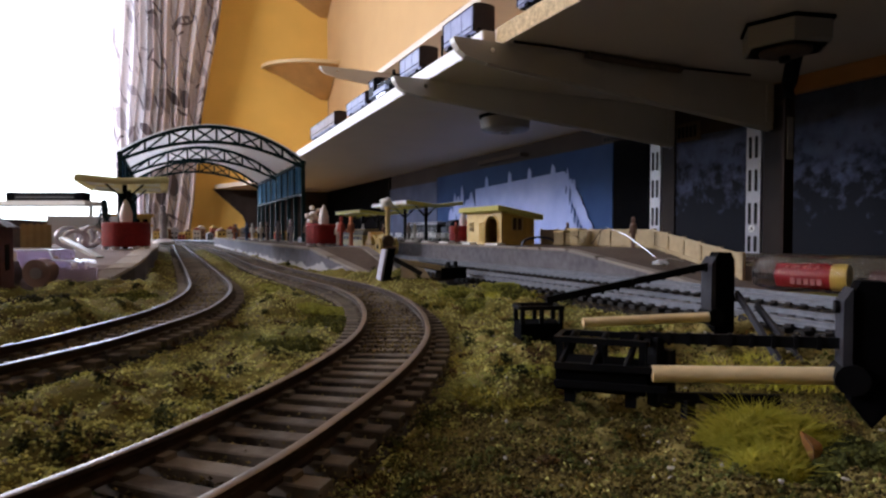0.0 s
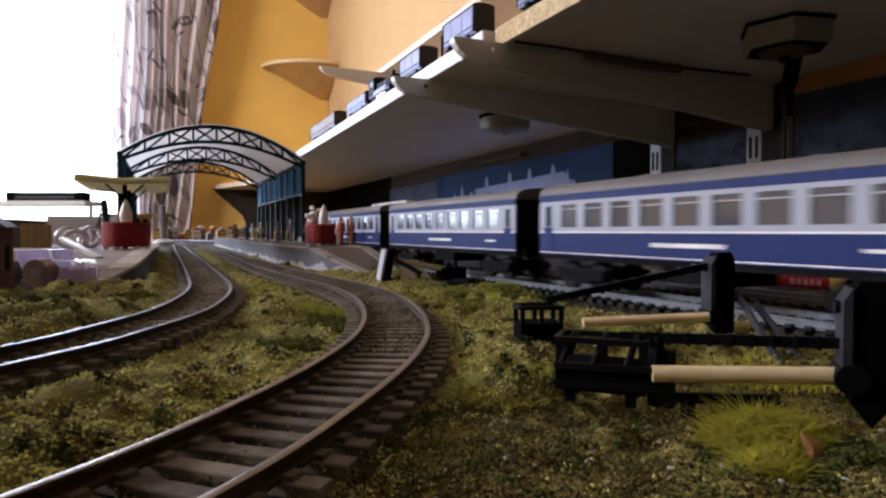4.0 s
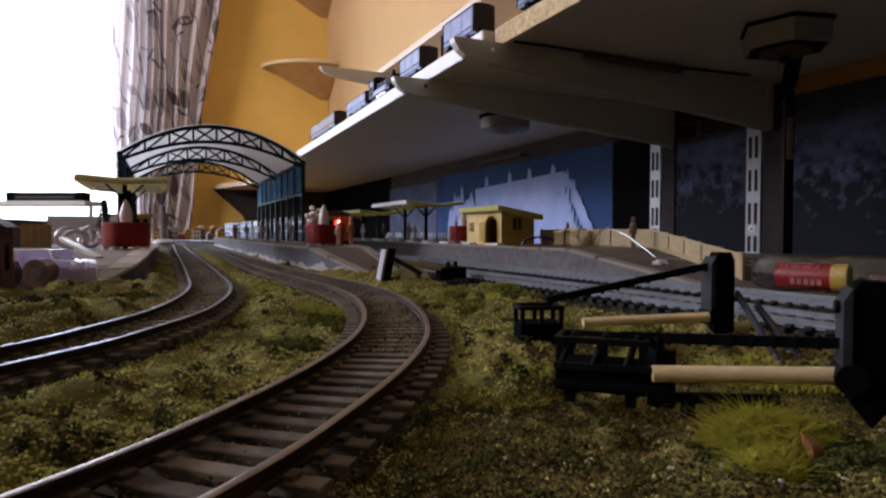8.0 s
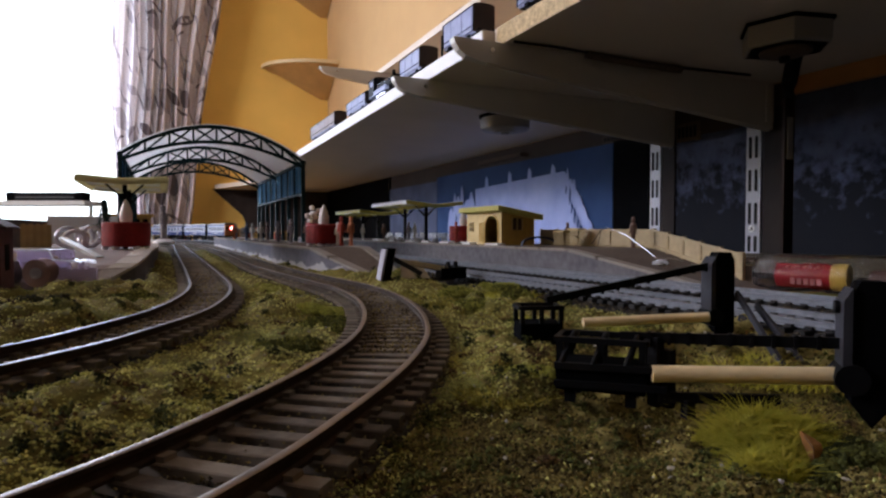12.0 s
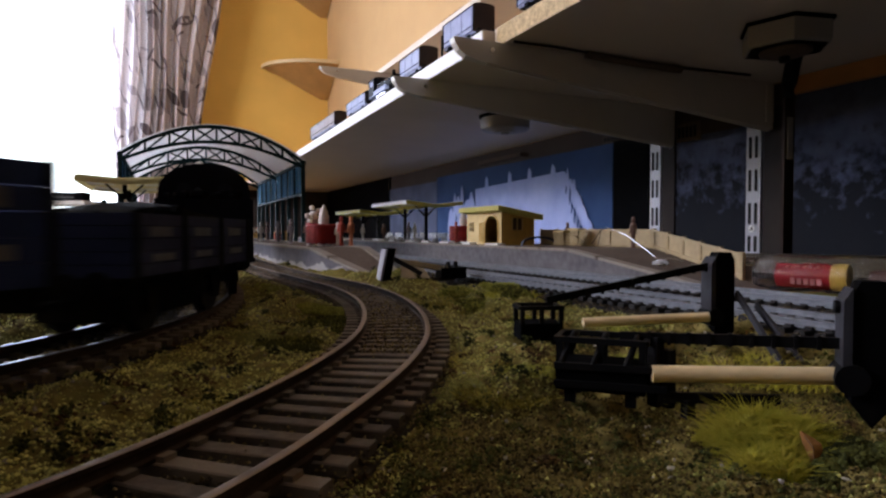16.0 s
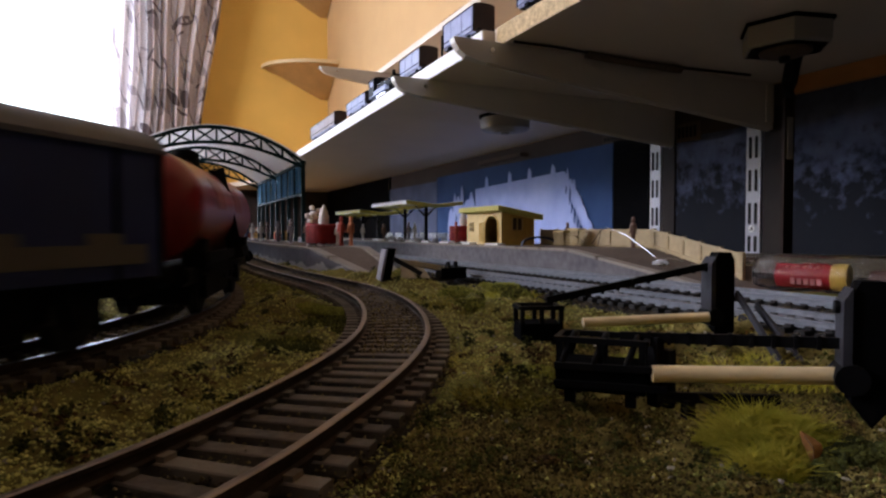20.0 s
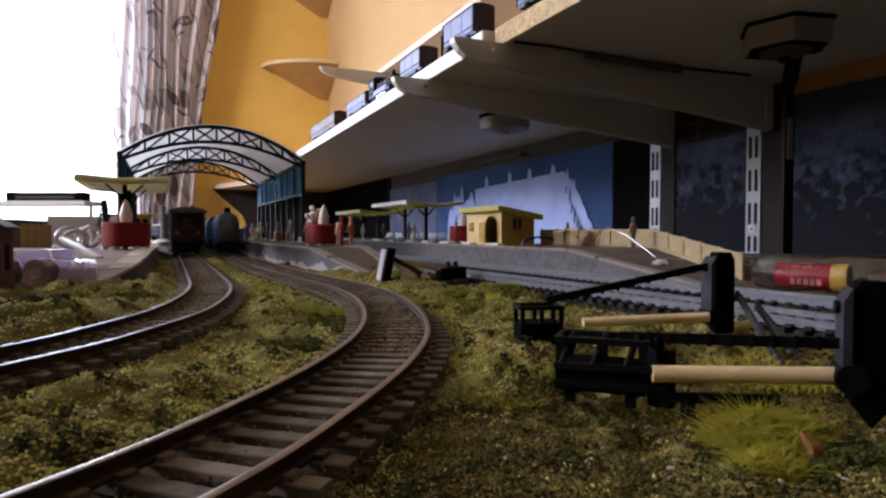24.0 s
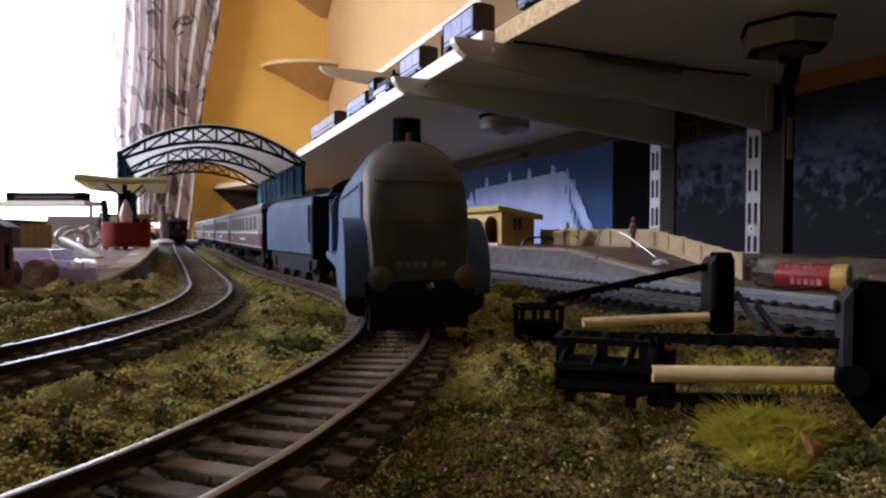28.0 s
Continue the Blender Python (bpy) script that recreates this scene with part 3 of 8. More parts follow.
# quarter-round shelves in the far corner
for z, r, ry in ((0.905, 0.36, 0.27), (1.36, 0.32, 0.22)):
    cx = 0.845
    pts = [(cx, FAR - 0.002)] + [(cx - r * math.sin(a), FAR - 0.002 - ry * math.cos(a)) for a in [i * math.pi / 2 / 14 for i in range(0, 15)]]
    cs = thing("corner_shelf", "curved tan wooden corner shelf on the orange walls", "shelf", group="corner shelves")
    part("shelf_board", prism(pts, z, z + 0.018, "z"), CORNER_WHITE, cs, unit=1, bevel=0.002)
    arc = lambda k, zz: [(cx, FAR - 0.002, zz)] + [(cx - r * k * math.sin(a), FAR - 0.002 - ry * k * math.cos(a), zz) for a in [i * math.pi / 2 / 14 for i in range(0, 15)]]
    part("corbel", loft([arc(0.10, z - 0.135), arc(0.32, z - 0.10), arc(0.62, z - 0.045), arc(0.93, z - 0.0004)]), CORBEL, cs, "turned wooden corbel under the shelf", unit=1, smooth=True)

# printed backscene along the wall
def backscene_material(kind):
    m = mat("backscene_" + kind, (0.020, 0.024, 0.044), 0.85, 0, 0.25, 40, second=(0.085, 0.098, 0.150), blotch=9, spec=0.08)
    if kind == "trees":
        n, l = m.node_tree.nodes, m.node_tree.links
        b = n["Principled BSDF"]
        old = b.inputs["Base Color"].links[0].from_socket
        tc = n.new("ShaderNodeTexCoord")
        nz = n.new("ShaderNodeTexNoise")
        nz.inputs["Scale"].default_value, nz.inputs["Detail"].default_value = 60, 10
        l.new(tc.outputs["Object"], nz.inputs["Vector"])
        sp = n.new("ShaderNodeSeparateXYZ")
        l.new(tc.outputs["Object"], sp.inputs["Vector"])
        ad = n.new("ShaderNodeMath")
        ad.operation = "MULTIPLY_ADD"
        l.new(sp.outputs["Z"], ad.inputs[0])
        ad.inputs[1].default_value = -3.2
        l.new(nz.outputs["Fac"], ad.inputs[2])
        r = n.new("ShaderNodeValToRGB")
        r.color_ramp.elements[0].position, r.color_ramp.elements[1].position = 0.02, 0.22
        l.new(ad.outputs[0], r.inputs["Fac"])
        mx = n.new("ShaderNodeMixRGB")
        mx.inputs["Color2"].default_value = (0.011, 0.012, 0.016, 1)
        l.new(r.outputs["Color"], mx.inputs["Fac"])
        l.new(old, mx.inputs["Color1"])
        l.new(mx.outputs["Color"], b.inputs["Base Color"])
    return m


BACK_BLUE = mat("backscene_night_blue", (0.018, 0.040, 0.115), 0.8, 0, 0.2, 9, second=(0.040, 0.078, 0.18), blotch=4, spec=0.1)
BACK_TREES = backscene_material("trees")
BACK_HAZE = mat("backscene_haze", (0.050, 0.060, 0.098), 0.85, 0, 0.2, 14, second=(0.105, 0.122, 0.190), blotch=5, spec=0.1)
CASTLE = mat("backscene_white_ink", (0.24, 0.31, 0.58), 0.8, 0, 0.18, 22, second=(0.38, 0.44, 0.70), blotch=6, spec=0.1)
for y0, y1, z1, mm, lab in ((1.00, 1.885, 0.212, BACK_BLUE, "dark blue printed backscene with a pale castle silhouette"),
                            (1.89, 2.36, 0.20, BACK_HAZE, "faded blue-grey printed landscape backscene"),
                            (-0.9, 0.612, 0.2297, BACK_TREES, "dim blue-grey backscene with dark printed trees"),
                            (0.67, 0.856, 0.197, BACK_TREES, "dim blue-grey backscene with dark printed trees"),
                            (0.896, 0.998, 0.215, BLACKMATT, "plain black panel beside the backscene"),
                            # black sheet added to hold the shade under the far shelf end
                            (2.365, 3.40, 0.252, BLACKMATT, "plain black sheet added for the shade under the far end of the shelf")):
    sc = thing("backscene", lab, "backscene", group="backscene panels")
    ns = max(2, round((y1 - y0) / 0.3))
    for k in range(ns):
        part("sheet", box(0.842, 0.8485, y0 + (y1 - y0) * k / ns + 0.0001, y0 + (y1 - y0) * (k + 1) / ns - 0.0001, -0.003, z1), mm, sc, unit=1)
    if mm is BACK_BLUE:
        # the castle: a long wall with thin chimneys, and ragged towers at both ends
        layer = []

        def cut(name, pts):
            layer.append(0)
            off = len(layer) * 0.00022
            part(name, prism(pts, 0.8409 - off, 0.8419 - off, "x"), CASTLE, sc, "pale printed castle", unit=1)
        wall_top = lambda y: 0.168 - (y - 1.1976) * 0.031
        cut("castle_wall_print", [(1.165, 0.0), (1.606, 0.0), (1.606, wall_top(1.606)), (1.165, wall_top(1.165))])
        for y, top in ((1.537, 0.188), (1.409, 0.191), (1.312, 0.191), (1.209, 0.1905)):
            w = 0.0095
            cut("chimney_print", [(y - w, wall_top(y) - 0.006), (y + w, wall_top(y) - 0.006), (y + w * 0.8, top - 0.012), (y + 0.002, top), (y - w * 0.8, top - 0.010)])
        for y, z, w, h in ((1.1355, 0.118, 0.0035, 0.030), (1.128, 0.086, 0.003, 0.018), (1.118, 0.070, 0.004, 0.026), (1.106, 0.052, 0.003, 0.020), (1.150, 0.128, 0.003, 0.014), (1.095, 0.040, 0.004, 0.012), (1.665, 0.078, 0.004, 0.022), (1.725, 0.075, 0.005, 0.018)):
            part("rock_crack_print", prism([(y - w, z), (y - w * 0.4, z - h * 0.5), (y + w * 0.2, z - h), (y + w, z - h * 0.6), (y + w * 0.5, z + h * 0.2), (y + w * 0.1, z + h * 0.5)], 0.8350, 0.8354, "x"), BACK_BLUE, sc, "dark printed rock crack", unit=1)
        rnd = random.Random(3)
        for y, w, h in ((1.166, 0.024, 0.168), (1.152, 0.014, 0.176), (1.140, 0.024, 0.150), (1.126, 0.012, 0.148), (1.116, 0.022, 0.122), (1.104, 0.012, 0.112), (1.094, 0.022, 0.090), (1.072, 0.018, 0.058), (1.628, 0.030, 0.150), (1.655, 0.040, 0.128), (1.690, 0.016, 0.172), (1.716, 0.034, 0.140), (1.740, 0.014, 0.150), (1.765, 0.026, 0.105)):
            left = [(y - w * math.sqrt(1.02 - (i / 6) ** 2.2) + rnd.uniform(-0.002, 0.002), h * i / 6) for i in range(7)]
            right = [(y + w * math.sqrt(1.02 - (i / 6) ** 2.2) + rnd.uniform(-0.002, 0.002), h * (0.98 * i / 6)) for i in range(6, -1, -1)]
            cut("tower_print", left + right)

# ---- baseboard and scenery ----
board = tagged(part("baseboard", box(-1.65, 0.842, -1.58, 2.62, -0.03, -0.004), BOARD, unit=1), "brown layout baseboard", "baseboard", kind="structure")
for x, y in ((-1.5, -1.2), (0.7, -1.2), (-1.5, 2.5), (0.7, 2.5), (-0.4, -1.2), (-0.4, 2.5)):
    tagged(part("trestle_leg", box(x - 0.03, x + 0.03, y - 0.03, y + 0.03, -0.85, -0.03), DUSTY, unit=1), "square timber leg under the baseboard", "leg")


def grid_sheet(name, xs, ys, height, material, label):
    xs, ys = np.asarray(xs), np.asarray(ys)
    gx, gy = np.meshgrid(xs, ys)
    gz = height(gx, gy)
    v = np.stack([gx.ravel(), gy.ravel(), gz.ravel()], 1)
    n, m = len(xs), len(ys)
    i = np.arange(n * m).reshape(m, n)
    f = np.stack([i[:-1, :-1].ravel(), i[:-1, 1:].ravel(), i[1:, 1:].ravel(), i[1:, :-1].ravel()], 1)
    me = bpy.data.meshes.new(name)
    me.from_pydata(v.tolist(), [], f.tolist())
    me.polygons.foreach_set("use_smooth", [True] * len(me.polygons))
    me.materials.append(material)
    return tagged(new(name, me), label, "ground", kind="structure")


def line_distance(gx, gy, lines):
    d = np.full(gx.shape, 9.0)
    for ln in lines:
        p = ln.pts[::3]
        keep = (p[:, 0] > gx.min() - 0.05) & (p[:, 0] < gx.max() + 0.05) & (p[:, 1] > gy.min() - 0.05) & (p[:, 1] < gy.max() + 0.05)
        for a, b in p[keep]:
            d = np.minimum(d, (gx - a) ** 2 + (gy - b) ** 2)
    return np.sqrt(d)


def wavy(gx, gy):
    rs = np.random.RandomState(4)
    z = np.zeros_like(gx)
    for k in range(28):
        f = 25 * 1.16 ** k
        a, ph = rs.uniform(0, 6.28), rs.uniform(0, 6.28)
        z += np.sin(f * (gx * math.cos(a) + gy * math.sin(a)) + ph) * 0.0013 * (25 / f) ** 0.40
    return z


def land_height(gx, gy):
    d = line_distance(gx, gy, (LINE_A, LINE_B, LINE_C, LINE_D))
    verge = np.clip((d - 0.0145) / 0.012, 0, 1)
    z = -0.0008 + verge * np.maximum(0.0018 + wavy(gx, gy), -0.0012)
    z = np.where((gx < -0.010) & (gy > 0.372), -0.0022, z)
    z = z - np.clip((gy - 0.29) / 0.05, 0, 1) * np.clip((-0.004 - gx) / 0.006, 0, 1) * 0.0024
    return np.where(gx > 0.142, z * 0.4 - 0.001, z)


land = grid_sheet("ground", np.linspace(-0.30, 0.30, 241), np.linspace(0.012, 0.95, 330), land_height, SOIL, "scenic ground of brown earth and olive grass scatter")



def bare_depth(x, y):
    """Above zero where the grass gives way to bare brown earth, round the barriers."""
    f = 0.4163 * x + 0.9092 * y + 0.004 * np.sin(x * 160 + 1.0) + 0.003 * np.sin(x * 370 + y * 210)
    near = np.minimum((0.104 - f) / 0.012, (x - 0.030 + 0.05 * (0.10 - y)) / 0.010)
    behind = np.minimum((0.168 - f) / 0.014, ((0.9092 * x - 0.4163 * y) / np.maximum(f, 0.02) - 0.20) / 0.06)
    return np.maximum(near, behind)


def earth_height(gx, gy):
    return land_height(gx, gy) + np.clip(bare_depth(gx, gy), -1, 1) * 0.00015


grid_sheet("bare_earth", np.linspace(0.018, 0.150, 180), np.linspace(0.012, 0.160, 200), earth_height, EARTH, "bare brown scenic earth with moss and grit")

# ---- tracks ----
def sweep(line, s0, s1, off, profile, step=0.004):
    n = int((s1 - s0) / step)
    secs = []
    for i in range(n + 1):
        s = s0 + (s1 - s0) * i / n
        p, w = line.at(s), line.way(s)
        nrm = Vector((w.y, -w.x))
        secs.append([(p.x + nrm.x * (off + a), p.y + nrm.y * (off + a), z) for a, z in profile])
    return secs


def rail_mesh(line, s0, s1, off, step):
    """A bullhead rail: rusty web and foot, polished running surface."""
    t = RAIL_TOP
    prof = [(-0.0009, t - 0.0027), (0.0009, t - 0.0027), (0.0009, t - 0.0022), (0.00035, t - 0.0019), (0.00035, t - 0.0010),
            (0.0007, t - 0.0007), (0.0007, t - 0.0001), (0.0005, t), (-0.0005, t), (-0.0007, t - 0.0001), (-0.0007, t - 0.0007), (-0.00035, t - 0.0010), (-0.00035, t - 0.0019), (-0.0009, t - 0.0022)]
    bm = loft(sweep(line, s0, s1, off, prof, step))
    for f in bm.faces:
        if f.calc_center_median().z > t - 0.00012:
            f.material_index = 1
    return bm


def sleeper_mesh(material):
    bm = bmesh.new()
    box(-14.6, 14.6, -1.55, 1.55, 0.3, 2.0, bm)
    for s in (-8.95, 8.95):
        for d in (-1.45, 1.45):
            box(s + d - 0.65, s + d + 0.65, -1.1, 1.1, 2.0, 2.75, bm)
    bmesh.ops.bevel(bm, geom=[e for e in bm.edges if e.calc_length() > 5 and len(e.link_faces) == 2], offset=0.2, segments=1, affect="EDGES")
    bmesh.ops.scale(bm, vec=(0.001, 0.001, 0.001), verts=bm.verts)
    me = bpy.data.meshes.new("sleeper")
    bm.to_mesh(me)
    bm.free()
    me.materials.append(material)
    return me


DARK_SLEEPER = mat("dark_sleeper_plastic", (0.016, 0.014, 0.014), 0.75, 0, 0.4, 500, 0.3, 1500, island=0.3, spec=0.2)
SLEEPER_ME = sleeper_mesh(SLEEPER)
DARK_SLEEPER_ME = sleeper_mesh(DARK_SLEEPER)
PITCH = 0.0062


def track(line, s0, s_mid, s1, label, bed_mat=BALLAST, half=0.0155, side=RUST, head=STEEL, tie=SLEEPER_ME):
    tr = tagged(new("railway_track"), label, "railway track", "model tracks")
    for off in (-0.00895, 0.00895):
        part("rail", rail_mesh(line, s0, s1, off, 0.005), [side, head], tr, "nickel silver rail", unit=1, smooth=True)
    n = int((s_mid - s0) / PITCH)
    for i in range(n):
        s = s0 + (i + 0.5) * PITCH
        p, w = line.at(s), line.way(s)
        ob = new("sleeper", tie)
        ob.parent = tr
        ob.matrix_basis = Matrix.Translation((p.x, p.y, 0)) @ Matrix.Rotation(math.atan2(w.y, w.x) - math.pi / 2, 4, "Z")
    far = bmesh.new()
    s = s_mid + PITCH / 2
    while s < s1:
        p, w = line.at(s), line.way(s)
        nn, ww = Vector((w.y, -w.x, 0)) * 0.0146, Vector((w.x, w.y, 0)) * 0.00155
        c = Vector((p.x, p.y, 0))
        lo = [far.verts.new(c + a * nn + b * ww + Vector((0, 0, 0.0003))) for a, b in ((-1, -1), (1, -1), (1, 1), (-1, 1))]
        hi = [far.verts.new(c + a * nn + b * ww + Vector((0, 0, 0.002))) for a, b in ((-1, -1), (1, -1), (1, 1), (-1, 1))]
        far.faces.new(hi)
        for k in range(4):
            far.faces.new((lo[k], lo[(k + 1) % 4], hi[(k + 1) % 4], hi[k]))
        s += PITCH
    tagged(part("sleeper_run", far, tie.materials[0], tr, unit=1), kind="stuff")
    bed = loft(sweep(line, s0, s1, 0, [(-half - 0.002, -0.0038), (half + 0.002, -0.0038), (half, -0.0006), (-half, -0.0006)], 0.006))
    part("track_bed", bed, bed_mat, tr, "ballast between the sleepers", unit=1)
    return tr


track(LINE_A, LINE_A.find_y(0.02), LINE_A.find_y(0.72), LINE_A.length - 0.05, "curved model railway track with rusty rails through grass", head=RUSTY_HEAD)
track(LINE_B, LINE_B.find_y(0.09), LINE_B.find_y(0.72), LINE_B.length - 0.3, "curved model railway track with shining rails beside the platform")
track(LINE_C, LINE_C.find_y(-0.1), LINE_C.find_y(0.55), LINE_C.length - 0.4, "straight model railway track with bright steel rails", PALE_BED, 0.0225, RAIL_SIDE, tie=DARK_SLEEPER_ME)
track(LINE_D, LINE_D.find_y(-0.1), LINE_D.find_y(0.55), LINE_D.length - 0.05, "straight model railway track along the stone platform", PALE_BED, 0.0225, RAIL_SIDE, tie=DARK_SLEEPER_ME)
track(LINE_E, LINE_E.find_y(-0.3), LINE_E.find_y(-0.29), LINE_E.length - 0.05, "model railway track behind the far platform")

# ---- platforms ----
def platform(label, outline, edge_side, deck_m=PLATFORM, lip=0.0075, wall_m=PLAT_WALL, edge_m=PLAT_EDGE):
    """A deck over brick walls. outline: (x_left, x_right, y, z_top) rows from the ramp's foot to the far end."""
    ob = thing("station_platform", label, "platform", group="station platforms")
    deck, wall, cope = bmesh.new(), bmesh.new(), bmesh.new()
    loft([[(a + 0.001, y, -0.0035), (b - 0.001, y, -0.0035), (b - 0.001, y, z - 0.0012), (a + 0.001, y, z - 0.0012)] for a, b, y, z in outline], wall)
    loft([[(a, y, z - 0.0012), (b, y, z - 0.0012), (b, y, z), (a, y, z)] for a, b, y, z in outline], deck)
    part("side_wall", wall, wall_m, ob, "stained grey render wall", unit=1)
    part("deck", deck, deck_m, ob, unit=1)
    for side in edge_side:
        for (a0, b0, y0, z0), (a1, b1, y1, z1) in zip(outline, outline[1:]):
            n = max(1, int((y1 - y0) / 0.030))
            if y0 > 1.1:
                break
            for i in range(n):
                f0, f1 = i / n, (i + 0.94) / n
                e0, e1 = (a0, a1) if side < 0 else (b0, b1)
                bm = bmesh.new()
                sec = []
                for f in (f0, f1):
                    x, y, z = e0 + (e1 - e0) * f, y0 + (y1 - y0) * f, z0 + (z1 - z0) * f
                    xi = x + (lip if side < 0 else -lip)
                    xo = x - (0.0006 if side < 0 else -0.0006)
                    sec.append([(xo, y, z - 0.001), (xi, y, z - 0.001), (xi, y, z + 0.0007), (xo, y, z + 0.0007)])
                loft(sec, bm)
                part("coping_stone", bm, edge_m, ob, unit=1)
    return ob


platform("low grey platform with a sloping curved end", [(-0.20, -0.0345, 0.380, -0.0005), (-0.20, -0.0270, 0.388, 0.0040), (-0.20, -0.0185, 0.394, 0.0085), (-0.20, -0.0148, 0.400, 0.0108), (-0.20, -0.0105, 0.430, 0.0140), (-0.20, -0.0085, 0.50, 0.0158),
          (-0.20, -0.0068, 0.56, 0.0160), (-0.20, -0.0050, 0.63, 0.0155), (-0.20, -0.006, 0.9, 0.0140), (-0.20, -0.02, 1.25, 0.014)], (1,), mat("platform_mauve_brown", (0.24, 0.19, 0.18), 0.85, 0, 0.2, 260, 0.25, 900), 0.0115, PLAT_WALL, mat("pale_platform_edge", (0.42, 0.375, 0.34), 0.8, 0, 0.15, 300, 0.2))
platform("grey island platform with a tan ramp between the tracks", [(0.122, 0.146, 0.382, 0.0005), (0.1075, 0.148, 0.435, 0.0115), (0.101, 0.149, 0.468, 0.0172), (0.0950, 0.1495, 0.55, 0.0172),
          (0.0955, 0.15, 0.70, 0.0172), (0.0965, 0.15, 1.0, 0.0172), (0.094, 0.148, 1.35, 0.0172)], (-1, 1), PLAT_BROWN, 0.0065, STAINED_WALL)
platform("grey platform with stained front wall and fenced ramp", [(0.2535, 0.345, 0.215, -0.0005), (0.2545, 0.345, 0.2608, 0.0055), (0.2555, 0.345, 0.3194, 0.0131), (0.256, 0.345, 0.352, 0.0172), (0.2555, 0.345, 0.55, 0.0172),
          (0.252, 0.345, 0.9, 0.0172), (0.250, 0.345, 1.35, 0.0172)], (-1,), PLAT_BROWN)

# ---- arched station roof ----
roof = thing("station_roof", "dark green girder train shed with arched trusses and blue glazed side screens", "station roof")
RX0, RX1 = -0.0410, 0.1500
RC, RW = (RX0 + RX1) / 2, (RX1 - RX0) / 2


def arc_z(x, crown, spring):
    u = (x - RC) / RW
    return spring + (crown - spring) * (1 - u * u)


for y in (0.722, 0.905, 1.095):
    tr = part("truss", bmesh.new(), GREEN, roof)
    n = 16
    top = [(RX0 + (RX1 - RX0) * i / n, arc_z(RX0 + (RX1 - RX0) * i / n, 0.1458, 0.1112)) for i in range(n + 1)]
    low = [(x, arc_z(x, 0.1290, 0.1045)) for x, _ in top]
    for name, chord, th in (("top_chord", top, 0.0038), ("bottom_chord", low, 0.0034)):
        bm = bmesh.new()
        loft([[(x, y - 0.0012, z - th / 2), (x, y + 0.0012, z - th / 2), (x, y + 0.0012, z + th / 2), (x, y - 0.0012, z + th / 2)] for x, z in chord], bm)
        part(name, bm, GREEN, tr, unit=1)
    for i in range(0, n + 1, 2):
        part("strut", bar((top[i][0], y, top[i][1]), (low[i][0], y, low[i][1] - 0.0002), 0.0022, 0.0018), GREEN, tr, unit=1)
    for i in range(0, n, 2):
        if i >= 4:
            part("brace", bar((top[i][0], y, top[i][1]), (low[i + 2][0], y, low[i + 2][1]), 0.0026, 0.0019), GREEN, tr, unit=1)
        if i <= 10:
            part("brace", bar((low[i][0], y + 0.0003, low[i][1]), (top[i + 2][0], y + 0.0003, top[i + 2][1]), 0.0026, 0.0019), GREEN, tr, unit=1)
sheet = bmesh.new()
loft([[(RX0 - 0.003 + (RX1 - RX0 + 0.006) * i / 24, 0.719, arc_z(RX0 + (RX1 - RX0) * i / 24, 0.1482, 0.1132)) for i in range(25)] +
      [(RX0 - 0.003 + (RX1 - RX0 + 0.006) * i / 24, 0.719, arc_z(RX0 + (RX1 - RX0) * i / 24, 0.1475, 0.1124)) for i in range(24, -1, -1)],
      [(RX0 - 0.003 + (RX1 - RX0 + 0.006) * i / 24, 1.099, arc_z(RX0 + (RX1 - RX0) * i / 24, 0.1482, 0.1132)) for i in range(25)] +
      [(RX0 - 0.003 + (RX1 - RX0 + 0.006) * i / 24, 1.099, arc_z(RX0 + (RX1 - RX0) * i / 24, 0.1475, 0.1124)) for i in range(24, -1, -1)]], sheet)
part("roof_sheet", sheet, ROOFGLASS, roof, "pale translucent curved roof sheet", unit=1, smooth=True)
for x in (RX0, RX1):
    zb = 0.014 if x < 0 else 0.0172
    for y in (0.724, 0.770, 0.815, 0.860, 0.906, 0.953, 1.0, 1.046, 1.093):
        part("column", box(x - 0.0022, x + 0.0022, y - 0.0022, y + 0.0022, zb, 0.1138), GREEN, roof, unit=1, bevel=0.0004)
    part("wall_plate", box(x - 0.0026, x + 0.0026, 0.72, 1.098, 0.1085, 0.1125), GREEN, roof, unit=1)
    part("lower_rail", box(x - 0.0021, x + 0.0021, 0.7265, 1.0905, 0.073, 0.076), GREEN, roof, unit=1)
    for a in (0.7265, 0.8175, 0.9085, 1.0025):
        for k in range(4):
            y0 = a + k * 0.0215
            part("glazing", box(x - 0.0006, x + 0.0006, y0, y0 + 0.0195, 0.076, 0.1085), GLAZE, roof, "pale blue glazing panel", unit=1)
            part("mullion", box(x - 0.0010, x + 0.0010, y0 + 0.0198, y0 + 0.0210, 0.076, 0.1085), MULLION, roof, "pale mullion", unit=1)


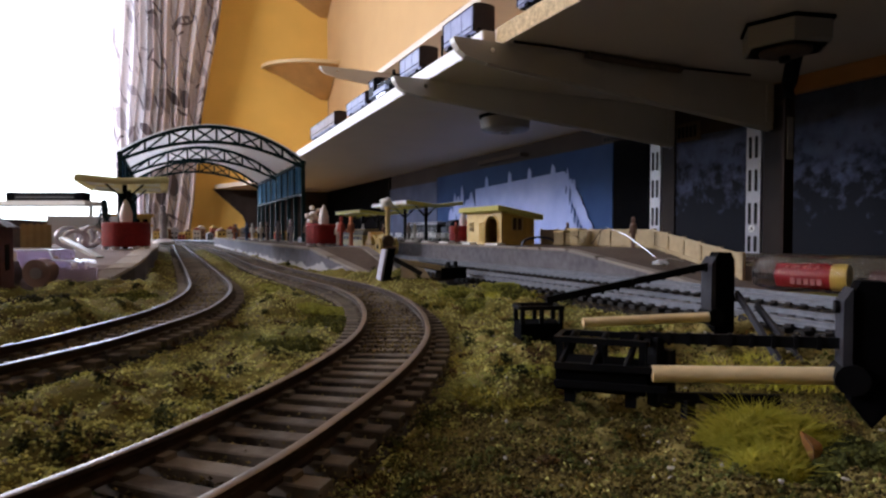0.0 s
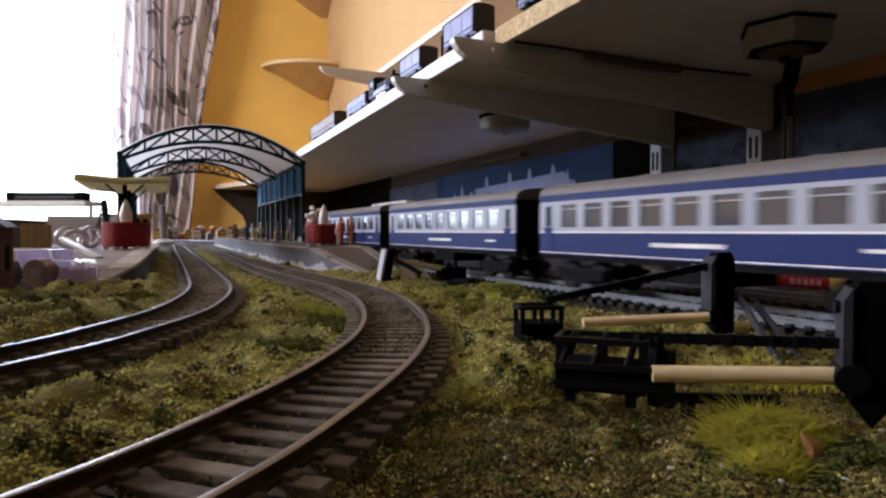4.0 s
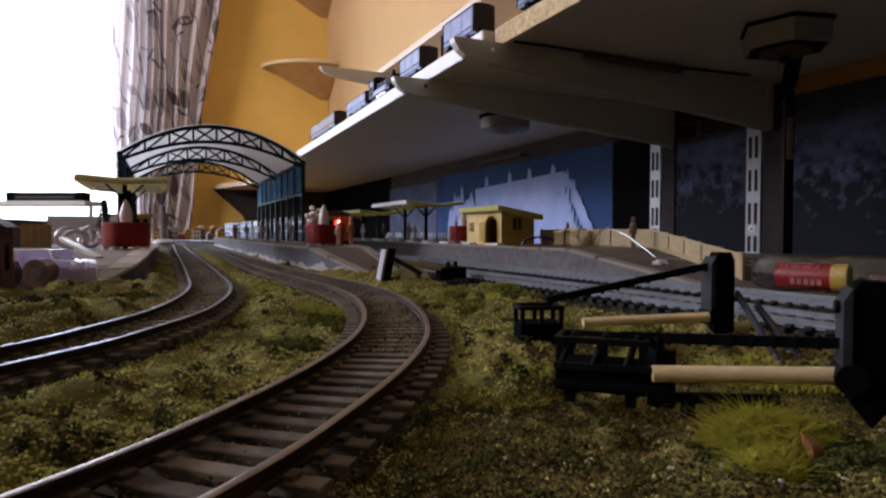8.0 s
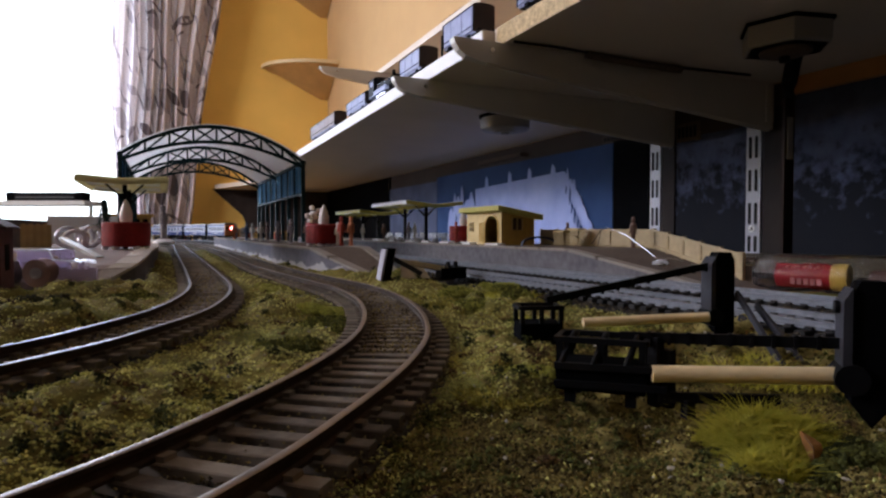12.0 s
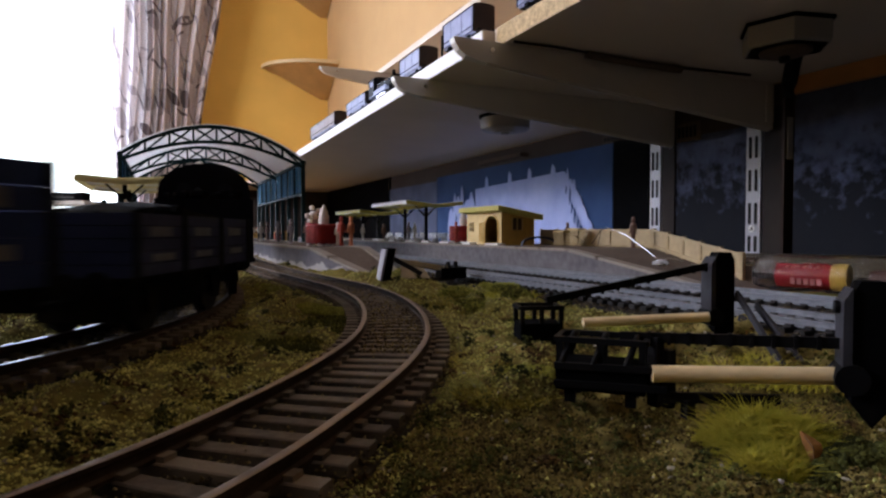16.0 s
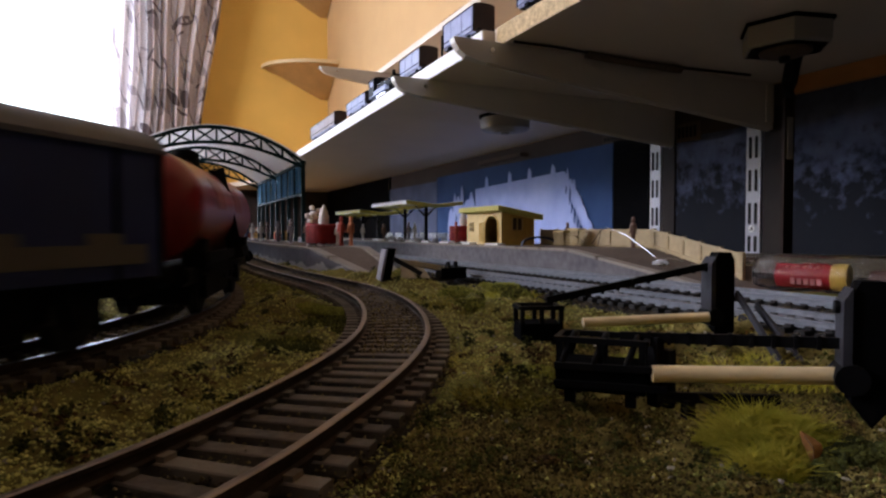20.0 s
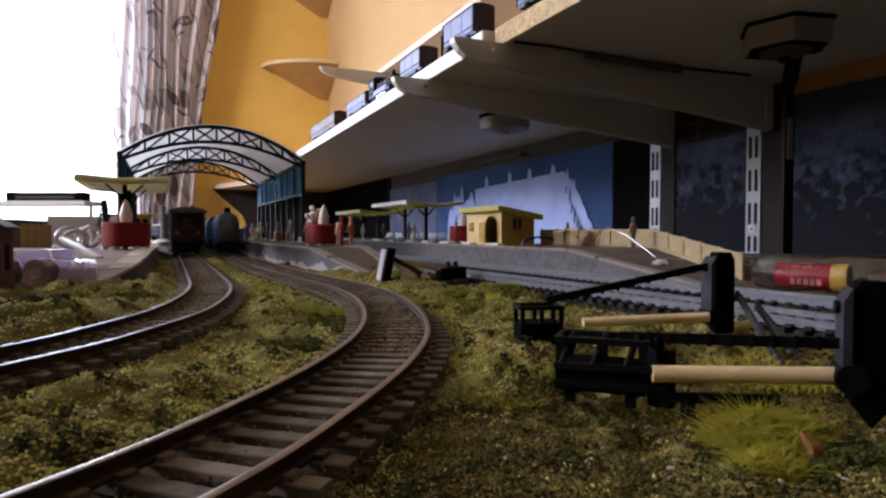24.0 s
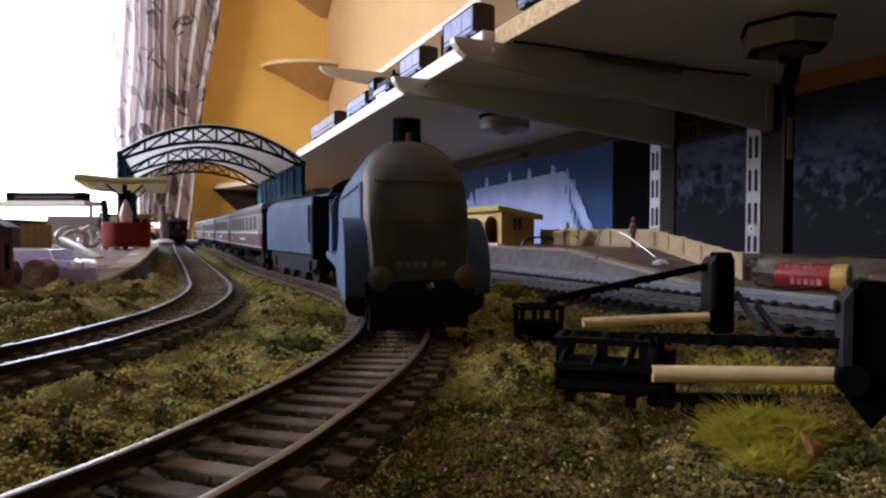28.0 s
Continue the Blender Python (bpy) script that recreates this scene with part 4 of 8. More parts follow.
# ---- battery tea lights on the platforms ----
def tea_light(x, y, z, r=18.5, tall=19):
    ob = thing("tea_light", "red battery tea light with a white plastic flame", "candle", pose(x, y, z), "battery tea lights")
    bm = turned([(r - 1, 0), (r, 0.8), (r, tall - 1), (r - 0.8, tall), (r - 2.6, tall), (r - 3.2, tall - 2), (0, tall - 2)], 40)
    part("cup", bm, RED, ob, smooth=True)
    bm = turned([(3.8, tall - 2), (4.7, tall + 3), (4.6, tall + 7), (3.6, tall + 11), (2.0, tall + 15), (0.8, tall + 17.5), (0, tall + 18.3)], 20)
    part("flame", bm, FLAME, ob, "white plastic flame", smooth=True)
    for a in range(6):
        an = a * math.pi / 3
        part("foot", rod((math.cos(an) * (r - 2.5), math.sin(an) * (r - 2.5), -2.2), (math.cos(an) * (r - 2.5), math.sin(an) * (r - 2.5), 0.5), 2.2, 10), FLAME, ob)
    return ob


tea_light(-0.0268, 0.540, 0.0182, 17.2)
tea_light(0.1322, 0.549, 0.0190, 15.8, 17.5)
tea_light(0.319, 0.640, 0.0190, 16.5, 17.5)


orn = thing("festive_pot", "small red pot heaped with white cotton balls", "ornament", pose(0.1365, 0.600, 0.0172))
part("pot", turned([(7, 0), (8.5, 1), (9.5, 20), (9, 21), (0, 21)], 28), RED, orn, "red pot", smooth=True)
rnd = random.Random(17)
for x, y, z, r in ((-4.5, 0, 23, 4.0), (3.5, 1, 22.5, 3.6), (-2.0, 1, 29, 4.2), (-8.0, 0, 28, 2.6), (2.5, 0, 33, 3.0), (-3.5, 1, 36, 2.6), (0.5, -1, 26, 3.0)):
    bm = turned([(0, -r), (r * 0.55, -r * 0.83), (r * 0.9, -r * 0.4), (r, 0), (r * 0.9, r * 0.42), (r * 0.55, r * 0.82), (0, r)], 14, at=(x, y, z))
    for v in bm.verts:
        v.co += Vector((rnd.uniform(-0.4, 0.4), rnd.uniform(-0.4, 0.4), rnd.uniform(-0.4, 0.4)))
    part("cotton_ball", bm, FLAME, orn, "white cotton ball", smooth=True)

# ---- platform canopies ----
def canopy(x0, x1, y0, y1, z, base, label, tilt=0.004, board=0.004, roof_m=LIME, edge_m=WHITE):
    ob = thing("platform_canopy", label, "canopy", group="platform canopies")
    xm = (x0 + x1) / 2
    part("roof_panel", prism([(x0, z + tilt), (xm, z), (x1, z + tilt), (x1, z + tilt + 0.0016), (xm, z + 0.0016), (x0, z + tilt + 0.0016)], y0, y1), roof_m, ob, unit=1)
    for x in (x0 - 0.0012, x1 + 0.0002):
        part("fascia", box(x, x + 0.001, y0, y1, z + tilt - 0.0022, z + tilt + 0.0022), edge_m, ob, "fascia board", unit=1)
    for y in (y0 - 0.001, y1):
        part("gable_board", prism([(x0, z + tilt - 0.002), (xm, z - 0.002), (x1, z + tilt - 0.002), (x1, z + tilt - 0.002 + board), (xm, z - 0.002 + board), (x0, z + tilt - 0.002 + board)], y, y + 0.001), roof_m, ob, unit=1)
    for f in (0.22, 0.78):
        y = y0 + (y1 - y0) * f
        post = part("post", box(xm - 0.0017, xm + 0.0017, y - 0.0017, y + 0.0017, base, z - 0.0002), BLACK, ob, unit=1)
        for s in (-1, 1):
            part("bracket", bar((xm, y, z - 0.013), (xm + s * 0.014, y, z + 0.0006), 0.0014, 0.0014), BLACK, post, unit=1)
        for s in (-1, 1):
            part("skylight", box(xm + s * 0.017 - 0.009, xm + s * 0.017 + 0.009, y - 0.020, y + 0.020, z + tilt * 0.5 - 0.0008, z + tilt * 0.5 + 0.0003), ROOFGLASS, ob, "white roof light", unit=1)
    return ob


canopy(0.262, 0.335, 0.675, 0.805, 0.0610, 0.0172, "yellow-green station canopy with white edges on black posts")
canopy(0.262, 0.335, 0.860, 1.000, 0.0560, 0.0172, "yellow-green station canopy further along the platform", edge_m=LIME)
canopy(-0.0595, 0.0028, 0.530, 0.660, 0.0680, 0.0158, "pale yellow station canopy over the low platform", 0.0022, 0.0052, PALE_LIME, PALE_LIME)

# ---- yellow waiting room ----
hut = thing("waiting_room", "yellow plastic waiting room with arched doorway and flat green-edged roof", "station building", pose(0.281, 0.486, 0.0174))
L, W, H = 69, 36, 30.5


def front_wall():
    """Long wall with an arched opening cut through, made of strips round the arch."""
    bm = bmesh.new()
    a0, a1, spring = 5, 30, 17
    box(0, 1.4, 0, a0, 0, H, bm)
    arch = [(a0, spring)] + [((a0 + a1) / 2 - (a1 - a0) / 2 * math.cos(math.pi * i / 10), spring + 10 * math.sin(math.pi * i / 10)) for i in range(1, 10)] + [(a1, spring)]
    for (y0, z0), (y1, z1) in zip(arch, arch[1:]):
        lo = [bm.verts.new((x, y, z)) for x in (0, 1.4) for y, z in ((y0, z0), (y1, z1))]
        hi = [bm.verts.new((x, y, H)) for x in (0, 1.4) for y in (y0, y1)]
        bm.faces.new((lo[0], lo[1], hi[1], hi[0]))
        bm.faces.new((lo[2], hi[2], hi[3], lo[3]))
        bm.faces.new((lo[0], lo[2], lo[3], lo[1]))
        bm.faces.new((hi[0], hi[1], hi[3], hi[2]))
    box(0, 1.4, a1, L, 0, H, bm)
    return bm


part("front_wall", front_wall(), CREAM, hut)
part("arch_surround", loft([[(-0.7, 17.5 - 1.36 * r * math.cos(math.pi * i / 12), 17 + 10 * r / 9 * math.sin(math.pi * i / 12)) for r in (9.2, 10.4)] +
                            [(0.0, 17.5 - 1.36 * r * math.cos(math.pi * i / 12), 17 + 10 * r / 9 * math.sin(math.pi * i / 12)) for r in (10.4, 9.2)] for i in range(13)]), YELLOW, hut)
for y0 in (3.6, 30.0):
    part("door_post", box(-0.7, 0, y0, y0 + 1.4, 0, 17), YELLOW, hut)
part("end_wall", prism([(1.4, 0), (W, 0), (W, H - 6.3), (1.4, H - 0.25)], 0, 1.4), YELLOW, hut)
part("end_wall", prism([(1.4, 0), (W, 0), (W, H - 6.3), (1.4, H - 0.25)], L - 1.4, L), YELLOW, hut)
part("back_wall", box(W - 1.4, W, 1.4, L - 1.4, 0, H - 6.4), YELLOW, hut)
part("inner_floor", box(1.4, W - 1.4, 1.4, L - 1.4, 0, 0.6), DUSTY, hut)
part("window", box(12, 22, -0.25, 0, 14, 25), DUSTY, hut, "dark end window")
for x in (11, 22, 16.5):
    part("glazing_bar", box(x, x + 1, -0.6, -0.2, 13.5, 25.5), CREAM, hut)
for x in (28, 31.5):
    part("plank_rib", box(x, x + 0.8, -0.5, 0, 0, H - 6), YELLOW, hut)
for y0, y1, z0, z1 in ((33, 42, 2, 22), (54, 63, 12, 22)):
    w = part("door" if z0 < 5 else "window", box(-0.3, 0, y0, y1, z0, z1), YELLOW if z0 < 5 else DUSTY, hut)
    for yy in (y0, (y0 + y1) / 2 - 0.4, y1 - 0.8):
        part("frame_bar", box(-0.9, -0.3, yy, yy + 0.8, z0, z1), CREAM, w)
    for zz in (z0, (z0 + z1) / 2, z1 - 0.8):
        part("frame_bar", box(-0.85, -0.3, y0, y1, zz, zz + 0.8), CREAM, w)
part("roof", prism([(-7, H + 1.3), (W + 5, H - 7.1), (W + 5, H - 2.6), (-7, H + 5.4)], -7, L + 5), LIME, hut, bevel=0.3)
# cream top sheet puts the sunlit look of the roof into colour
part("roof_felt", prism([(-6.2, H + 5.3), (W + 4.2, H - 2.5), (W + 4.2, H - 1.9), (-6.2, H + 5.9)], -6.2, L + 4.2), CREAM, hut)

# ---- fence along the back of the platform ----
fence = thing("platform_fence", "tan plastic panel fence along the platform and down its ramp", "fence")


def deck_z(y):
    return float(np.interp(y, (0.215, 0.2608, 0.3194, 0.352), (-0.0005, 0.0055, 0.0131, 0.0172)))


corners = [(0.3345, 0.500), (0.3345, 0.350), (0.2950, 0.241)]
stops = []
for (xa, ya), (xb, yb) in zip(corners, corners[1:]):
    n = round(math.hypot(xb - xa, yb - ya) / 0.0235)
    stops += [(xa + (xb - xa) * i / n, ya + (yb - ya) * i / n) for i in range(n)]
stops.append(corners[-1])
for i, (x, y) in enumerate(stops):
    z = deck_z(y)
    part("post", box(x - 0.0012, x + 0.0012, y - 0.0012, y + 0.0012, z - 0.0004, z + 0.0153), TAN, fence, unit=1)
    if i + 1 < len(stops):
        x1, y1 = stops[i + 1]
        n = 7
        for k in range(n):
            sec = []
            for f in ((k + 0.04) / n, (k + 0.96) / n):
                bx, by = x + (x1 - x) * f, y + (y1 - y) * f
                bz = deck_z(by)
                sec.append([(bx, by, bz + 0.0002), (bx + 0.0007, by, bz + 0.0002), (bx + 0.0007, by, bz + 0.0142), (bx, by, bz + 0.0142)])
            part("board", loft(sec), TAN, fence, unit=1)
        for h in (0.0022, 0.0138):
            part("rail", bar((x - 0.0007, y, z + h), (x1 - 0.0007, y1, deck_z(y1) + h), 0.0012, 0.0016), TAN, fence, unit=1)


# ---- small toy figures ----
def toy_figure(x, y, z, material, label, tall=24, turn=0, arm=True):
    """A plain peg-like standing figure."""
    k = tall / 24
    bm = turned([(2.2 * k, 0), (2.3 * k, 0.6), (1.7 * k, 1.0), (1.6 * k, 10 * k), (2.5 * k, 12 * k), (2.7 * k, 17.5 * k), (1.2 * k, 19.6 * k), (1.0 * k, 20 * k),
                 (1.7 * k, 21.3 * k), (1.6 * k, 23 * k), (0.8 * k, 24 * k), (0, 24.1 * k)], 10)
    if arm:
        rod((2.4 * k, 0, 17.5 * k), (3.2 * k, 1.0 * k, 10.5 * k), 0.7 * k, 6, bm)
        rod((-2.4 * k, 0, 17.5 * k), (-3.3 * k, 0.6 * k, 10.5 * k), 0.7 * k, 6, bm)
    ob = part("toy_figure", bm, material, smooth=True)
    ob.matrix_world = pose(x, y, z, 0, 0, turn)
    return tagged(ob, label, "toy figure", "toy figures")


FIG_ORANGE = mat("orange_plastic", (0.42, 0.13, 0.05), 0.6, 0, 0.2, 200)
FIG_RED = mat("dull_red_plastic", (0.34, 0.05, 0.03), 0.6, 0, 0.2, 200)
FIG_WHITE = mat("white_figure", (0.6, 0.58, 0.55), 0.6, 0, 0.15, 200)
FIG_GREY = mat("grey_figure", (0.14, 0.12, 0.13), 0.6, 0, 0.25, 200)
FIG_BROWN = mat("brown_figure", (0.13, 0.07, 0.05), 0.6, 0, 0.25, 200)
FIG_BLUE = mat("blue_figure", (0.06, 0.10, 0.22), 0.6, 0, 0.25, 200)
for x, y, m_, lab, tall, turn in ((0.1462, 0.509, FIG_ORANGE, "small orange plastic toy figure on the platform", 25, 20),
                                  (0.1388, 0.5135, FIG_RED, "small dull red toy figure beside the tea light", 25, -30),
                                  (0.142, 0.60, FIG_WHITE, "small white toy figure on the platform", 24, 40),
                                  (0.1405, 0.532, FIG_WHITE, "small white toy figure beside the tea light", 20, 0),
                                  (0.116, 0.62, FIG_GREY, "small grey toy figure behind the tea light", 24, 10),
                                  (0.140, 0.66, FIG_BROWN, "small brown toy figure by the column", 24, 0),
                                  (0.120, 0.72, FIG_GREY, "small dark toy figure by the column", 24, 60),
                                  (0.112, 0.80, FIG_WHITE, "small white toy figure under the roof", 24, 0),
                                  (0.126, 0.84, FIG_BROWN, "small brown toy figure under the roof", 24, 0),
                                  (0.104, 0.88, FIG_BLUE, "small blue toy figure under the roof", 24, 0),
                                  (0.118, 0.93, FIG_WHITE, "small white toy figure under the roof", 24, 0),
                                  (0.100, 1.0, FIG_ORANGE, "small orange toy figure under the roof", 24, 0),
                                  (0.109, 1.06, FIG_GREY, "small grey toy figure under the roof", 24, 0),
                                  (0.300, 0.62, FIG_RED, "small dull red toy figure by the shelter", 23, 0),
                                  (0.270, 0.69, FIG_GREY, "small dark toy figure under the canopy", 23, 0),
                                  (0.318, 0.79, FIG_WHITE, "small white toy figure under the canopy", 23, 0),
                                  (0.290, 0.84, FIG_BROWN, "small brown toy figure under the canopy", 23, 0),
                                  (0.268, 0.87, FIG_WHITE, "small white toy figure under the canopy", 23, 0),
                                  (0.330, 0.452, FIG_BROWN, "small dark toy figure by the clear boxes", 20, 0),
                                  (0.316, 0.352, FIG_BROWN, "small dark toy figure standing at the fence", 23, 0),
                                  (-0.035, 0.70, FIG_BROWN, "small brown toy figure on the low platform", 24, 0),
                                  (-0.018, 0.74, FIG_GREY, "small grey toy figure on the low platform", 24, 0),
                                  (-0.055, 0.72, FIG_WHITE, "small pale toy figure on the low platform", 24, 0)):
    zz = 0.0140 if x < 0 else 0.0173 if x < 0.2 else deck_z(y) if y < 0.36 else 0.0174
    toy_figure(x, y, zz + (0.0007 if x > 0 else 0), m_, lab, tall, turn)

# white paper notices and slabs along the far platform edge
for y, w in ((0.47, 14), (0.52, 10), (0.57, 14), (0.62, 12), (0.67, 14), (0.73, 12), (0.79, 14)):
    s = thing("paving_slab", "loose white slab on the platform edge", "slab", pose(0.2655, y, 0.0180), "loose slabs")
    part("slab_top", box(-4, 4, -w * 0.8, w * 0.8, 0, 1.7), WHITE, s, bevel=0.3)
for x, y, w, h in ((0.330, 0.700, 26, 9), (0.331, 0.732, 26, 9), (0.332, 0.764, 26, 9), (0.332, 0.796, 26, 9), (0.332, 0.83, 26, 9), (0.333, 0.865, 26, 9), (0.333, 0.90, 26, 9), (0.333, 0.94, 26, 9)):
    s = thing("platform_bench", "white plastic slatted bench at the back of the platform", "bench", pose(x, y, 0.0172), "platform benches")
    part("seat", box(-3.5, 1.5, -w / 2, w / 2, 3.6, 4.4), WHITE, s)
    for k in range(3):
        part("back_slat", box(1.5, 2.2, -w / 2, w / 2, 5 + k * 2, 6.4 + k * 2), WHITE, s)
    for sy in (-1, 1):
        part("leg", box(-3.2, 2.2, sy * (w / 2 - 1.4) - 0.5, sy * (w / 2 - 1.4) + 0.5, 0, 3.6), WHITE, s)
        part("back_post", box(1.5, 2.3, sy * (w / 2 - 1.4) - 0.5, sy * (w / 2 - 1.4) + 0.5, 3.6, 10.5), WHITE, s)

# dark curved handle and silver scraps lying on the ramp
sc = thing("curved_handle", "dark curved plastic handle lying on the platform", "handle", pose(0.300, 0.452, 0.0176, 0, 0, 8))
pts = [(16 * math.cos(math.pi * i / 14) * 1.25, 0, 6.5 * math.sin(math.pi * i / 14)) for i in range(15)]
bm = bmesh.new()
loft([[(x, -1.6, z), (x, 1.6, z), (x, 1.6, z + 1.6), (x, -1.6, z + 1.6)] for x, _, z in pts], bm)
part("handle_bow", bm, mat("dark_blue_plastic", (0.015, 0.02, 0.045), 0.4), sc)
for pts in (((0.318, 0.395, 18), (0.314, 0.386, 31), (0.309, 0.372, 33), (0.302, 0.345, 28), (0.293, 0.312, 17), (0.288, 0.300, 13)), ((0.322, 0.440, 31), (0.323, 0.425, 24), (0.320, 0.412, 19)), ((0.319, 0.405, 19), (0.318, 0.396, 26), (0.315, 0.388, 31)),
            ((0.285, 0.296, 11.5), (0.2825, 0.288, 10.5), (0.279, 0.280, 9)), ((0.293, 0.300, 12), (0.2955, 0.294, 12.5), (0.300, 0.288, 11))):
    sv = thing("silver_scrap", "bent strip of bright silver wire on the platform ramp", "wire", pose(0, 0, 0), "silver scraps")
    part("strip", tube([(x * 1000, y * 1000, z) for x, y, z in pts], 0.28), SILVER, sv, smooth=True)
foil = thing("foil_scrap", "crumpled pale foil scrap lying on the ramp", "foil", pose(0.283, 0.291, deck_z(0.291), 0, 0, 30))
bm = bmesh.new()
rnd = random.Random(31)
loft([[(x, -3 + rnd.uniform(-1, 1), 0.2), (x, 3 + rnd.uniform(-1, 1), 0.2), (x, 2 + rnd.uniform(-1, 1), 1.6 + rnd.uniform(-0.6, 1.2)), (x, -2, 1.6 + rnd.uniform(-0.6, 1.2))] for x in (-9, -6, -3, 0, 3, 6, 9)], bm)
part("foil", bm, ROOFGLASS, foil)
for x, y, h in ((0.316, 0.440, 13), (0.322, 0.428, 15)):
    b = thing("clear_box", "small clear plastic box on the platform", "box", pose(x, y, 0.0178, 0, 0, 20))
    part("box_body", box(-6, 6, -5, 5, 0, h), glass("clear_plastic_box", (0.9, 0.88, 0.8), 0.15), b, bevel=0.5)
    part("lid_rim", box(-6.4, 6.4, -5.4, 5.4, h - 1.6, h - 0.2), CREAM, b)


# ---- black barrier frames in the foreground, with pale dowels ----
GREYBLACK = mat("greyed_black_plastic", (0.010, 0.010, 0.012), 0.65, 0, 0.5, 180, 0.15, second=(0.050, 0.050, 0.062), blotch=50, spec=0.10)


def barrier(post, block, post_h, arm_z, arm_end_z, block_size, label):
    """A tall post, a long arm to a small framed box on legs, and a loose dowel."""
    ob = thing("crossing_barrier", label, "barrier", group="crossing barriers")
    px, py = post
    bx, by = block
    way = Vector((bx - px, by - py, 0)).normalized()
    rot = math.degrees(math.atan2(way.y, way.x))

    def put(name, bm, material=BLACK, lab="", at=None, bevel=0.3):
        o = part(name, bm, material, ob, lab, bevel=bevel)
        o.matrix_basis = pose(at[0], at[1], at[2] if len(at) > 2 else 0.0012, 0, 0, rot)
        return o

    h = post_h
    put("post", prism([(-2.6, 3.5), (0, 0), (2.6, 3.5), (2.6, h - 2), (1.6, h), (-1.6, h), (-2.6, h - 2)], -2.0, 2.0, "y"), BLACKMATT, "", post)
    # paler cheek: window light on the post's left face, put into colour
    put("post_cheek", prism([(2.7, 6), (3.9, 7.5), (3.9, h - 3), (2.7, h - 1)], -2.6, 2.6, "y"), GREYBLACK, "grey side of the post, window light put into its colour", post)
    put("hinge_boss", rod((2.6, -2.8, 7), (2.6, 2.8, 7), 2.3, 14), BLACK, "", post)
    put("bolt", rod((4.0, 0, h - 4), (4.6, 0, h - 4), 1.0, 10), BLACK, "", post)
    ln = (Vector((bx, by)) - Vector((px, py))).length * 1000
    put("arm", bar((3.5, 0, arm_z), (ln - block_size[0] * 0.2, 0, arm_end_z), 1.1, 1.7), BLACK, "", post, 0.15)
    for k in range(1, 10):
        f = k / 10
        put("arm_mark", bar((3.9 + (ln - 8) * (f - 0.04), -0.86, arm_z + (arm_end_z - arm_z) * (f - 0.04) + 0.7), (5.0 + (ln - 8) * (f - 0.04), -0.86, arm_z + (arm_end_z - arm_z) * (f - 0.04) + 0.7), 0.3, 0.35), PUCK, "small pale mark", post, 0)
        put("arm_rib", bar((3.5 + (ln - 8) * f, -0.8, arm_z + (arm_end_z - arm_z) * f), (3.5 + (ln - 8) * f, 0.8, arm_z + (arm_end_z - arm_z) * f), 0.6, 2.1), BLACK, "", post, 0)
    a, b, c = block_size
    put("ballast_box", box(-a / 2, a / 2, -b / 2, b / 2, 2.2, 2.2 + c * 0.55), BLACKMATT, "", block)
    for sx in (-1, 1):
        for sy in (-1, 1):
            put("leg", box(sx * a * 0.34 - 0.9, sx * a * 0.34 + 0.9, sy * b * 0.36 - 0.6, sy * b * 0.36 + 0.6, 0, 2.3), BLACK, "", block, 0)
            put("frame_post", box(sx * a * 0.46 - 0.55, sx * a * 0.46 + 0.55, sy * b * 0.42 - 0.5, sy * b * 0.42 + 0.5, 2.2 + c * 0.55, 2.2 + c), BLACK, "", block, 0)
    for sy in (-1, 1):
        put("frame_rail", box(-a * 0.5, a * 0.5, sy * b * 0.42 - 0.55, sy * b * 0.42 + 0.55, 2.1 + c, 3.1 + c), BLACK, "", block, 0.15)
        put("frame_rail", box(-0.5, 0.5, sy * b * 0.42 - 0.5, sy * b * 0.42 + 0.5, 2.2 + c * 0.55, 2.2 + c), BLACK, "", block, 0)
    for sx in (-1, 1):
        put("frame_end", box(sx * a * 0.5 - 0.5, sx * a * 0.5 + 0.5, -b * 0.42, b * 0.42, 2.15 + c, 3.0 + c), BLACK, "", block, 0.1)
    return ob


far_bar = barrier((0.1300, 0.1125), (0.0850, 0.1285), 23.5, 20.0, 11.6, (10.5, 9, 7.5), "black plastic crossing barrier with a raised arm and pale dowel")
near_bar = barrier((0.0950, 0.0555), (0.0682, 0.0832), 21.5, 12.0, 11.0, (14.5, 9, 8.0), "black plastic crossing barrier with a level arm and pale dowel")
for ob, a, b, r in ((far_bar, (0.0885, 0.1150, 0.0088), (0.1150, 0.1029, 0.0101), 1.15), (near_bar, (0.0704, 0.0738, 0.0074), (0.0921, 0.0584, 0.0082), 1.35)):
    part("dowel", rod(Vector(a) * 1000, Vector(b) * 1000, r, 20), WOOD, ob, "pale wooden dowel", smooth=True)
part("base_rail", bar((71.5, 73.5, 3.6), (86.0, 63.2, 4.0), 1.0, 1.7), BLACK, near_bar)
for f in (0.25, 0.6):
    part("base_foot", box(71.5 + 14.5 * f - 0.9, 71.5 + 14.5 * f + 0.9, 73.5 - 10.3 * f - 0.7, 73.5 - 10.3 * f + 0.7, 0.6, 3.4), BLACK, near_bar)
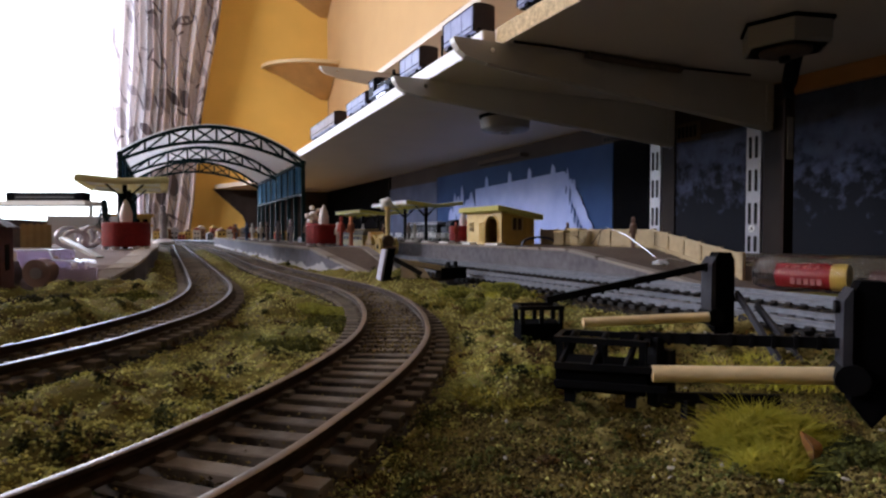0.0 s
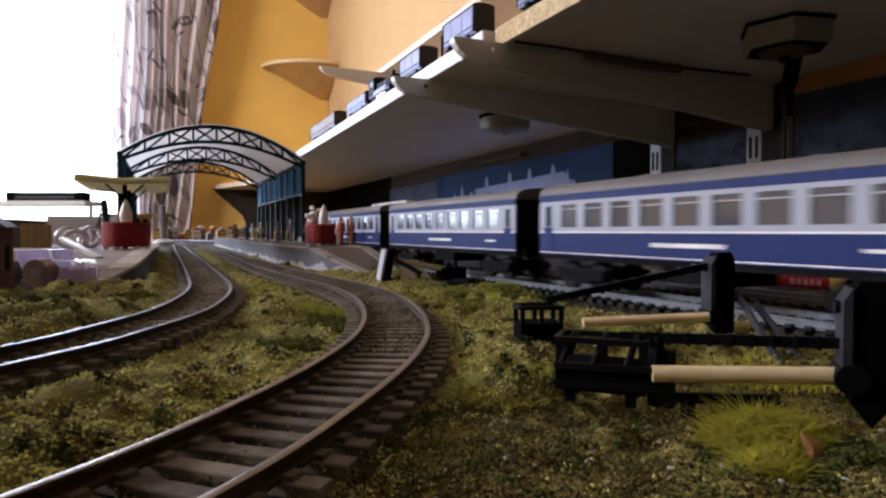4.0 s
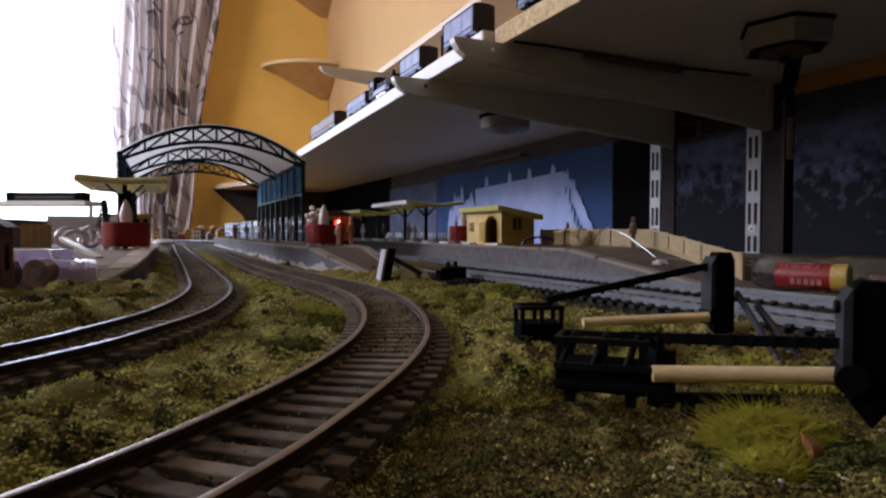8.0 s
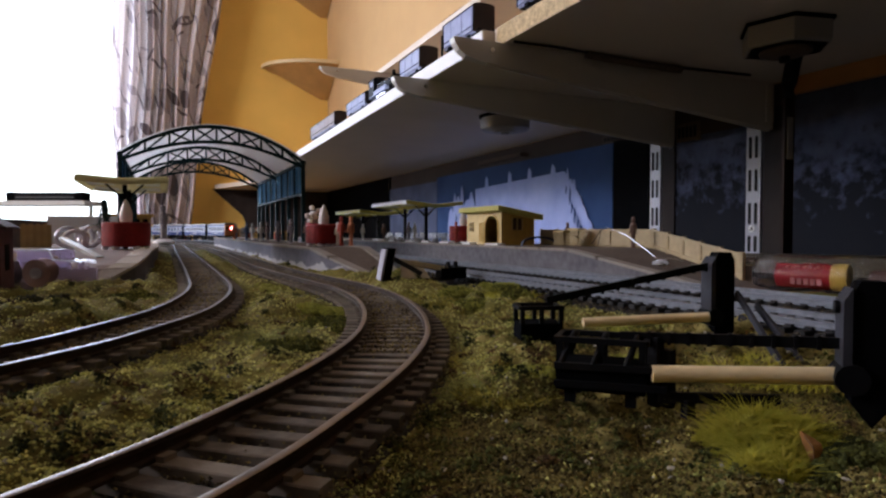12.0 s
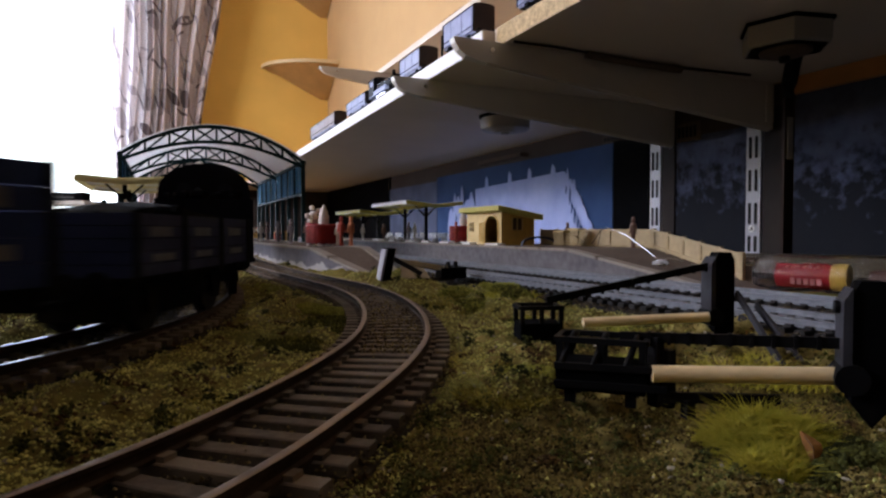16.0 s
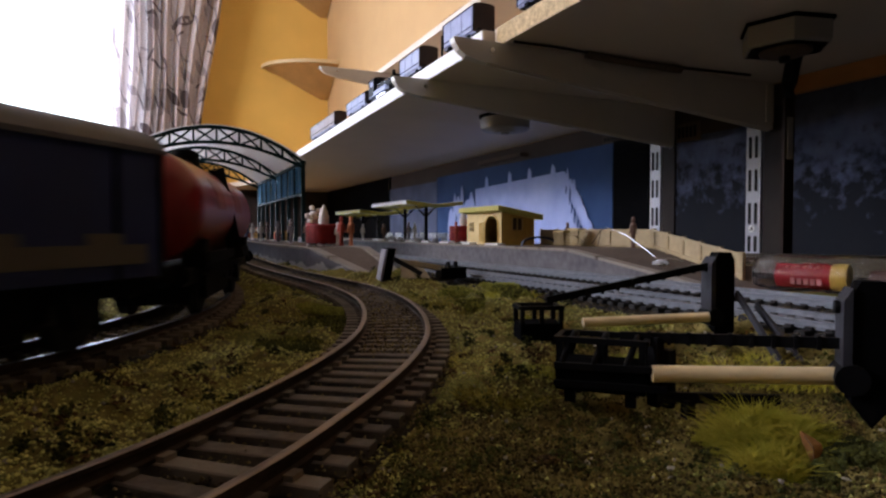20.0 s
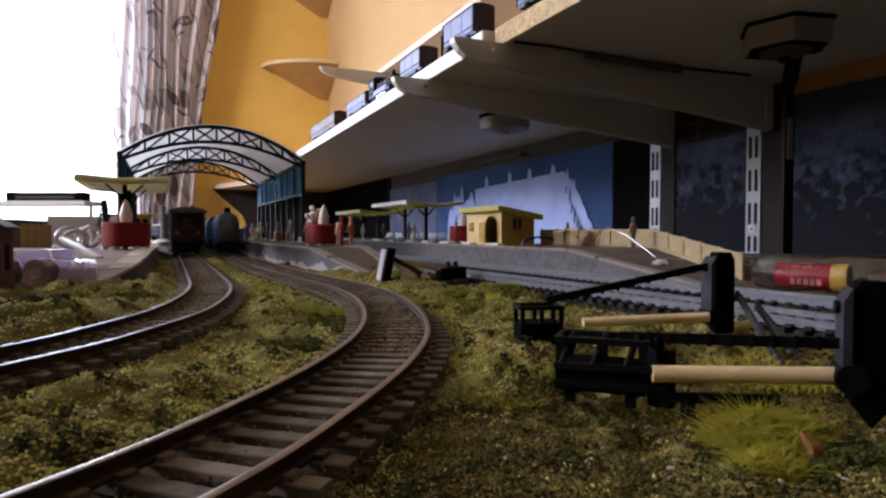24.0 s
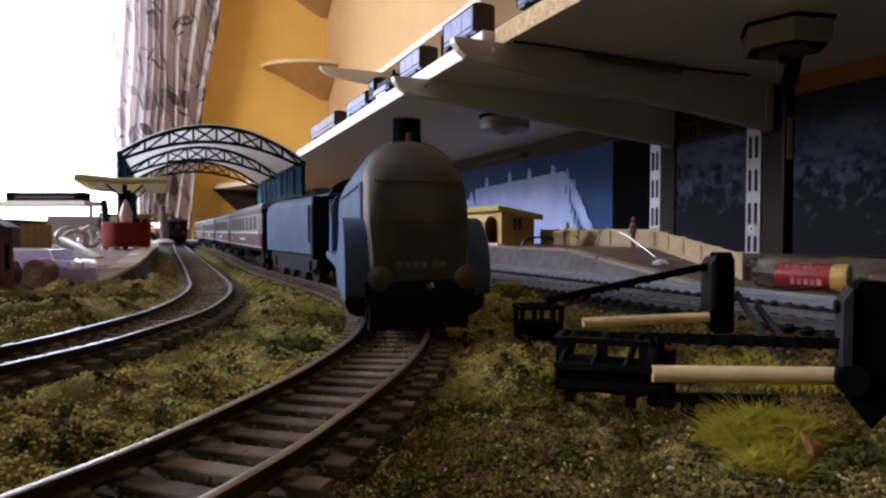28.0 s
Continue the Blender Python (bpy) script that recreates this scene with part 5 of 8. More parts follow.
# bows and a front post on the nearer box
cage = Vector((0.0682, 0.0832, 0))
way = Vector((0.0950 - 0.0682, 0.0555 - 0.0832, 0)).normalized()
side = Vector((-way.y, way.x, 0))
for k in (-6.2, -1.0, 4.2):
    pts = [(cage * 1000 + way * (k + 1.6 * math.sin(math.pi * i / 10)) + side * (4.4 * math.cos(math.pi * i / 10)) + Vector((0, 0, 8.0 + 4.4 * math.sin(math.pi * i / 10)))) for i in range(11)]
    part("bow", tube(pts, 0.55, 8), BLACK, near_bar, smooth=True)
for k, h in ((8.6, 12.5), (10.4, 10.5)):
    p = cage * 1000 + way * k
    part("front_post", bar((p.x, p.y, 1.0), (p.x, p.y, h), 1.6, 2.2), BLACK, near_bar)
for z in (4.5, 7.5):
    a, b = cage * 1000 + way * -7.4 - side * 4.7, cage * 1000 + way * 10.5 - side * 4.7
    part("cross_rail", bar((a.x, a.y, z), (b.x, b.y, z + 0.4), 0.9, 1.1), BLACK, near_bar)
for s, q in (((0.1337, 0.1107, 0.0141), (0.1168, 0.0850, 0.0016)), ((0.1327, 0.1042, 0.0119), (0.1228, 0.0849, 0.0016)), ((0.1400, 0.1150, 0.0070), (0.1400, 0.0960, 0.0012))):
    d = thing("brace_strut", "grey-black flat plastic strut leaning on the barrier post", "strut", group="brace struts")
    part("strut_bar", bar(Vector(s) * 1000, Vector(q) * 1000, 0.8, 1.7), GREYBLACK, d)

# ---- buffer stop at the end of the siding ----
CREAM_DIM = mat("tan_plastic", (0.50, 0.43, 0.33), 0.6, 0, 0.2, 160)
bs = thing("buffer_stop", "black and grey plastic buffer stop with cream side stays", "buffer stop", pose(0.1150, 0.3330, 0.0008, 0, 0, -9))
part("buffer_beam", prism([(-2, 2), (2.6, 2), (5.6, 19.5), (1.2, 19.5)], -7.5, 7.5), BLACKMATT, bs, bevel=0.6)
part("beam_face", prism([(-3.4, 1.5), (-2.1, 1.5), (1.1, 19), (-0.2, 19)], -7.3, 7.3), mat("grey_lilac_plastic", (0.30, 0.285, 0.33), 0.5, 0, 0.1, 100), bs, "grey beam face", bevel=0.4)
for sy in (-6, 6):
    part("stay", bar((2, sy, 13.5), (33, sy - 5, 8.0), 1.4, 2.6), CREAM_DIM, bs, "tan sloping stay")
    part("foot_rail", bar((-2, sy, 1.6), (40, sy, 1.4), 1.6, 1.6), RUST, bs)
    part("top_rail", bar((2, sy * 0.9, 13), (36, sy * 0.9, 6), 1.1, 1.4), BLACK, bs)
part("stop_block", box(31, 46, -12.5, 0.5, 2.2, 8.6), BLACKMATT, bs, bevel=0.5)
part("side_plate", loft([[(9, -6.5, 1.6), (26, -6.5, 1.6), (26, -6.5, 2.6), (9, -6.5, 2.6)], [(11, 6.5, 12), (22, 6.5, 11), (22, 6.5, 12), (11, 6.5, 13)]]), CREAM_DIM, bs, "pale cream sloping plate")
part("brace_bar", bar((4, -8.2, 14), (20, -9.5, 5), 1.2, 2.6), GREYBLACK, bs, "grey diagonal brace")
for sy in (-3.2, 3.2):
    part("buffer_stud", rod((39 + sy, -6 + sy, 8.5), (39 + sy, -6 + sy, 11.6), 1.5, 12, r2=1.2), BLACK, bs)

# ---- clear packet with a red roll in it, lying beside the far track ----
pk = thing("film_packet", "clear plastic packet holding a red roll with a yellow band", "packet", pose(0.2985, 0.1960, 0.0, 0, 0, -74))
part("red_roll", rod((-21, 0, 7.4), (4, 0, 7.4), 6.3, 28), mat("glossy_red_wrapper", (0.17, 0.010, 0.014), 0.25, 0, 0.15, 120), pk, smooth=True)
part("yellow_band", rod((4.05, 0, 7.4), (11, 0, 7.4), 6.3, 28), mat("yellow_wrapper", (0.26, 0.165, 0.03), 0.3, 0, 0.15, 120), pk, "yellow band", smooth=True)
part("end_roll", rod((20.05, 0, 7.0), (40, 0, 7.0), 4.6, 24), mat("brown_wrapper", (0.055, 0.022, 0.018), 0.4, 0, 0.3, 120), pk, "brown end of the roll", smooth=True)
for i in range(6):
    if i < 5:
        part("print_bar", box(-13.5 + i * 3.0, -11.4 + i * 3.0, -6.45, -6.0, 3.6, 6.6), mat("pale_print", (0.24, 0.06, 0.06), 0.4), pk, "pale illegible print")
    part("print_bar", bar((-16 + i * 2.6, -4.75, 11.6), (-15 + i * 2.6 + (i % 2), -4.2, 12.3), 0.5, 1.0), mat("pale_print_top", (0.42, 0.10, 0.09), 0.4), pk, "pale illegible print")
bm = bmesh.new()
loft([[(x, y * w * 0.95, 8.6 + z * w * 1.08) for y, z in ((-9, -7.6), (9, -7.6), (10, 0), (8, 8), (0, 9.3), (-8, 8), (-10, 0))] for x, w in ((-32, 0.75), (-28, 0.9), (-21, 1.0), (-5, 0.98), (14, 1.01), (36, 1.0), (48, 0.95))], bm)
part("clear_bag", bm, crinkled("clear_bag", (0.94, 0.94, 0.96), 0.10), pk, "clear crinkled plastic", bevel=0).visible_shadow = False

# ---- things on the left, by the window ----
hs = thing("brick_hut", "dark red brick lineside hut with a slate roof", "hut", pose(-0.0765, 0.330, 0))
part("wall_block", box(-16, 10, 0, 26, -0.5, 32), BRICKRED, hs, bevel=0.3)
part("roof", prism([(-19, 32), (13, 32), (-3, 41)], -2.5, 28.5), mat("slate", (0.10, 0.08, 0.09), 0.7, 0, 0.3, 200, 0.2), hs)
part("gutter", box(10.5, 12.5, -2, 28, 31, 32.4), BRICKRED, hs)
part("window", box(10, 10.4, 8, 16, 12, 24), BLACKMATT, hs)

bl = thing("blister_pack", "clear blister pack holding two round brown wheels", "blister pack", pose(-0.0590, 0.3785, 0.0, 0, 0, -24))
BLISTER = crinkled("blister_plastic", (0.96, 0.93, 0.97), 0.10)
bm = bmesh.new()
loft([[(x, -9 + y, z) for y, z in ((0, 0), (18, 0), (18, h), (0, h))] for x, h in ((-26, 17), (-22, 20.5), (10, 20.5), (12, 15.5), (25, 14.5))], bm)
part("blister", bm, BLISTER, bl, "clear pink-tinted plastic shell", bevel=0.8).visible_shadow = False
for x, mm in ((-17, mat("brown_wheel", (0.10, 0.06, 0.05), 0.4, 0, 0.2, 100)), (2, mat("tan_wheel", (0.20, 0.11, 0.07), 0.4, 0, 0.2, 100))):
    wheel = part("wheel", rod((x, -6, 8.5), (x, 4, 8.5), 7.2, 28), mm, bl, smooth=True)
    part("hub", rod((x, -6.6, 8.5), (x, -5.9, 8.5), 3.0, 18), PUCK, wheel)
TRAY = mat("brown_tray", (0.46, 0.36, 0.38), 0.5, 0, 0.2, 80)
see_light(TRAY, 0.5, (0.6, 0.48, 0.52))
LILAC = mat("lilac_light_band", (0.70, 0.62, 0.76), 0.4, 0, 0.1, 60)
see_light(LILAC, 0.45, (0.80, 0.72, 0.90))
# lilac sheet added to hold the light in the upper plastic
part("card", box(-26, 12, 9.2, 10, 10.5, 20), LILAC, bl, "lilac sheet added for the bright band in the plastic")
part("inner_tray", box(-26, 24, 8.6, 9.4, 0, 10.3), TRAY, bl, "brown pink inner tray")
part("shell_ridge", tube([(-26, -9.2, 20.4), (-5, -9.3, 20.8), (10, -9.2, 20.4), (12.5, -9.1, 15.6), (25, -9, 14.6)], 0.5, 8), ROOFGLASS, bl, "bright plastic ridge")
part("label_strip", box(-16, -6, -9.5, -9.1, 15, 19.5), WHITE, bl, "white printed strip")

shed = thing("goods_shed", "brown and grey plastic goods shed", "shed", pose(-0.118, 0.66, 0.0152, 0, 0, 8))
part("body", box(-28, 20, 4, 34, 0, 24), mat("grey_brown_board", (0.17, 0.14, 0.13), 0.8, 0, 0.25, 120), shed, bevel=0.3)
part("roof", prism([(-29, 24), (21, 23), (21, 24.6), (-29, 27)], 2, 36), mat("shed_roof", (0.12, 0.10, 0.10), 0.8, 0, 0.25, 120), shed)
part("door", box(0, 24, 1.0, 3.6, 0, 21), mat("tan_door", (0.44, 0.30, 0.14), 0.7, 0, 0.2, 120), shed, "tan sliding door")
for i in range(4):
    part("door_plank", box(1 + i * 5.6, 4.0 + i * 5.6, 0.2, 1.0, 0.5, 22), mat("tan_plank", (0.48, 0.34, 0.16), 0.7, 0, 0.2, 120), shed)

lit = thing("white_carton", "low white cardboard carton on the platform", "carton", pose(-0.090, 0.92, 0.014, 0, 0, 5))
part("carton_body", box(-45, 38, 0, 40, 0, 36), WHITE, lit, bevel=0.4)
part("carton_flap", box(-45, 38, -0.7, -0.1, 18, 36), WHITE, lit)

ledge = thing("window_ledge", "white shelf on legs under the window", "ledge", pose(-0.26, 1.772, 0, 0, 0, -24.6))
part("ledge_board", box(-150, 116, -40, 60, 94, 104), WHITE, ledge, bevel=1.5)
for x in (-130, 100):
    part("ledge_leg", box(x - 3, x + 3, 10, 16, -4, 94), WHITE, ledge)
ctrl = thing("train_controller", "long black box lying on the white ledge", "controller", pose(-0.256, 1.770, 0.104, 0, 0, -24.6))
part("case", box(-92, 92, -16, 16, 0, 21), BLACK, ctrl, bevel=4)
for x in (-93, 75):
    part("end_cap", box(x, x + 18, -17, 17, -0.0, 22), BLACKMATT, ctrl, bevel=3)
part("seam", box(-70, 70, -16.6, -15.9, 8, 11), mat("grey_seam", (0.08, 0.08, 0.08), 0.5), ctrl)
for x, y, w, d, h in ((-0.150, 1.66, 34, 30, 62), (-0.22, 1.62, 18, 16, 58)):
    g = thing("grey_crate", "small dark crate behind the platform", "crate", pose(x, y, -0.004))
    part("crate_body", box(-w / 2, w / 2, 0, d, 0, h), GREYBLACK, g, bevel=1.0)
    part("crate_lid", box(-w / 2 - 1, w / 2 + 1, -1, d + 1, h, h + 4), BLACK, g, bevel=0.8)

# coiled pale tubes by the tea light
COIL = mat("pearl_tube", (0.62, 0.60, 0.64), 0.25, 0.2, 0.1, 100)
for x, y, a, r, k in ((-0.0690, 0.575, 18, 7.5, 0), (-0.0600, 0.585, -25, 7.0, 1), (-0.0525, 0.580, 50, 8.0, 2), (-0.0640, 0.560, 5, 6.0, 3)):
    c = thing("pearl_coil", "curled pearl-white tube lying on the platform", "tube", pose(x, y, 0.0160, 0, 0, a), "curled tubes")
    pts = [(r * math.cos(0.30 * q - 0.6) * (1 + 0.02 * q), 0.22 * q, 1.6 + r * 1.05 + r * 1.05 * math.sin(0.30 * q - 0.6)) for q in range(0, 21 + 2 * k)]
    part("tube", tube(pts, 1.7, 10), COIL, c, smooth=True)
    part("end_cap", rod(pts[-1], (pts[-1][0] + 0.6, pts[-1][1] + 0.8, pts[-1][2] + 0.3), 1.9, 10), SILVER, c)
stick = thing("plastic_ramp", "grey plastic strip leaning on the blister pack", "strip", pose(0, 0, 0))
part("strip", bar((-65.0, 502.0, 25.0), (-36.0, 428.0, 13.5), 4.2, 2.2), PUCK, stick, bevel=0.3)

# dark conifer by the window and statue in the distance
def conifer(x, y, z, h, label):
    t = thing("model_conifer", label, "tree", pose(x, y, z), "model trees")
    part("trunk", rod((0, 0, 0), (0, 0, h * 0.9), h * 0.03, 8, r2=h * 0.01), DUSTY, t)
    bm = bmesh.new()
    rnd = random.Random(int(h))
    for i in range(260):
        f = rnd.random() ** 0.8
        zz = h * (0.12 + 0.88 * f)
        rr = h * 0.24 * (1 - f) + 0.6
        a = rnd.uniform(0, 6.283)
        q = rnd.uniform(0.3, 1.0) * rr
        c = Vector((q * math.cos(a), q * math.sin(a), zz))
        o = Vector((math.cos(a), math.sin(a), -0.5)) * h * 0.06
        s = Vector((-math.sin(a), math.cos(a), 0)) * h * 0.025
        v = [bm.verts.new(p) for p in (c - s, c + s, c + o, c + Vector((0, 0, h * 0.03)))]
        for f3 in ((0, 1, 2), (0, 3, 1), (1, 3, 2), (2, 3, 0)):
            bm.faces.new([v[k] for k in f3])
    part("crown", bm, mat("conifer_green", (0.015, 0.035, 0.028), 0.9, 0, 0.4, 200), t)


conifer(-0.062, 0.80, 0.014, 52, "dark green model conifer on the low platform")
st = part("memorial_statue", turned([(9, 0), (9, 3), (6.5, 3.4), (6, 6), (4.2, 7), (3.6, 24), (4.6, 28), (4.8, 36), (2.4, 40), (3.2, 43), (2.6, 47), (0, 49)], 14), mat("statue_stone", (0.15, 0.12, 0.12), 0.8, 0, 0.3, 200, second=(0.32, 0.28, 0.27)), smooth=True)
st.matrix_world = pose(0.0000, 0.84, 0.0142)
tagged(st, "grey stone memorial statue on a stepped base", "statue")
plinth = part("statue_plinth", turned([(12, 0), (13, 1.5), (12.5, 3.2), (9.5, 5), (6, 6.2), (0, 6.5)], 18), FLAME, smooth=True)
plinth.matrix_world = pose(0.0000, 0.838, 0.0142)
tagged(plinth, "white snow-covered round base under the statue", "plinth")

# ---- distant model town behind the station ----
rnd = random.Random(11)
TOWN = [mat("town_" + n_, c_, 0.7, 0, 0.2, 90) for n_, c_ in (("ochre", (0.42, 0.27, 0.08)), ("cream", (0.5, 0.44, 0.34)), ("brown", (0.13, 0.07, 0.04)), ("grey", (0.22, 0.21, 0.22)), ("red", (0.25, 0.06, 0.04)))]
for i in range(22):
    x = -0.02 + 0.021 * i + rnd.uniform(-0.006, 0.006)
    y = 2.44 + rnd.uniform(0, 0.10) if x < 0.10 else 2.2 + rnd.uniform(0, 0.2)
    w, d, h = rnd.uniform(16, 34), 26, rnd.uniform(22, 48)
    hb = thing("model_house", "small " + ("ochre", "cream", "brown", "grey", "red")[i % 5] + " model house in the distance", "house", pose(x, y, -0.004, 0, 0, rnd.uniform(-12, 12)), "distant model houses")
    part("wall_block", box(-w / 2, w / 2, 0, d, 0, h), TOWN[i % 5], hb)
    part("roof", prism([(-w / 2 - 2, h), (w / 2 + 2, h), (0, h + w * 0.4)], -2, d + 2), TOWN[(i * 2 + 2) % 5], hb)
    for k in range(2):
        for zz in (0.2, 0.6):
            part("window", box(-w * 0.32 + k * w * 0.4, -w * 0.12 + k * w * 0.4, -0.5, 0, h * zz, h * zz + 7), BLACKMATT, hb)
tw = thing("timber_gallery", "yellow-brown timber gallery building by the curtain", "model building", pose(-0.060, 1.42, -0.004, 0, 0, 4))
part("wall_block", box(-46, 36, 0, 40, 0, 64), mat("ochre_timber", (0.36, 0.24, 0.09), 0.7, 0, 0.2, 90), tw)
part("roof", box(-52, 42, -5, 46, 64, 70), TOWN[0], tw)
part("balcony", box(-50, 40, -7, 0, 44, 48), TOWN[0], tw)
for k in range(5):
    part("window", box(-40 + k * 15, -30 + k * 15, -0.8, 0, 50, 60), BLACKMATT, tw)
    part("window", box(-40 + k * 15, -30 + k * 15, -0.8, 0, 24, 36), BLACKMATT, tw)

# ---- rolling stock; y is forward, z is measured from the rail head ----
BLUE_COACH = mat("rail_blue", (0.010, 0.024, 0.115), 0.55, 0, 0.12, 60, spec=0.15)
GREY_COACH = mat("pearl_grey", (0.29, 0.315, 0.40), 0.4, 0, 0.08, 60)
ROOF_GREY = mat("coach_roof_grey", (0.11, 0.10, 0.10), 0.6, 0, 0.12, 60)
ROOF_PALE = mat("coach_roof_pale", (0.17, 0.17, 0.20), 0.65, 0, 0.12, 60, spec=0.12)
MAROON = mat("maroon", (0.070, 0.022, 0.024), 0.55, 0, 0.15, 60, spec=0.12)
CREAM_BAND = mat("coach_cream", (0.26, 0.21, 0.215), 0.6, 0, 0.1, 60, spec=0.12)
PANE = mat("coach_pane", (0.018, 0.020, 0.030), 0.35, 0, 0.1, 40, spec=0.08)
SHINY_PANE = mat("bright_pane", (0.045, 0.060, 0.095), 0.12, 0, 0.2, 25, spec=1.0)
LINING = mat("white_lining", (0.75, 0.75, 0.75), 0.5)
UNDER = mat("underframe_black", (0.009, 0.009, 0.010), 0.85, 0, 0.4, 200, spec=0.05)
WHEEL = mat("wheel_steel", (0.012, 0.012, 0.013), 0.7, 0.0, 0.3, 200, spec=0.15)
ORANGE_END = mat("warm_orange_end", (0.42, 0.15, 0.03), 0.5, 0, 0.15, 60)
TAIL = glow("tail_lamp_red", (1.0, 0.02, 0.02), 6.0)
TAIL_CORE = glow("tail_lamp_core", (1.0, 0.42, 0.34), 14.0)
CABIN = glow("carriage_light", (1.0, 0.95, 0.88), 4.0)
PINK_LIGHT = glow("tail_lamp_pink", (1.0, 0.10, 0.18), 6.0)
STEAM_COTTON = mat("cotton_wool", (0.78, 0.76, 0.72), 0.95, 0, 0.1, 300, 0.5)
A4_BLUE = mat("garter_blue", (0.075, 0.112, 0.190), 0.7, 0, 0.2, 70, 0.05, spec=0.05)
FADED_NUMBER = mat("faded_number_paint", (0.22, 0.20, 0.19), 0.8, 0, 0.3, 200)
# brown-grey copy of the blue for the unlit front, with some dust
A4_DUST_UNLIT = mat("dusty_unlit_front_paint", (0.058, 0.048, 0.042), 0.6, 0, 0.3, 90, 0.05, second=(0.130, 0.116, 0.106), blotch=45, spec=0.15)
LOCO_BLACK = mat("loco_black", (0.008, 0.009, 0.016), 0.6, 0, 0.4, 120, spec=0.10)


def wheels(parent, ys, r, gauge=16.5, name="wheel", material=WHEEL):
    for y in ys:
        for s in (-1, 1):
            bm = rod((s * gauge / 2, y, r), (s * (gauge / 2 + 2.2), y, r), r, 20)
            rod((s * (gauge / 2 - 0.6), y, r), (s * gauge / 2, y, r), r + 0.7, 20, bm)
            wob = part(name, bm, material, parent, smooth=True)
            part("hub", rod((s * (gauge / 2 + 2.2), y, r), (s * (gauge / 2 + 2.9), y, r), r * 0.3, 10), UNDER, wob)
        part("axle", rod((-gauge / 2, y, r), (gauge / 2, y, r), 1.0, 8), UNDER, parent)


def coupling(parent, y, s):
    part("coupling", bar((0, y, 8.5), (0, y + s * 7, 8), 3.0, 1.2), UNDER, parent)


def buffers(parent, y, s, z=13.2, half=11.5):
    for x in (-half, half):
        part("buffer", rod((x, y, z), (x, y + s * 4.2, z), 1.2, 10), UNDER, parent)
        part("buffer_head", rod((x, y + s * 4.2, z), (x, y + s * 5.0, z), 2.6, 14), UNDER, parent)


def bogie(parent, y, r=6.0):
    b = part("bogie", box(-10, 10, y - 13, y + 13, 7.2, 9.5), UNDER, parent)
    for s in (-1, 1):
        part("side_frame", prism([(y - 16, 9), (y - 15, 4.5), (y - 6, 4.0), (y - 3, 3), (y + 3, 3), (y + 6, 4.0), (y + 15, 4.5), (y + 16, 9)], s * 12.2 - 0.8, s * 12.2 + 0.8, "x"), UNDER, b)
    wheels(b, (y - 10, y + 10), r)


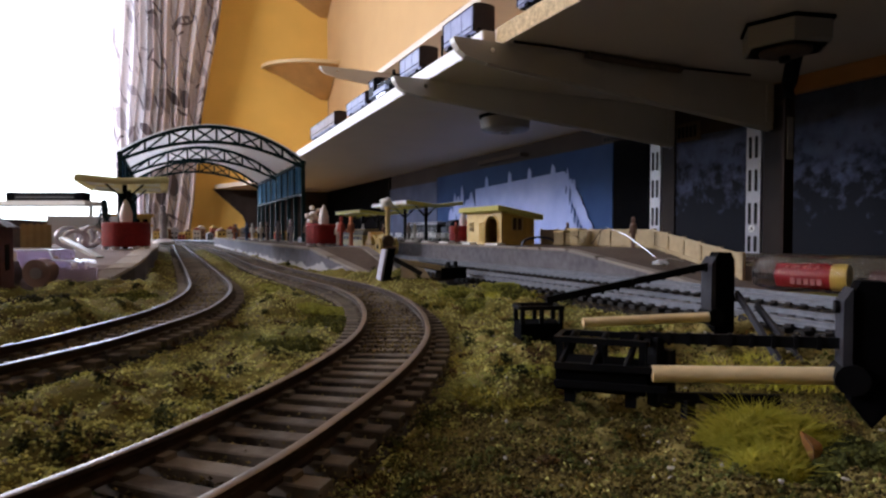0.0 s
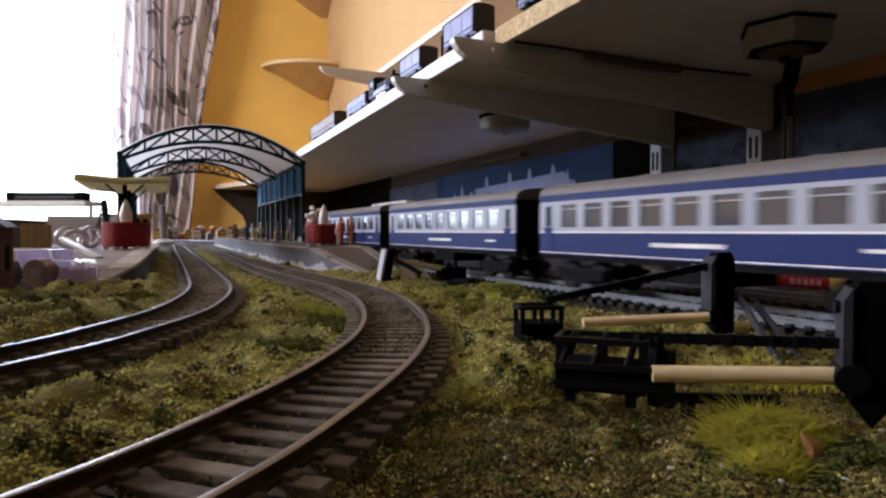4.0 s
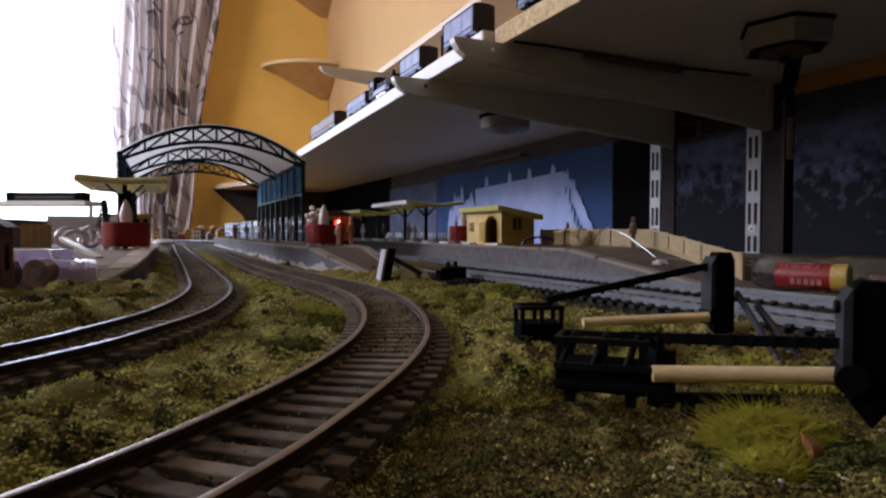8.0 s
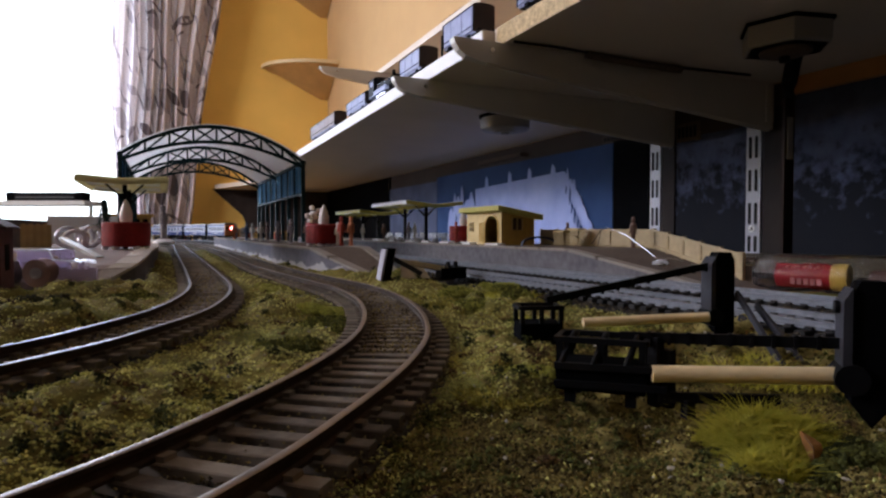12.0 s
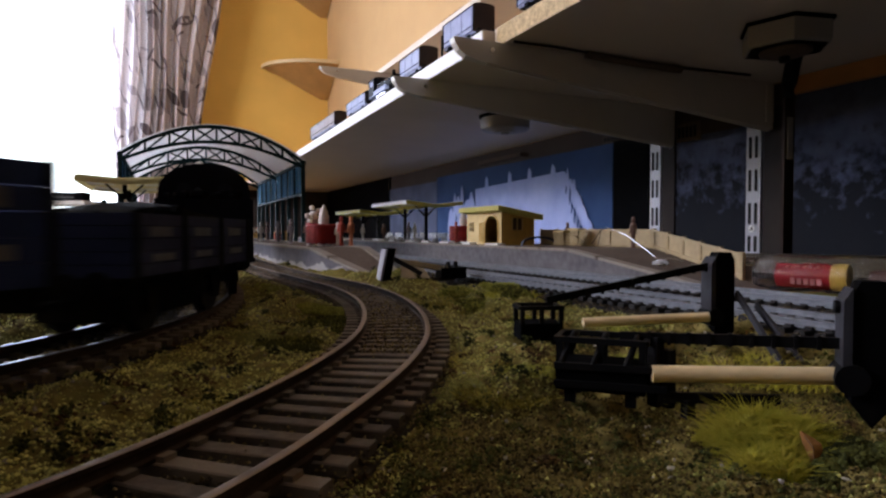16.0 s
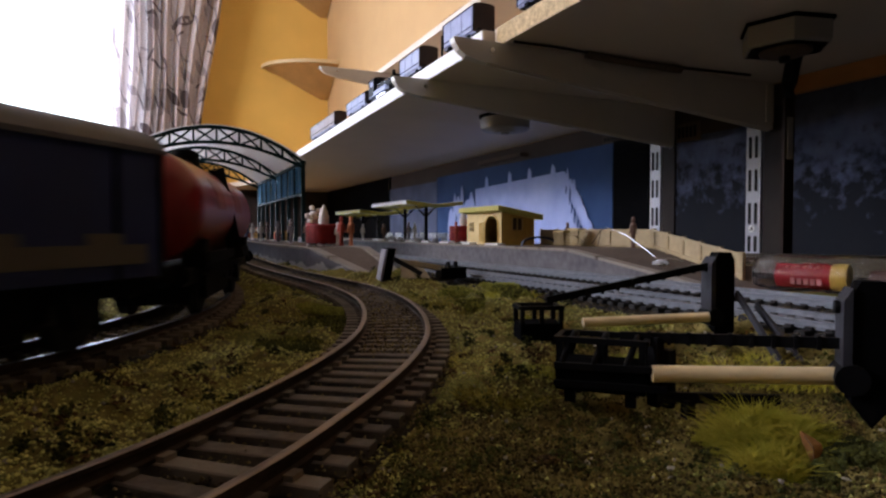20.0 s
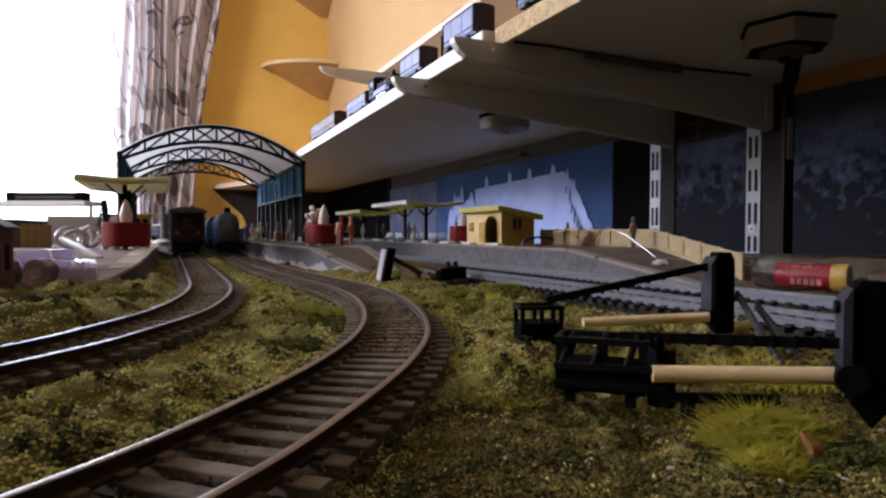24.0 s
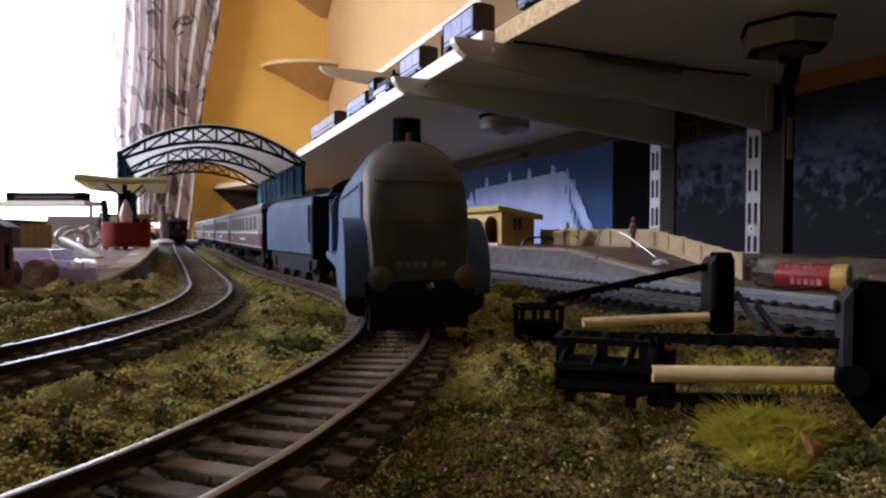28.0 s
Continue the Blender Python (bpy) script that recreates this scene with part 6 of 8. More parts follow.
def coach(name, label, length, half, z0, waist, w0, w1, gutter, top, n_win, lower, band, upper, roof_m, group, blank=0.16, pane=PANE):
    """A corridor coach: solebar, panelled sides with cut windows, domed roof, two bogies."""
    ob = thing(name, label, "railway coach", group=group)
    a = length / 2
    part("floor_frame", box(-half + 1, half - 1, -a, a, z0 - 2.2, z0 + 1), UNDER, ob)
    ends0 = -a + blank * length / 2
    pitch = (2 * a - blank * length) / n_win
    for s in (-1, 1):
        x0, x1 = (s * half, s * (half - 1.0)) if s < 0 else (half - 1.0, half)
        if s < 0:
            x0, x1 = -half, -half + 1.0
        part("lower_panel", box(x0, x1, -a, a, z0, waist), lower, ob)
        xo = s * (half + 0.12)
        part("lining", box(min(xo, xo - s * 0.3), max(xo, xo - s * 0.3), -a + 0.5, a - 0.5, waist + 0.1, waist + 0.7), LINING, ob, "thin white line")
        part("lining", box(min(xo, xo - s * 0.3), max(xo, xo - s * 0.3), -a + 0.5, a - 0.5, z0 + 0.6, z0 + 1.0), LINING, ob, "thin white line")
        bandb = bmesh.new()
        box(x0, x1, -a, a, waist, w0, bandb)
        box(x0, x1, -a, a, w1, gutter - 3.2, bandb)
        edges = [-a] + [v for i in range(n_win) for v in (ends0 + pitch * (i + 0.16), ends0 + pitch * (i + 0.84))] + [a]
        for e0, e1 in zip(edges[::2], edges[1::2]):
            box(x0, x1, e0, e1, w0, w1, bandb)
        part("window_band", bandb, band, ob)
        part("upper_panel", box(x0, x1, -a, a, gutter - 3.2, gutter), upper, ob)
        for i in range(n_win):
            w = part("window", box(s * (half - 0.8) - 0.15, s * (half - 0.8) + 0.15, ends0 + pitch * (i + 0.16), ends0 + pitch * (i + 0.84), w0, w1), pane, ob)
            part("vent_bar", box(s * half - 0.2, s * half + 0.2, ends0 + pitch * (i + 0.16), ends0 + pitch * (i + 0.84), w1 - 2.4, w1 - 1.9), band, w)
        for y in (-a + blank * length * 0.25, a - blank * length * 0.25):
            part("door", box(s * (half + 0.12) - 0.15, s * (half + 0.12) + 0.15, y - 3.4, y + 3.4, z0 + 1.2, w0), lower, ob)
            part("door_light", box(s * (half + 0.05) - 0.12, s * (half + 0.05) + 0.12, y - 2.2, y + 2.2, w0 + 0.4, w1 - 0.4), PANE, ob)
        part("name_strip", box(s * (half + 0.14) - 0.12, s * (half + 0.14) + 0.12, -16, 16, (z0 + waist) / 2 - 0.2, (z0 + waist) / 2 + 1.3), LINING, ob, "pale illegible lettering")
        part("number_strip", box(s * (half + 0.14) - 0.12, s * (half + 0.14) + 0.12, -a * 0.72 - 5, -a * 0.72 + 5, (z0 + waist) / 2, (z0 + waist) / 2 + 1.0), LINING, ob, "pale illegible lettering")
    arc = [(half * math.cos(math.pi * i / 12) * 1.01, gutter + (top - gutter) * math.sin(math.pi * i / 12) ** 0.8) for i in range(13)]
    part("roof", prism(arc + [(-half, gutter - 0.3), (half, gutter - 0.3)], -a - 0.4, a + 0.4), roof_m, ob, smooth=True)
    for i in range(5):
        part("roof_vent", rod((0 if i % 2 else 3, -a + length * (i + 0.5) / 5, top - 0.6), (0 if i % 2 else 3, -a + length * (i + 0.5) / 5, top + 0.8), 1.6, 10), roof_m, ob)
    for s in (-1, 1):
        part("end_wall", box(-half + 0.6, half - 0.6, min(s * a, s * (a - 1)), max(s * a, s * (a - 1)), z0, gutter), UNDER, ob)
        part("gangway", box(-5, 5, min(s * a, s * (a + 4)), max(s * a, s * (a + 4)), z0 + 1, gutter - 4), BLACKMATT, ob, "black corridor bellows")
        coupling(ob, s * a, s)
        buffers(ob, s * a, s, z0 - 0.8, half - 5)
        bogie(ob, s * (a - 26))
    part("battery_box", box(-half + 3, half - 3, -14, 14, z0 - 8, z0 - 2), UNDER, ob)
    part("truss_rod", bar((half - 4, -40, z0 - 2), (half - 4, 40, z0 - 7), 1, 1), UNDER, ob)
    return ob


def blue_coach():
    return coach("express_coach", "blue and pearl grey express coach with a grey roof", 176, 15.8, 15, 24.6, 27.2, 37.2, 42.0, 47.6, 9,
                 BLUE_COACH, GREY_COACH, BLUE_COACH, ROOF_GREY, "blue and grey coaches", pane=SHINY_PANE)


first = blue_coach()
blue_train = [first] + [copy_thing(first, Matrix.Identity(4)) for _ in range(3)]
tail = blue_coach()
tail["label"] = "blue and grey coach with an orange end and red tail lamp"
part("orange_end", box(-15, 15, -93.6, -88.2, 15, 42), ORANGE_END, tail, "warm orange end panel", bevel=0.8)
part("end_roof_arc", prism([(14.9 * math.cos(math.pi * i / 10), 42 + 5 * math.sin(math.pi * i / 10)) for i in range(11)], -93.6, -88.2), DUSTY, tail)
for x in (-8.5, 0.5):
    part("end_window", box(x - 4, x + 3.4, -94.0, -93.5, 29, 37), BLACKMATT, tail)
part("end_step", box(-12, 12, -94.2, -93.5, 24, 25), DUSTY, tail)
part("tail_lamp", rod((0.6, -95.2, 33.8), (0.6, -94.0, 33.8), 4.4, 24), TAIL, tail, "glowing red tail lamp")
part("lamp_core", rod((0.6, -95.6, 33.8), (0.6, -95.1, 33.8), 2.8, 16), TAIL_CORE, tail)
blue_train.append(tail)


# ---- streamlined express engine ----
def hood(hw, zb, zt, k=0.5, n=10):
    """Half-round hood section: straight sides to a shoulder, elliptic top."""
    sh = zb + (zt - zb) * (1 - k)
    ring = [(hw, zb)] + [(hw * math.cos(math.pi * i / n), sh + (zt - sh) * math.sin(math.pi * i / n)) for i in range(n + 1)] + [(-hw, zb)]
    return ring


a4 = thing("streamlined_engine", "blue-grey streamlined steam engine with a wedge front", "steam locomotive")
secs = []
for y, hw, zb, zt, k in ((92, 11.6, 12.5, 19.0, 0.12), (91.2, 12.2, 12.0, 27.5, 0.14), (89.2, 12.5, 12.0, 35.5, 0.18), (86, 12.6, 12.5, 42.0, 0.22), (81, 12.8, 12.5, 46.4, 0.24), (74, 12.8, 12.5, 49.4, 0.26), (66, 12.8, 12.5, 50.5, 0.28),
                         (54, 12.8, 12.5, 50.8, 0.30), (20, 12.9, 12.5, 50.8, 0.34), (-30, 13.0, 12.5, 50.4, 0.40), (-48, 13.4, 12.5, 50.0, 0.42)):
    secs.append([(x, y, z) for x, z in hood(hw, zb, zt, k)])
part("nose", loft(secs[:6]), A4_DUST_UNLIT, a4, "dusty brown-grey wedge nose, its unlit tone put into the colour", smooth=True)
part("boiler_casing", loft(secs[5:]), A4_BLUE, a4, smooth=True)
part("casing_seam", loft([[(x * 1.004, y, z + 0.12) for x, z in hood(12.85, 12.5, 49.45, 0.26)] for y in (73.6, 73.9)]), DUSTY, a4)
part("door_seam", box(-10.5, 10.5, 90.6, 91.25, 27.2, 27.6), DUSTY, a4)
part("door_seam", box(-11, 11, 87.5, 88.4, 37.6, 38.0), DUSTY, a4)
part("chimney", turned([(4.2, 48), (4.0, 51), (3.9, 55), (4.1, 56.2), (3.3, 56.2), (3.0, 54)], 20, at=(0, 66, 0)), BLACKMATT, a4, "black chimney", smooth=True)
part("whistle", rod((0, 71, 48), (0, 71, 52), 0.8, 8), DUSTY, a4)
for s in (-1, 1):
    prof = [(90, 9.6), (90.8, 14), (89.6, 19), (86.5, 24), (81, 27.8), (74, 29.0), (66, 27.4), (57, 23), (48, 19.2), (38, 17.8), (-48, 17.2), (-48, 14.8), (38, 14.6), (46, 13.2), (51, 9.6), (84, 8.8)]
    part("valance", prism([(y, z) for y, z in prof], 10.5 if s > 0 else -18.4, 18.4 if s > 0 else -10.5, "x"), A4_BLUE, a4, "curved side valance", bevel=2.6, smooth=True)
    part("handrail", rod((s * 13.2, 60, 38), (s * 13.3, -40, 38), 0.3, 6), A4_BLUE, a4)
    part("cylinder", rod((s * 14.5, 66, 7.5), (s * 14.5, 84, 7.5), 3.6, 14), LOCO_BLACK, a4)
    part("coupling_rod", bar((s * 12.4, 38, 9), (s * 12.4, -14, 9), 1.0, 2.0), WHEEL, a4)
    part("front_handrail", rod((s * 13.4, 78, 28), (s * 13.4, 78, 38), 0.35, 6), DUSTY, a4)
part("buffer_beam", box(-13.5, 13.5, 88.0, 92.3, 7.5, 13.4), LOCO_BLACK, a4, "black buffer beam", bevel=0.3)
for x in (-10.5, 10.5):
    part("front_buffer", rod((x, 90.5, 14.2), (x, 96.5, 14.2), 1.6, 12), LOCO_BLACK, a4)
    part("front_buffer_head", turned([(2.2, 0), (2.9, 0.4), (2.9, 1.0), (1.6, 1.7), (0, 1.9)], 20), A4_DUST_UNLIT, a4, "dusty grey buffer head", smooth=True).matrix_basis = Matrix.Translation((x * 0.001, 0.0772, 0.0142)) @ Matrix.Rotation(radians(-90), 4, "X")
part("coupling_hook", bar((0, 91.5, 10.5), (-2, 97, 12.5), 0.8, 1.2), SILVER, a4)
for i, x in enumerate((-6.2, -4.4, -1.4, 0.6, 2.6, 4.6)):
    part("number_bar", box(x, x + 1.3, 92.0, 92.3, 16.6, 18.0), FADED_NUMBER, a4, "pale illegible number")
part("frame", box(-7.5, 7.5, -46, 88, 5.5, 12.5), LOCO_BLACK, a4)
part("front_guard", prism([(84, 9), (85, 1.6), (90, 1.2), (91.6, 9)], -12.5, 12.5, "x"), LOCO_BLACK, a4)
part("cylinder_cover", box(-13.0, 13.0, 60, 88, 2.6, 12), LOCO_BLACK, a4, bevel=0.6)
wheels(a4, (38, 12, -14), 13.0, name="driving_wheel")
wheels(a4, (78, 58), 6.2, name="bogie_wheel")
wheels(a4, (-36,), 7.2, name="trailing_wheel")
cab = part("cab", prism([(x, z) for x, z in hood(16.2, 14, 47.4, 0.42)], -72, -48), A4_BLUE, a4)
for s in (-1, 1):
    part("cab_window", box(s * 16.2 - 0.25, s * 16.2 + 0.25, -62, -53, 31, 39), PANE, cab)
part("cab_roof", prism([(16.8 * math.cos(math.pi * i / 10), 41.5 + 7.0 * math.sin(math.pi * i / 10)) for i in range(11)], -78, -47.4), LOCO_BLACK, a4)
coupling(a4, -72, -1)
# the casing is shortened to the model's compact length; wheels keep their round shape
for ob in a4.children_recursive:
    ys = [v.co.y for v in ob.data.vertices]
    mid = (min(ys) + max(ys)) / 2
    keep = "wheel" in ob.name or "front_buffer_head" in ob.name or "hub" in ob.name or "axle" in ob.name or "chimney" in ob.name
    for v in ob.data.vertices:
        v.co.y = v.co.y - mid * 0.2 if keep else v.co.y * 0.8

tend = thing("engine_tender", "blue-grey streamlined engine tender with black frames", "tender")
part("tank", loft([[(x, y, z) for x, z in hood(16.4, 14.5, zt, 0.22)] for y, zt in ((46, 43.6), (40, 44.5), (-42, 44.5), (-46, 43.6))]), A4_BLUE, tend, smooth=True)
part("coal", loft([[(-9, y, 44), (9, y, 44), (6, y, z), (-5, y, z + 0.6)] for y, z in ((30, 45), (20, 47.5), (6, 46.6), (-6, 44.6))]), BLACKMATT, tend)
part("front_bulkhead", box(-16, 16, 46, 47.2, 12, 42), LOCO_BLACK, tend)
for s in (-1, 1):
    part("side_frame", prism([(-46, 13.8), (-46, 9), (-38, 5), (38, 5), (46, 9), (46, 13.8)], s * 12.8 - 0.8, s * 12.8 + 0.8, "x"), LOCO_BLACK, tend)
    part("axle_box", box(s * 13.6 - 0.9, s * 13.6 + 0.9, 32, 37, 6, 11), LOCO_BLACK, tend)
    part("axle_box", box(s * 13.6 - 0.9, s * 13.6 + 0.9, -37, -32, 6, 11), LOCO_BLACK, tend)
    part("hand_rail", rod((s * 16.8, 44, 20), (s * 16.8, 44, 38), 0.5, 6), LOCO_BLACK, tend)
part("underframe", box(-11, 11, -44, 44, 8, 14.4), UNDER, tend)
wheels(tend, (-34, -11.5, 11.5, 34), 6.6)
coupling(tend, -46, -1)


def cream_coach():
    return coach("corridor_coach", "maroon and cream corridor coach with a pale roof", 205, 16, 14.5, 24, 26.5, 35.5, 40.0, 45.5, 8,
                 MAROON, CREAM_BAND, MAROON, ROOF_PALE, "maroon and cream coaches")


c1 = cream_coach()
express = [c1] + [copy_thing(c1, Matrix.Identity(4)) for _ in range(3)]

# ---- goods train ----
tank = thing("tank_engine", "black tank engine with a cotton wool smoke puff", "steam locomotive")
part("frame", box(-9, 9, -60, 68, 6, 12.5), LOCO_BLACK, tank)
part("running_plate", box(-16, 16, -64, 70, 12.5, 14), LOCO_BLACK, tank, bevel=0.2)
part("boiler", rod((0, 2, 30), (0, 52, 30), 12.6, 32), LOCO_BLACK, tank, smooth=True)
part("smokebox", rod((0, 50.5, 30), (0, 63.5, 30), 13.2, 32), LOCO_BLACK, tank, smooth=True)
part("smokebox_door", rod((0, 63.5, 30), (0, 65.5, 30), 10.6, 28, r2=8.5), LOCO_BLACK, tank, smooth=True)
part("smokebox_saddle", box(-8, 8, 49, 63, 13.8, 20), LOCO_BLACK, tank)
part("chimney", turned([(5.0, 41.5), (3.6, 44), (3.3, 47.5), (4.2, 48.6), (4.2, 50), (2.8, 50)], 20, at=(0, 56, 0)), LOCO_BLACK, tank, smooth=True)
part("dome", turned([(6.4, 40), (5.6, 43), (5.2, 45), (3.8, 47.2), (0, 48)], 20, at=(0, 34, 0)), LOCO_BLACK, tank, smooth=True)
part("safety_valve", turned([(3, 41), (2.6, 44), (2.8, 46), (0, 46.4)], 14, at=(0, 12, 0)), LOCO_BLACK, tank, smooth=True)
bm = bmesh.new()
rnd = random.Random(8)
for i in range(14):
    c = (rnd.uniform(-3.5, 3.5), 56 - 4 + rnd.uniform(-8, 5), 52.5 + rnd.uniform(-1.0, 3.0))
    r = rnd.uniform(2.4, 4.2)
    turned([(0, -r), (r * 0.7, -r * 0.7), (r, 0), (r * 0.7, r * 0.7), (0, r)], 10, bm, c)
part("smoke_puff", bm, STEAM_COTTON, tank, "white cotton wool smoke", smooth=True)
for s in (-1, 1):
    part("side_tank", box(s * 14.8 - 1.0 if s > 0 else -15.8, 15.8 if s > 0 else -13.8, -18, 34, 14, 36), LOCO_BLACK, tank, bevel=0.8)
    part("tank_top", box(9 if s > 0 else -15.8, 15.8 if s > 0 else -9, -18, 34, 35, 36.2), LOCO_BLACK, tank)
    part("number_plate", box(s * 15.9 - 0.15, s * 15.9 + 0.15, 4, 16, 22, 26), CREAM_BAND, tank, "brass plate with illegible number")
    part("cylinder", rod((s * 13.4, 44, 9), (s * 13.4, 58, 9), 4.4, 16), LOCO_BLACK, tank)
    part("connecting_rod", bar((s * 12.6, 44, 8.6), (s * 12.6, -10, 8.6), 1.0, 1.8), WHEEL, tank)
cabt = part("cab", prism([(-15.8, 14), (15.8, 14), (15.8, 38)] + [(15.8 * math.cos(math.pi * i / 10), 38 + 10 * math.sin(math.pi * i / 10)) for i in range(1, 10)] + [(-15.8, 38)], -42, -18), LOCO_BLACK, tank, bevel=0.5)
for s in (-1, 1):
    part("cab_opening", box(s * 15.85 - 0.2, s * 15.85 + 0.2, -36, -24, 26, 37), BLACKMATT, cabt)
part("rear_window", rod((-7, -42.3, 38), (-7, -41.8, 38), 2.8, 16), PANE, cabt)
part("rear_window", rod((7, -42.3, 38), (7, -41.8, 38), 2.8, 16), PANE, cabt)
part("bunker", box(-15.5, 15.5, -64, -42, 14, 34), LOCO_BLACK, tank, bevel=1.2)
bm = bmesh.new()
for i in range(46):
    c = (rnd.uniform(-12, 12), rnd.uniform(-61, -45), 34 + rnd.uniform(-1, 2.5))
    r = rnd.uniform(1.2, 2.4)
    turned([(0, -r), (r, -r * 0.2), (r * 0.7, r * 0.6), (0, r * 0.9)], 5, bm, c)
tagged(part("coal", bm, BLACKMATT, tank, "heaped black coal"), kind="stuff")
part("lamp_board", box(4, 9, -64.4, -63.9, 20, 27), CREAM_BAND, tank, "pale square board")
part("front_beam", box(-16, 16, 70, 73, 9, 15), LOCO_BLACK, tank, bevel=0.3)
buffers(tank, 73, 1, 13.5)
buffers(tank, -64, -1, 12.5)
wheels(tank, (34, 10, -14), 9.6, name="driving_wheel")
wheels(tank, (-46,), 6.5, name="trailing_wheel")
coupling(tank, -64, -1)


def wagon_base(name, label, length, group, category="goods wagon", r=6.2):
    ob = thing(name, label, category, group=group)
    a = length / 2
    part("solebar_frame", box(-11.5, 11.5, -a, a, 9.5, 13.5), UNDER, ob)
    for s in (-1, 1):
        for y in (-a * 0.52, a * 0.52):
            part("axle_guard", prism([(y - 4.5, 11), (y - 1.8, 4.2), (y + 1.8, 4.2), (y + 4.5, 11)], s * 12.0 - 0.5, s * 12.0 + 0.5, "x"), UNDER, ob)
        part("brake_lever", bar((s * 12.8, -a * 0.1, 8.6), (s * 12.8, a * 0.42, 5.2), 0.7, 0.9), UNDER, ob)
        coupling(ob, s * a, s)
        buffers(ob, s * a, s, 12.6)
    part("brake_gear", prism([(-a * 0.34, 9.4), (-a * 0.28, 3.4), (a * 0.28, 3.4), (a * 0.34, 9.4)], -10.6, 10.6, "x"), UNDER, ob)
    for s in (-1, 1):
        part("brake_block", box(-9.5, 9.5, s * a * 0.52 + s * 8.0 - 1.2, s * a * 0.52 + s * 8.0 + 1.2, 3.2, 9.4), UNDER, ob)
    wheels(ob, (-a * 0.52, a * 0.52), r)
    return ob


PLANK_COLOURS = [mat("plank_" + n_, c_, 0.8, 0, 0.25, 120, 0.15, spec=0.1) for n_, c_ in (("charcoal", (0.028, 0.034, 0.076)), ("slate_blue", (0.022, 0.034, 0.100)), ("brown", (0.044, 0.036, 0.062)), ("soot", (0.021, 0.025, 0.055)))]
FADED = mat("faded_lettering", (0.105, 0.105, 0.125), 0.7, 0, 0.3, 200)


def open_wagon(k, high, load):
    ob = wagon_base("open_wagon", ("charcoal grey", "slate blue", "dark brown", "sooty black")[k] + " planked open wagon with faded lettering" + (" and coal load" if load else ""), 72, "goods wagons")
    m_ = PLANK_COLOURS[k]
    nb = 5
    for i in range(nb):
        z0, z1 = 13.6 + (high - 13.6) * i / nb, 13.6 + (high - 13.6) * (i + 0.93) / nb
        for s in (-1, 1):
            part("side_plank", box(s * 15.6 - 0.7, s * 15.6 + 0.7, -36, 36, z0, z1), m_, ob)
            part("end_plank", box(-14.9, 14.9, s * 35.4 - 0.6, s * 35.4 + 0.6, z0, z1), m_, ob)
    part("floor", box(-14.8, 14.8, -34.7, 34.7, 13.5, 14.2), m_, ob)
    for s in (-1, 1):
        for y in (-35, -12, 12, 35):
            part("stanchion", box(s * 16.5 - 0.35, s * 16.5 + 0.35, y - 0.9, y + 0.9, 12, high), UNDER, ob)
        for y in (-24, -1, 23):
            part("lettering", box(s * 16.4 - 0.12, s * 16.4 + 0.12, y - 5, y + 5, 13.6 + (high - 13.6) * 0.62, 13.6 + (high - 13.6) * 0.78), FADED, ob, "faded illegible lettering")
            part("lettering", box(s * 16.4 - 0.12, s * 16.4 + 0.12, y - 4, y + 6, 13.6 + (high - 13.6) * 0.22, 13.6 + (high - 13.6) * 0.34), FADED, ob, "faded illegible lettering")
    if load:
        bm = bmesh.new()
        rr = random.Random(20 + k)
        loft([[(-14, y, 15), (14, y, 15), (9, y, z), (0, y, z + 1.2), (-9, y, z)] for y, z in ((-34, high - 2), (-18, high + 1.5), (0, high + 2.6), (16, high + 1.2), (34, high - 2))], bm)
        for i in range(90):
            y = rr.uniform(-32, 32)
            c = (rr.uniform(-11, 11), y, high + 1.6 - abs(y) * 0.08)
            r = rr.uniform(0.9, 2.0)
            turned([(0, -r), (r, -r * 0.2), (r * 0.7, r * 0.6), (0, r * 0.9)], 5, bm, c)
        tagged(part("coal_load", bm, BLACKMATT if k != 2 else DUSTY, ob, "heaped load"), kind="stuff")
    return ob


